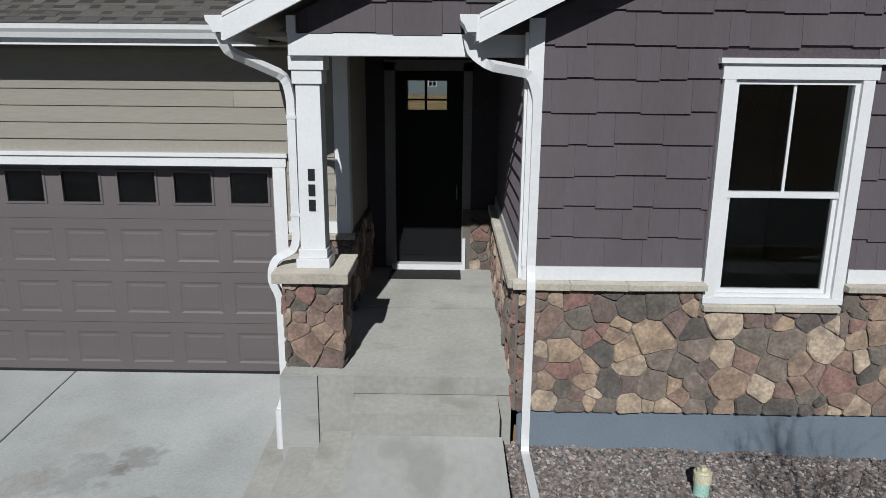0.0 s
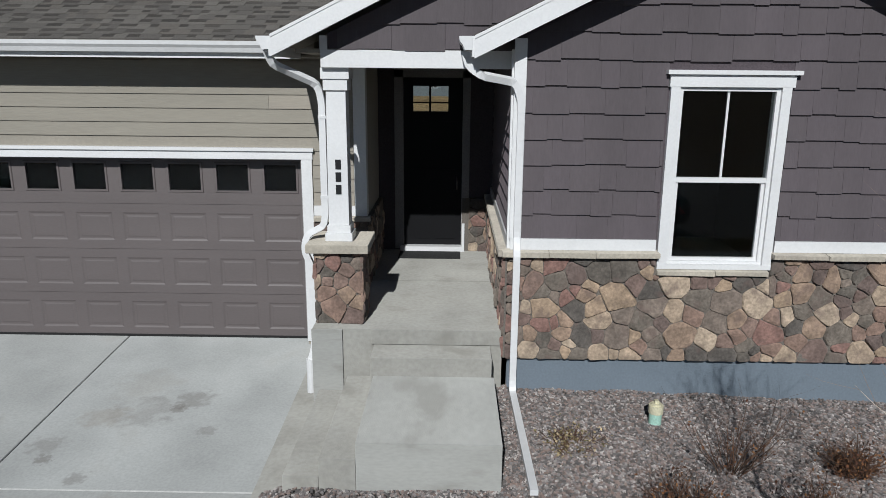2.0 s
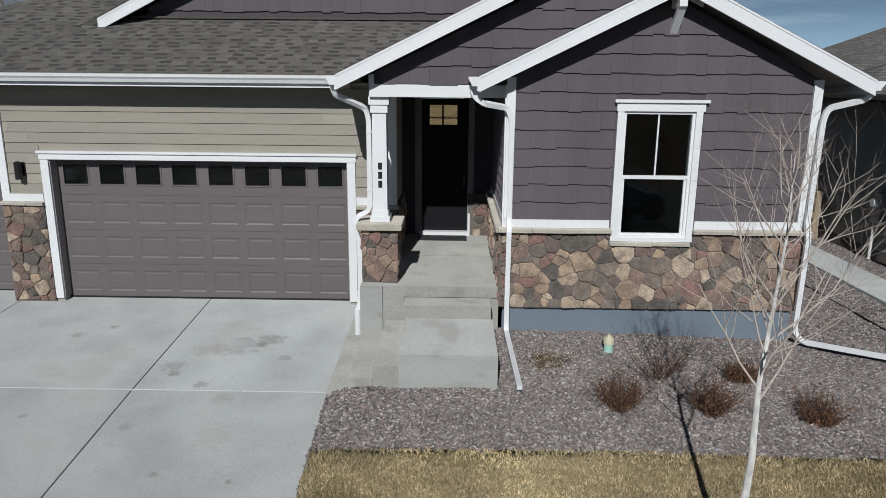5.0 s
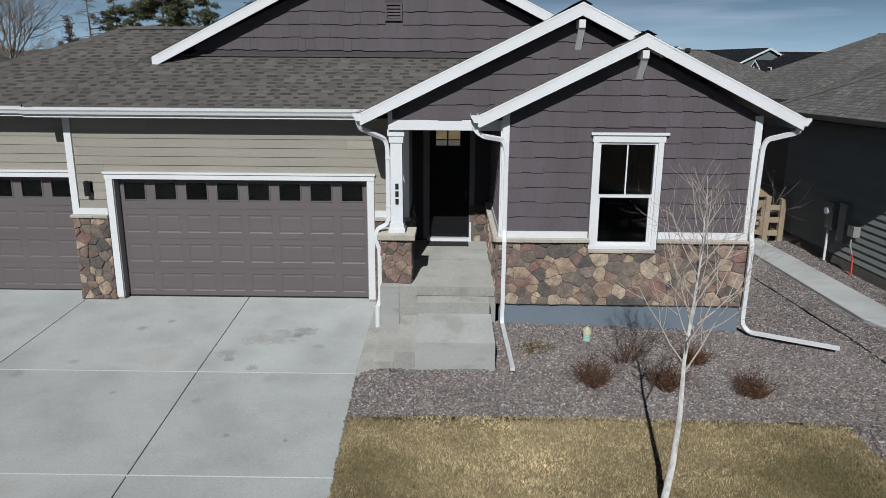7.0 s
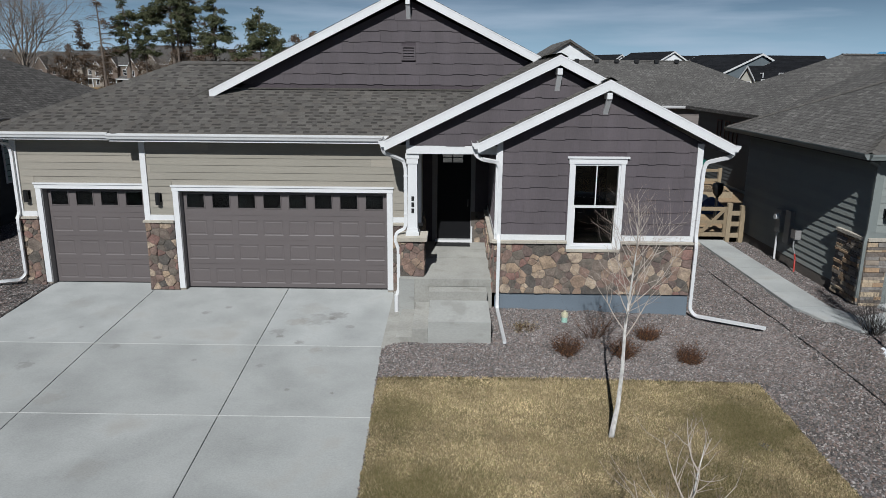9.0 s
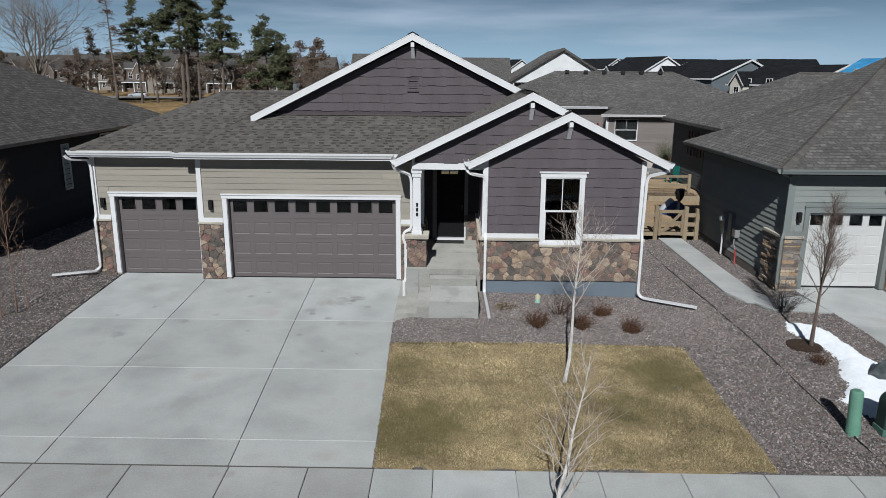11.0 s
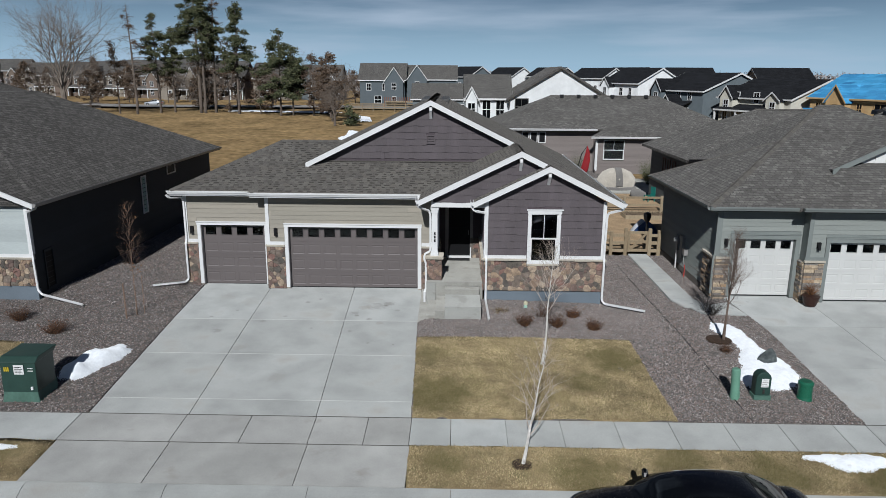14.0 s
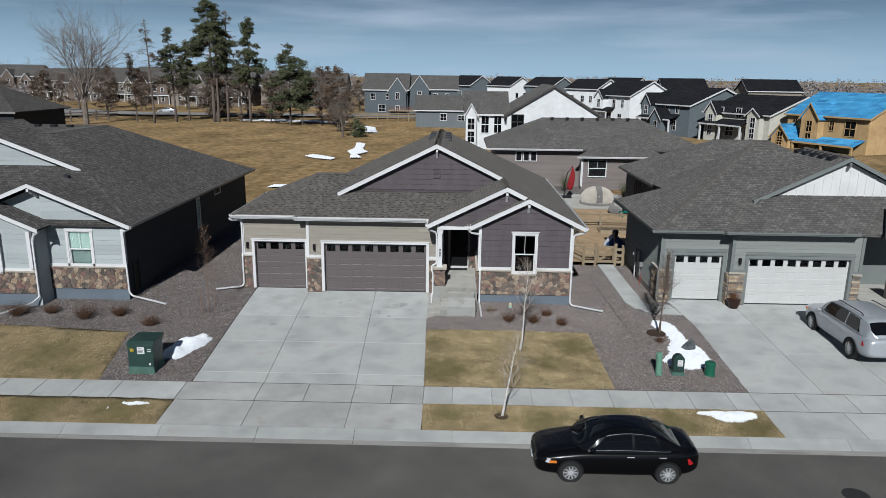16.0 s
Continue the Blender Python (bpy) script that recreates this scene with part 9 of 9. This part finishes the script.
box_part("wall", (-86.0, -65.6, 74.0, 88.0, -0.5, 4.0), M_DARKSIDING, dark)
hip_roof(dark, -86.8, -64.8, 73.2, 88.8, 4.0, 0.5, M_ROOFDX, M_ROOFDY)
box_part("fascia", (-86.8, -64.8, 73.12, 73.2, 3.72, 4.0), M_FLASH, dark)

# ---- distant ground, trees and fence ----
M_PINEBARK = mat("dark_pine_bark", [(0.135, 0.108, 0.088), (0.19, 0.155, 0.128)], 0.95, fine=8, amt=0.25, coarse=0.8, camt=0.2, bump=0.5, bscale=12)
M_FARROAD = mat("far_asphalt", [(0.20, 0.19, 0.18), (0.23, 0.22, 0.21)], 0.95, fine=2, amt=0.08, bump=0.1)
fr = MB()
curve = [(-150, 150), (-122, 158), (-100, 150), (-84, 140), (-72, 137), (-55, 139), (-20, 142), (30, 146)]
for (a, b), (c, d) in zip(curve, curve[1:]):
    k = len(fr.v)
    fr.v += [(a, b - 5, 0.32), (c, d - 5, 0.32), (c, d + 6, 0.34), (a, b + 6, 0.34)]
    fr.f.append((k, k + 1, k + 2, k + 3))
fr.v += [(-106, 118, 0.30), (-86, 118, 0.30), (-84, 142, 0.33), (-112, 156, 0.33)]
fr.f.append((len(fr.v) - 4, len(fr.v) - 3, len(fr.v) - 2, len(fr.v) - 1))
tagged(part("road", fr, M_FARROAD), "distant grey residential street curving past the field", "road", kind="structure")
for (ax, ay), (bx, by) in (((-76.3, 86.7), (-83.9, 107.8)), ((-83.9, 107.8), (-73.7, 123.8))):
    run = math.hypot(bx - ax, by - ay)
    ff = thing("fence", (ax, ay, 0), math.degrees(math.atan2(by - ay, bx - ax)), "dark split-rail fence at the edge of the field", "fence")
    for k in range(int(run / 2.8) + 1):
        box_part("post", (k * 2.8 - .14, k * 2.8 + .14, -0.14, .14, -.3, 1.9), M_PINEBARK, ff)
    for z in (.5, 1.0, 1.5):
        box_part("rail", (0, run, -.06, .06, z - .11, z + .11), M_PINEBARK, ff)
ff2 = thing("fence", (-22, 132, 0), 0, "brown timber fence along the far lots", "fence")
for k in range(17):
    box_part("post", (k * 2.4 - .1, k * 2.4 + .1, -0.1, .1, -.3, 1.5), M_CEDAR, ff2)
for z in (.4, .9, 1.35):
    box_part("rail", (0, 38.4, -.05, .05, z - .12, z + .12), M_CEDAR, ff2)
fz = lambda x, y: field_z(x, y) + 0.09
snow([(-18.4, 104.6), (-18.2, 110.5), (-14.8, 106.6), (-13.0, 94.6), (-15.1, 95.3)], 0.15, 11, "old snow lying beside the far path", 0.35, fz, 0.1)
snow([(-11.7, 53.3), (-12.2, 57.5), (-13.2, 61.0), (-12.9, 66.0), (-13.9, 74.5), (-12.3, 72.3), (-11.6, 64.5), (-10.5, 60.8), (-11.3, 57.0), (-10.4, 53.5)], 0.15, 12, "old snow lying along the field edge", 0.3, fz, 0.1)
snow([(-17.7, 55.3), (-17.0, 57.0), (-15.2, 55.3), (-13.4, 53.1), (-13.7, 51.5), (-15.8, 52.8)], 0.1, 13, "thin snow on the dry field", 0.25, fz, 0.1)
snow([(-46.0, 120.0), (-24.0, 116.0), (-22.0, 120.0), (-40.0, 124.0)], 0.12, 14, "old snow in the shade of the pines", 0.4, fz, 0.1)
snow([(-16.0, 31.0), (-13.6, 31.5), (-13.4, 32.4), (-15.7, 32.6)], 0.08, 15, "thin snow behind the pale grey house", 0.2, fz, 0.1)


def tuft(m, rng, p, s, n, flat=0.6, wide=0.16):
    for _ in range(n):
        c = Vector(p) + Vector((rng.gauss(0, s * .5), rng.gauss(0, s * .5), rng.gauss(0, s * .35)))
        u = Vector((rng.gauss(0, 1), rng.gauss(0, 1), rng.gauss(0, flat))).normalized() * s * rng.uniform(.35, .7)
        w = Vector((rng.gauss(0, 1), rng.gauss(0, 1), rng.gauss(0, 1))).normalized() * s * wide
        k = len(m.v)
        m.v += [tuple(c - u), tuple(c + w), tuple(c + u), tuple(c - w)]
        m.f.append((k, k + 1, k + 2, k + 3))




def pine(at, h, crown, spread, seed, label, needles, dense=1.0, dry=False):
    """A tall conifer: tapered stem, whorls of drooping limbs, tufts of needles with gaps between."""
    rng = random.Random(seed)
    t = thing("tree", at, 0, label, "tree")
    lean = rng.gauss(0, .3)
    pts = [(lean * (i / 8) ** 2, rng.gauss(0, .08), -0.3 + h * i / 8) for i in range(9)]
    part("trunk", MB().tube(pts, [h * .0125 * (1 - .9 * i / 8) + .02 for i in range(9)], 7), M_PINEBARK, t, smooth=True)
    limbs, leaf = MB(), MB()
    for k in range(int(h * 4.0)):
        z = rng.uniform(crown, 0.985)
        a = rng.uniform(0, 6.28)
        env = min(1.0, (1 - z) * 2.3 + .12) * (0.6 + .55 * rng.random())
        ln = spread * env
        p = Vector((lean * z * z, 0, h * z))
        d = Vector((math.cos(a), math.sin(a), rng.uniform(-.25, .25)))
        q = p + d * ln
        q.z -= ln * 0.12
        mid = p.lerp(q, .5) + Vector((0, 0, ln * .08))
        limbs.tube([p, mid, q], [.06, .04, .015], 4, cap=False)
        if rng.random() < dense:
            for s in range(int(2 + ln * 2.2)):
                tuft(leaf, rng, p.lerp(q, rng.uniform(.35, 1.05)) + Vector((0, 0, .1)), 0.62, 18 if not dry else 9)
        else:
            for s in range(4):
                grow(limbs, rng, p.lerp(q, rng.uniform(.3, .9)), (rng.gauss(0, 1), rng.gauss(0, 1), -.4), .8, .02, 0, -.1, 3, ())
    part("limb_frame", limbs, M_PINEBARK, t)
    if leaf.v:
        part("crown", leaf, needles, t)
    return t


def big_bare(at, h, spread, seed, label, n=11, fork=0.14, bark=None, r=1.0):
    rng = random.Random(seed)
    t = thing("tree", at, 0, label, "tree")
    part("trunk", MB().tube([(0, 0, -.3), (0, 0, h * fork), (.1, 0, h * .3)], [h * .022, h * .019, h * .012], 8), bark or M_PINEBARK, t)
    m = MB()
    for k in range(n):
        a = k * 2.4
        grow(m, rng, (0, 0, h * (fork + .13 * k / n)), (math.cos(a) * spread, math.sin(a) * spread, 1.0 + .4 * rng.random()), h * .55 * rng.uniform(.7, 1.1), h * .0085 * r, 3, .16, 5, (6, 6, 7), .3, .2)
    part("crown", m, bark or M_PINEBARK, t)
    return t


big_bare((-71.9, 106.8, 0), 26, 0.62, 201, "wide bare deciduous tree at the field's edge", bark=M_GREYBARK, r=0.75)
PG, PD = "tall green pine with gaps in its crown", "tall half-dead conifer with sparse brown limbs"
BR = "brown dormant tree with dry foliage"
pine((-59.6, 109.8, 0), 20.2, .25, 3.2, 211, PD, M_DRYNEEDLE, .10, True)
pine((-57.0, 114.4, 0), 18.9, .40, 3.2, 212, PG, M_NEEDLE, .6)
pine((-55.0, 116.5, 0), 16.4, .42, 2.6, 213, PG, M_NEEDLE, .5)
pine((-49.0, 114.5, 0), 26.5, .40, 4.8, 214, PG, M_NEEDLE, .72)
pine((-46.6, 116.0, 0), 22.5, .26, 3.2, 215, PD, M_DRYNEEDLE, .3, True)
pine((-47.6, 113.0, 0), 21.5, .5, 3.0, 228, PG, M_NEEDLE, .55)
pine((-41.0, 112.9, 0), 20.6, .42, 3.4, 216, PG, M_NEEDLE, .8)
pine((-31.9, 108.9, 0), 15.6, .22, 4.4, 217, "broad dense green pine", M_NEEDLE, 1.0)
pine((-29.8, 110.0, 0), 12.6, .24, 3.0, 218, "broad dense green pine", M_NEEDLE, .9)
pine((-26.0, 110.5, 0), 11.2, .12, 3.2, 219, BR, M_DRYNEEDLE, .9, True)
pine((-22.0, 106.0, 0), 11.6, .12, 2.8, 220, BR, M_DRYNEEDLE, .8, True)
big_bare((-17.9, 86.4, 0), 9.0, .8, 221, "bare brown tree at the field's edge", 9)
pine((-20.2, 97.5, 0), 11.0, .15, 2.2, 222, BR, M_DRYNEEDLE, .9, True)
pine((-44.2, 117.0, 0), 12.0, .12, 3.4, 223, BR, M_DRYNEEDLE, .6, True)
pine((-49.5, 117.5, 0), 13.0, .12, 3.0, 224, BR, M_DRYNEEDLE, .5, True)
pine((-37.0, 113.5, 0), 9.5, .15, 3.0, 225, BR, M_DRYNEEDLE, .8, True)
pine((-64.5, 113.0, 0), 13.5, .2, 1.8, 226, PD, M_DRYNEEDLE, .5, True)
pine((-14.9, 86.0, 0), 3.2, .05, 1.1, 227, "small blue-green spruce by the far path", M_NEEDLE, 1.0)
big_bare((-96, 150, 0), 13, .8, 229, "bare tree on the distant street", 8)
big_bare((-125, 190, 0), 14, .8, 230, "bare tree on the distant street", 8)

rng = random.Random(31)
for k in range(34):
    x, y = rng.uniform(-118, -26), rng.uniform(128, 182)
    if k % 2:
        pine((x, y, 0), rng.uniform(7, 12), .12, rng.uniform(2.0, 3.2), 300 + k, BR, M_DRYNEEDLE, .8, True)
    else:
        big_bare((x, y, 0), rng.uniform(9, 13), .7, 300 + k, "bare brown tree among distant houses", 8)

# the far belt of leafless trees along the horizon, paled in colour for haze
rng = random.Random(77)
belt = MB()
for k in range(900):
    a = rng.uniform(-0.78, 0.72)
    d = rng.uniform(260, 620)
    x, y = d * math.sin(a), d * math.cos(a) - 20
    h = rng.uniform(4.5, 8.5) * (1 + (d - 260) / 900)
    r = h * rng.uniform(.3, .5)
    belt.tube([(x, y, -.5), (x, y, h * .7)], [.3, .08], 4, cap=False)
    for q in range(40):
        p = Vector((x + rng.gauss(0, r * .5), y + rng.gauss(0, r * .5), h * (.05 + .9 * rng.random() ** .9)))
        tuft(belt, rng, p, 1.15, 2, 0.8, 0.34)
tagged(part("tree_belt", belt, M_FARTWIG), "brown belt of leafless trees with haze painted into its colour", "trees", kind="stuff")
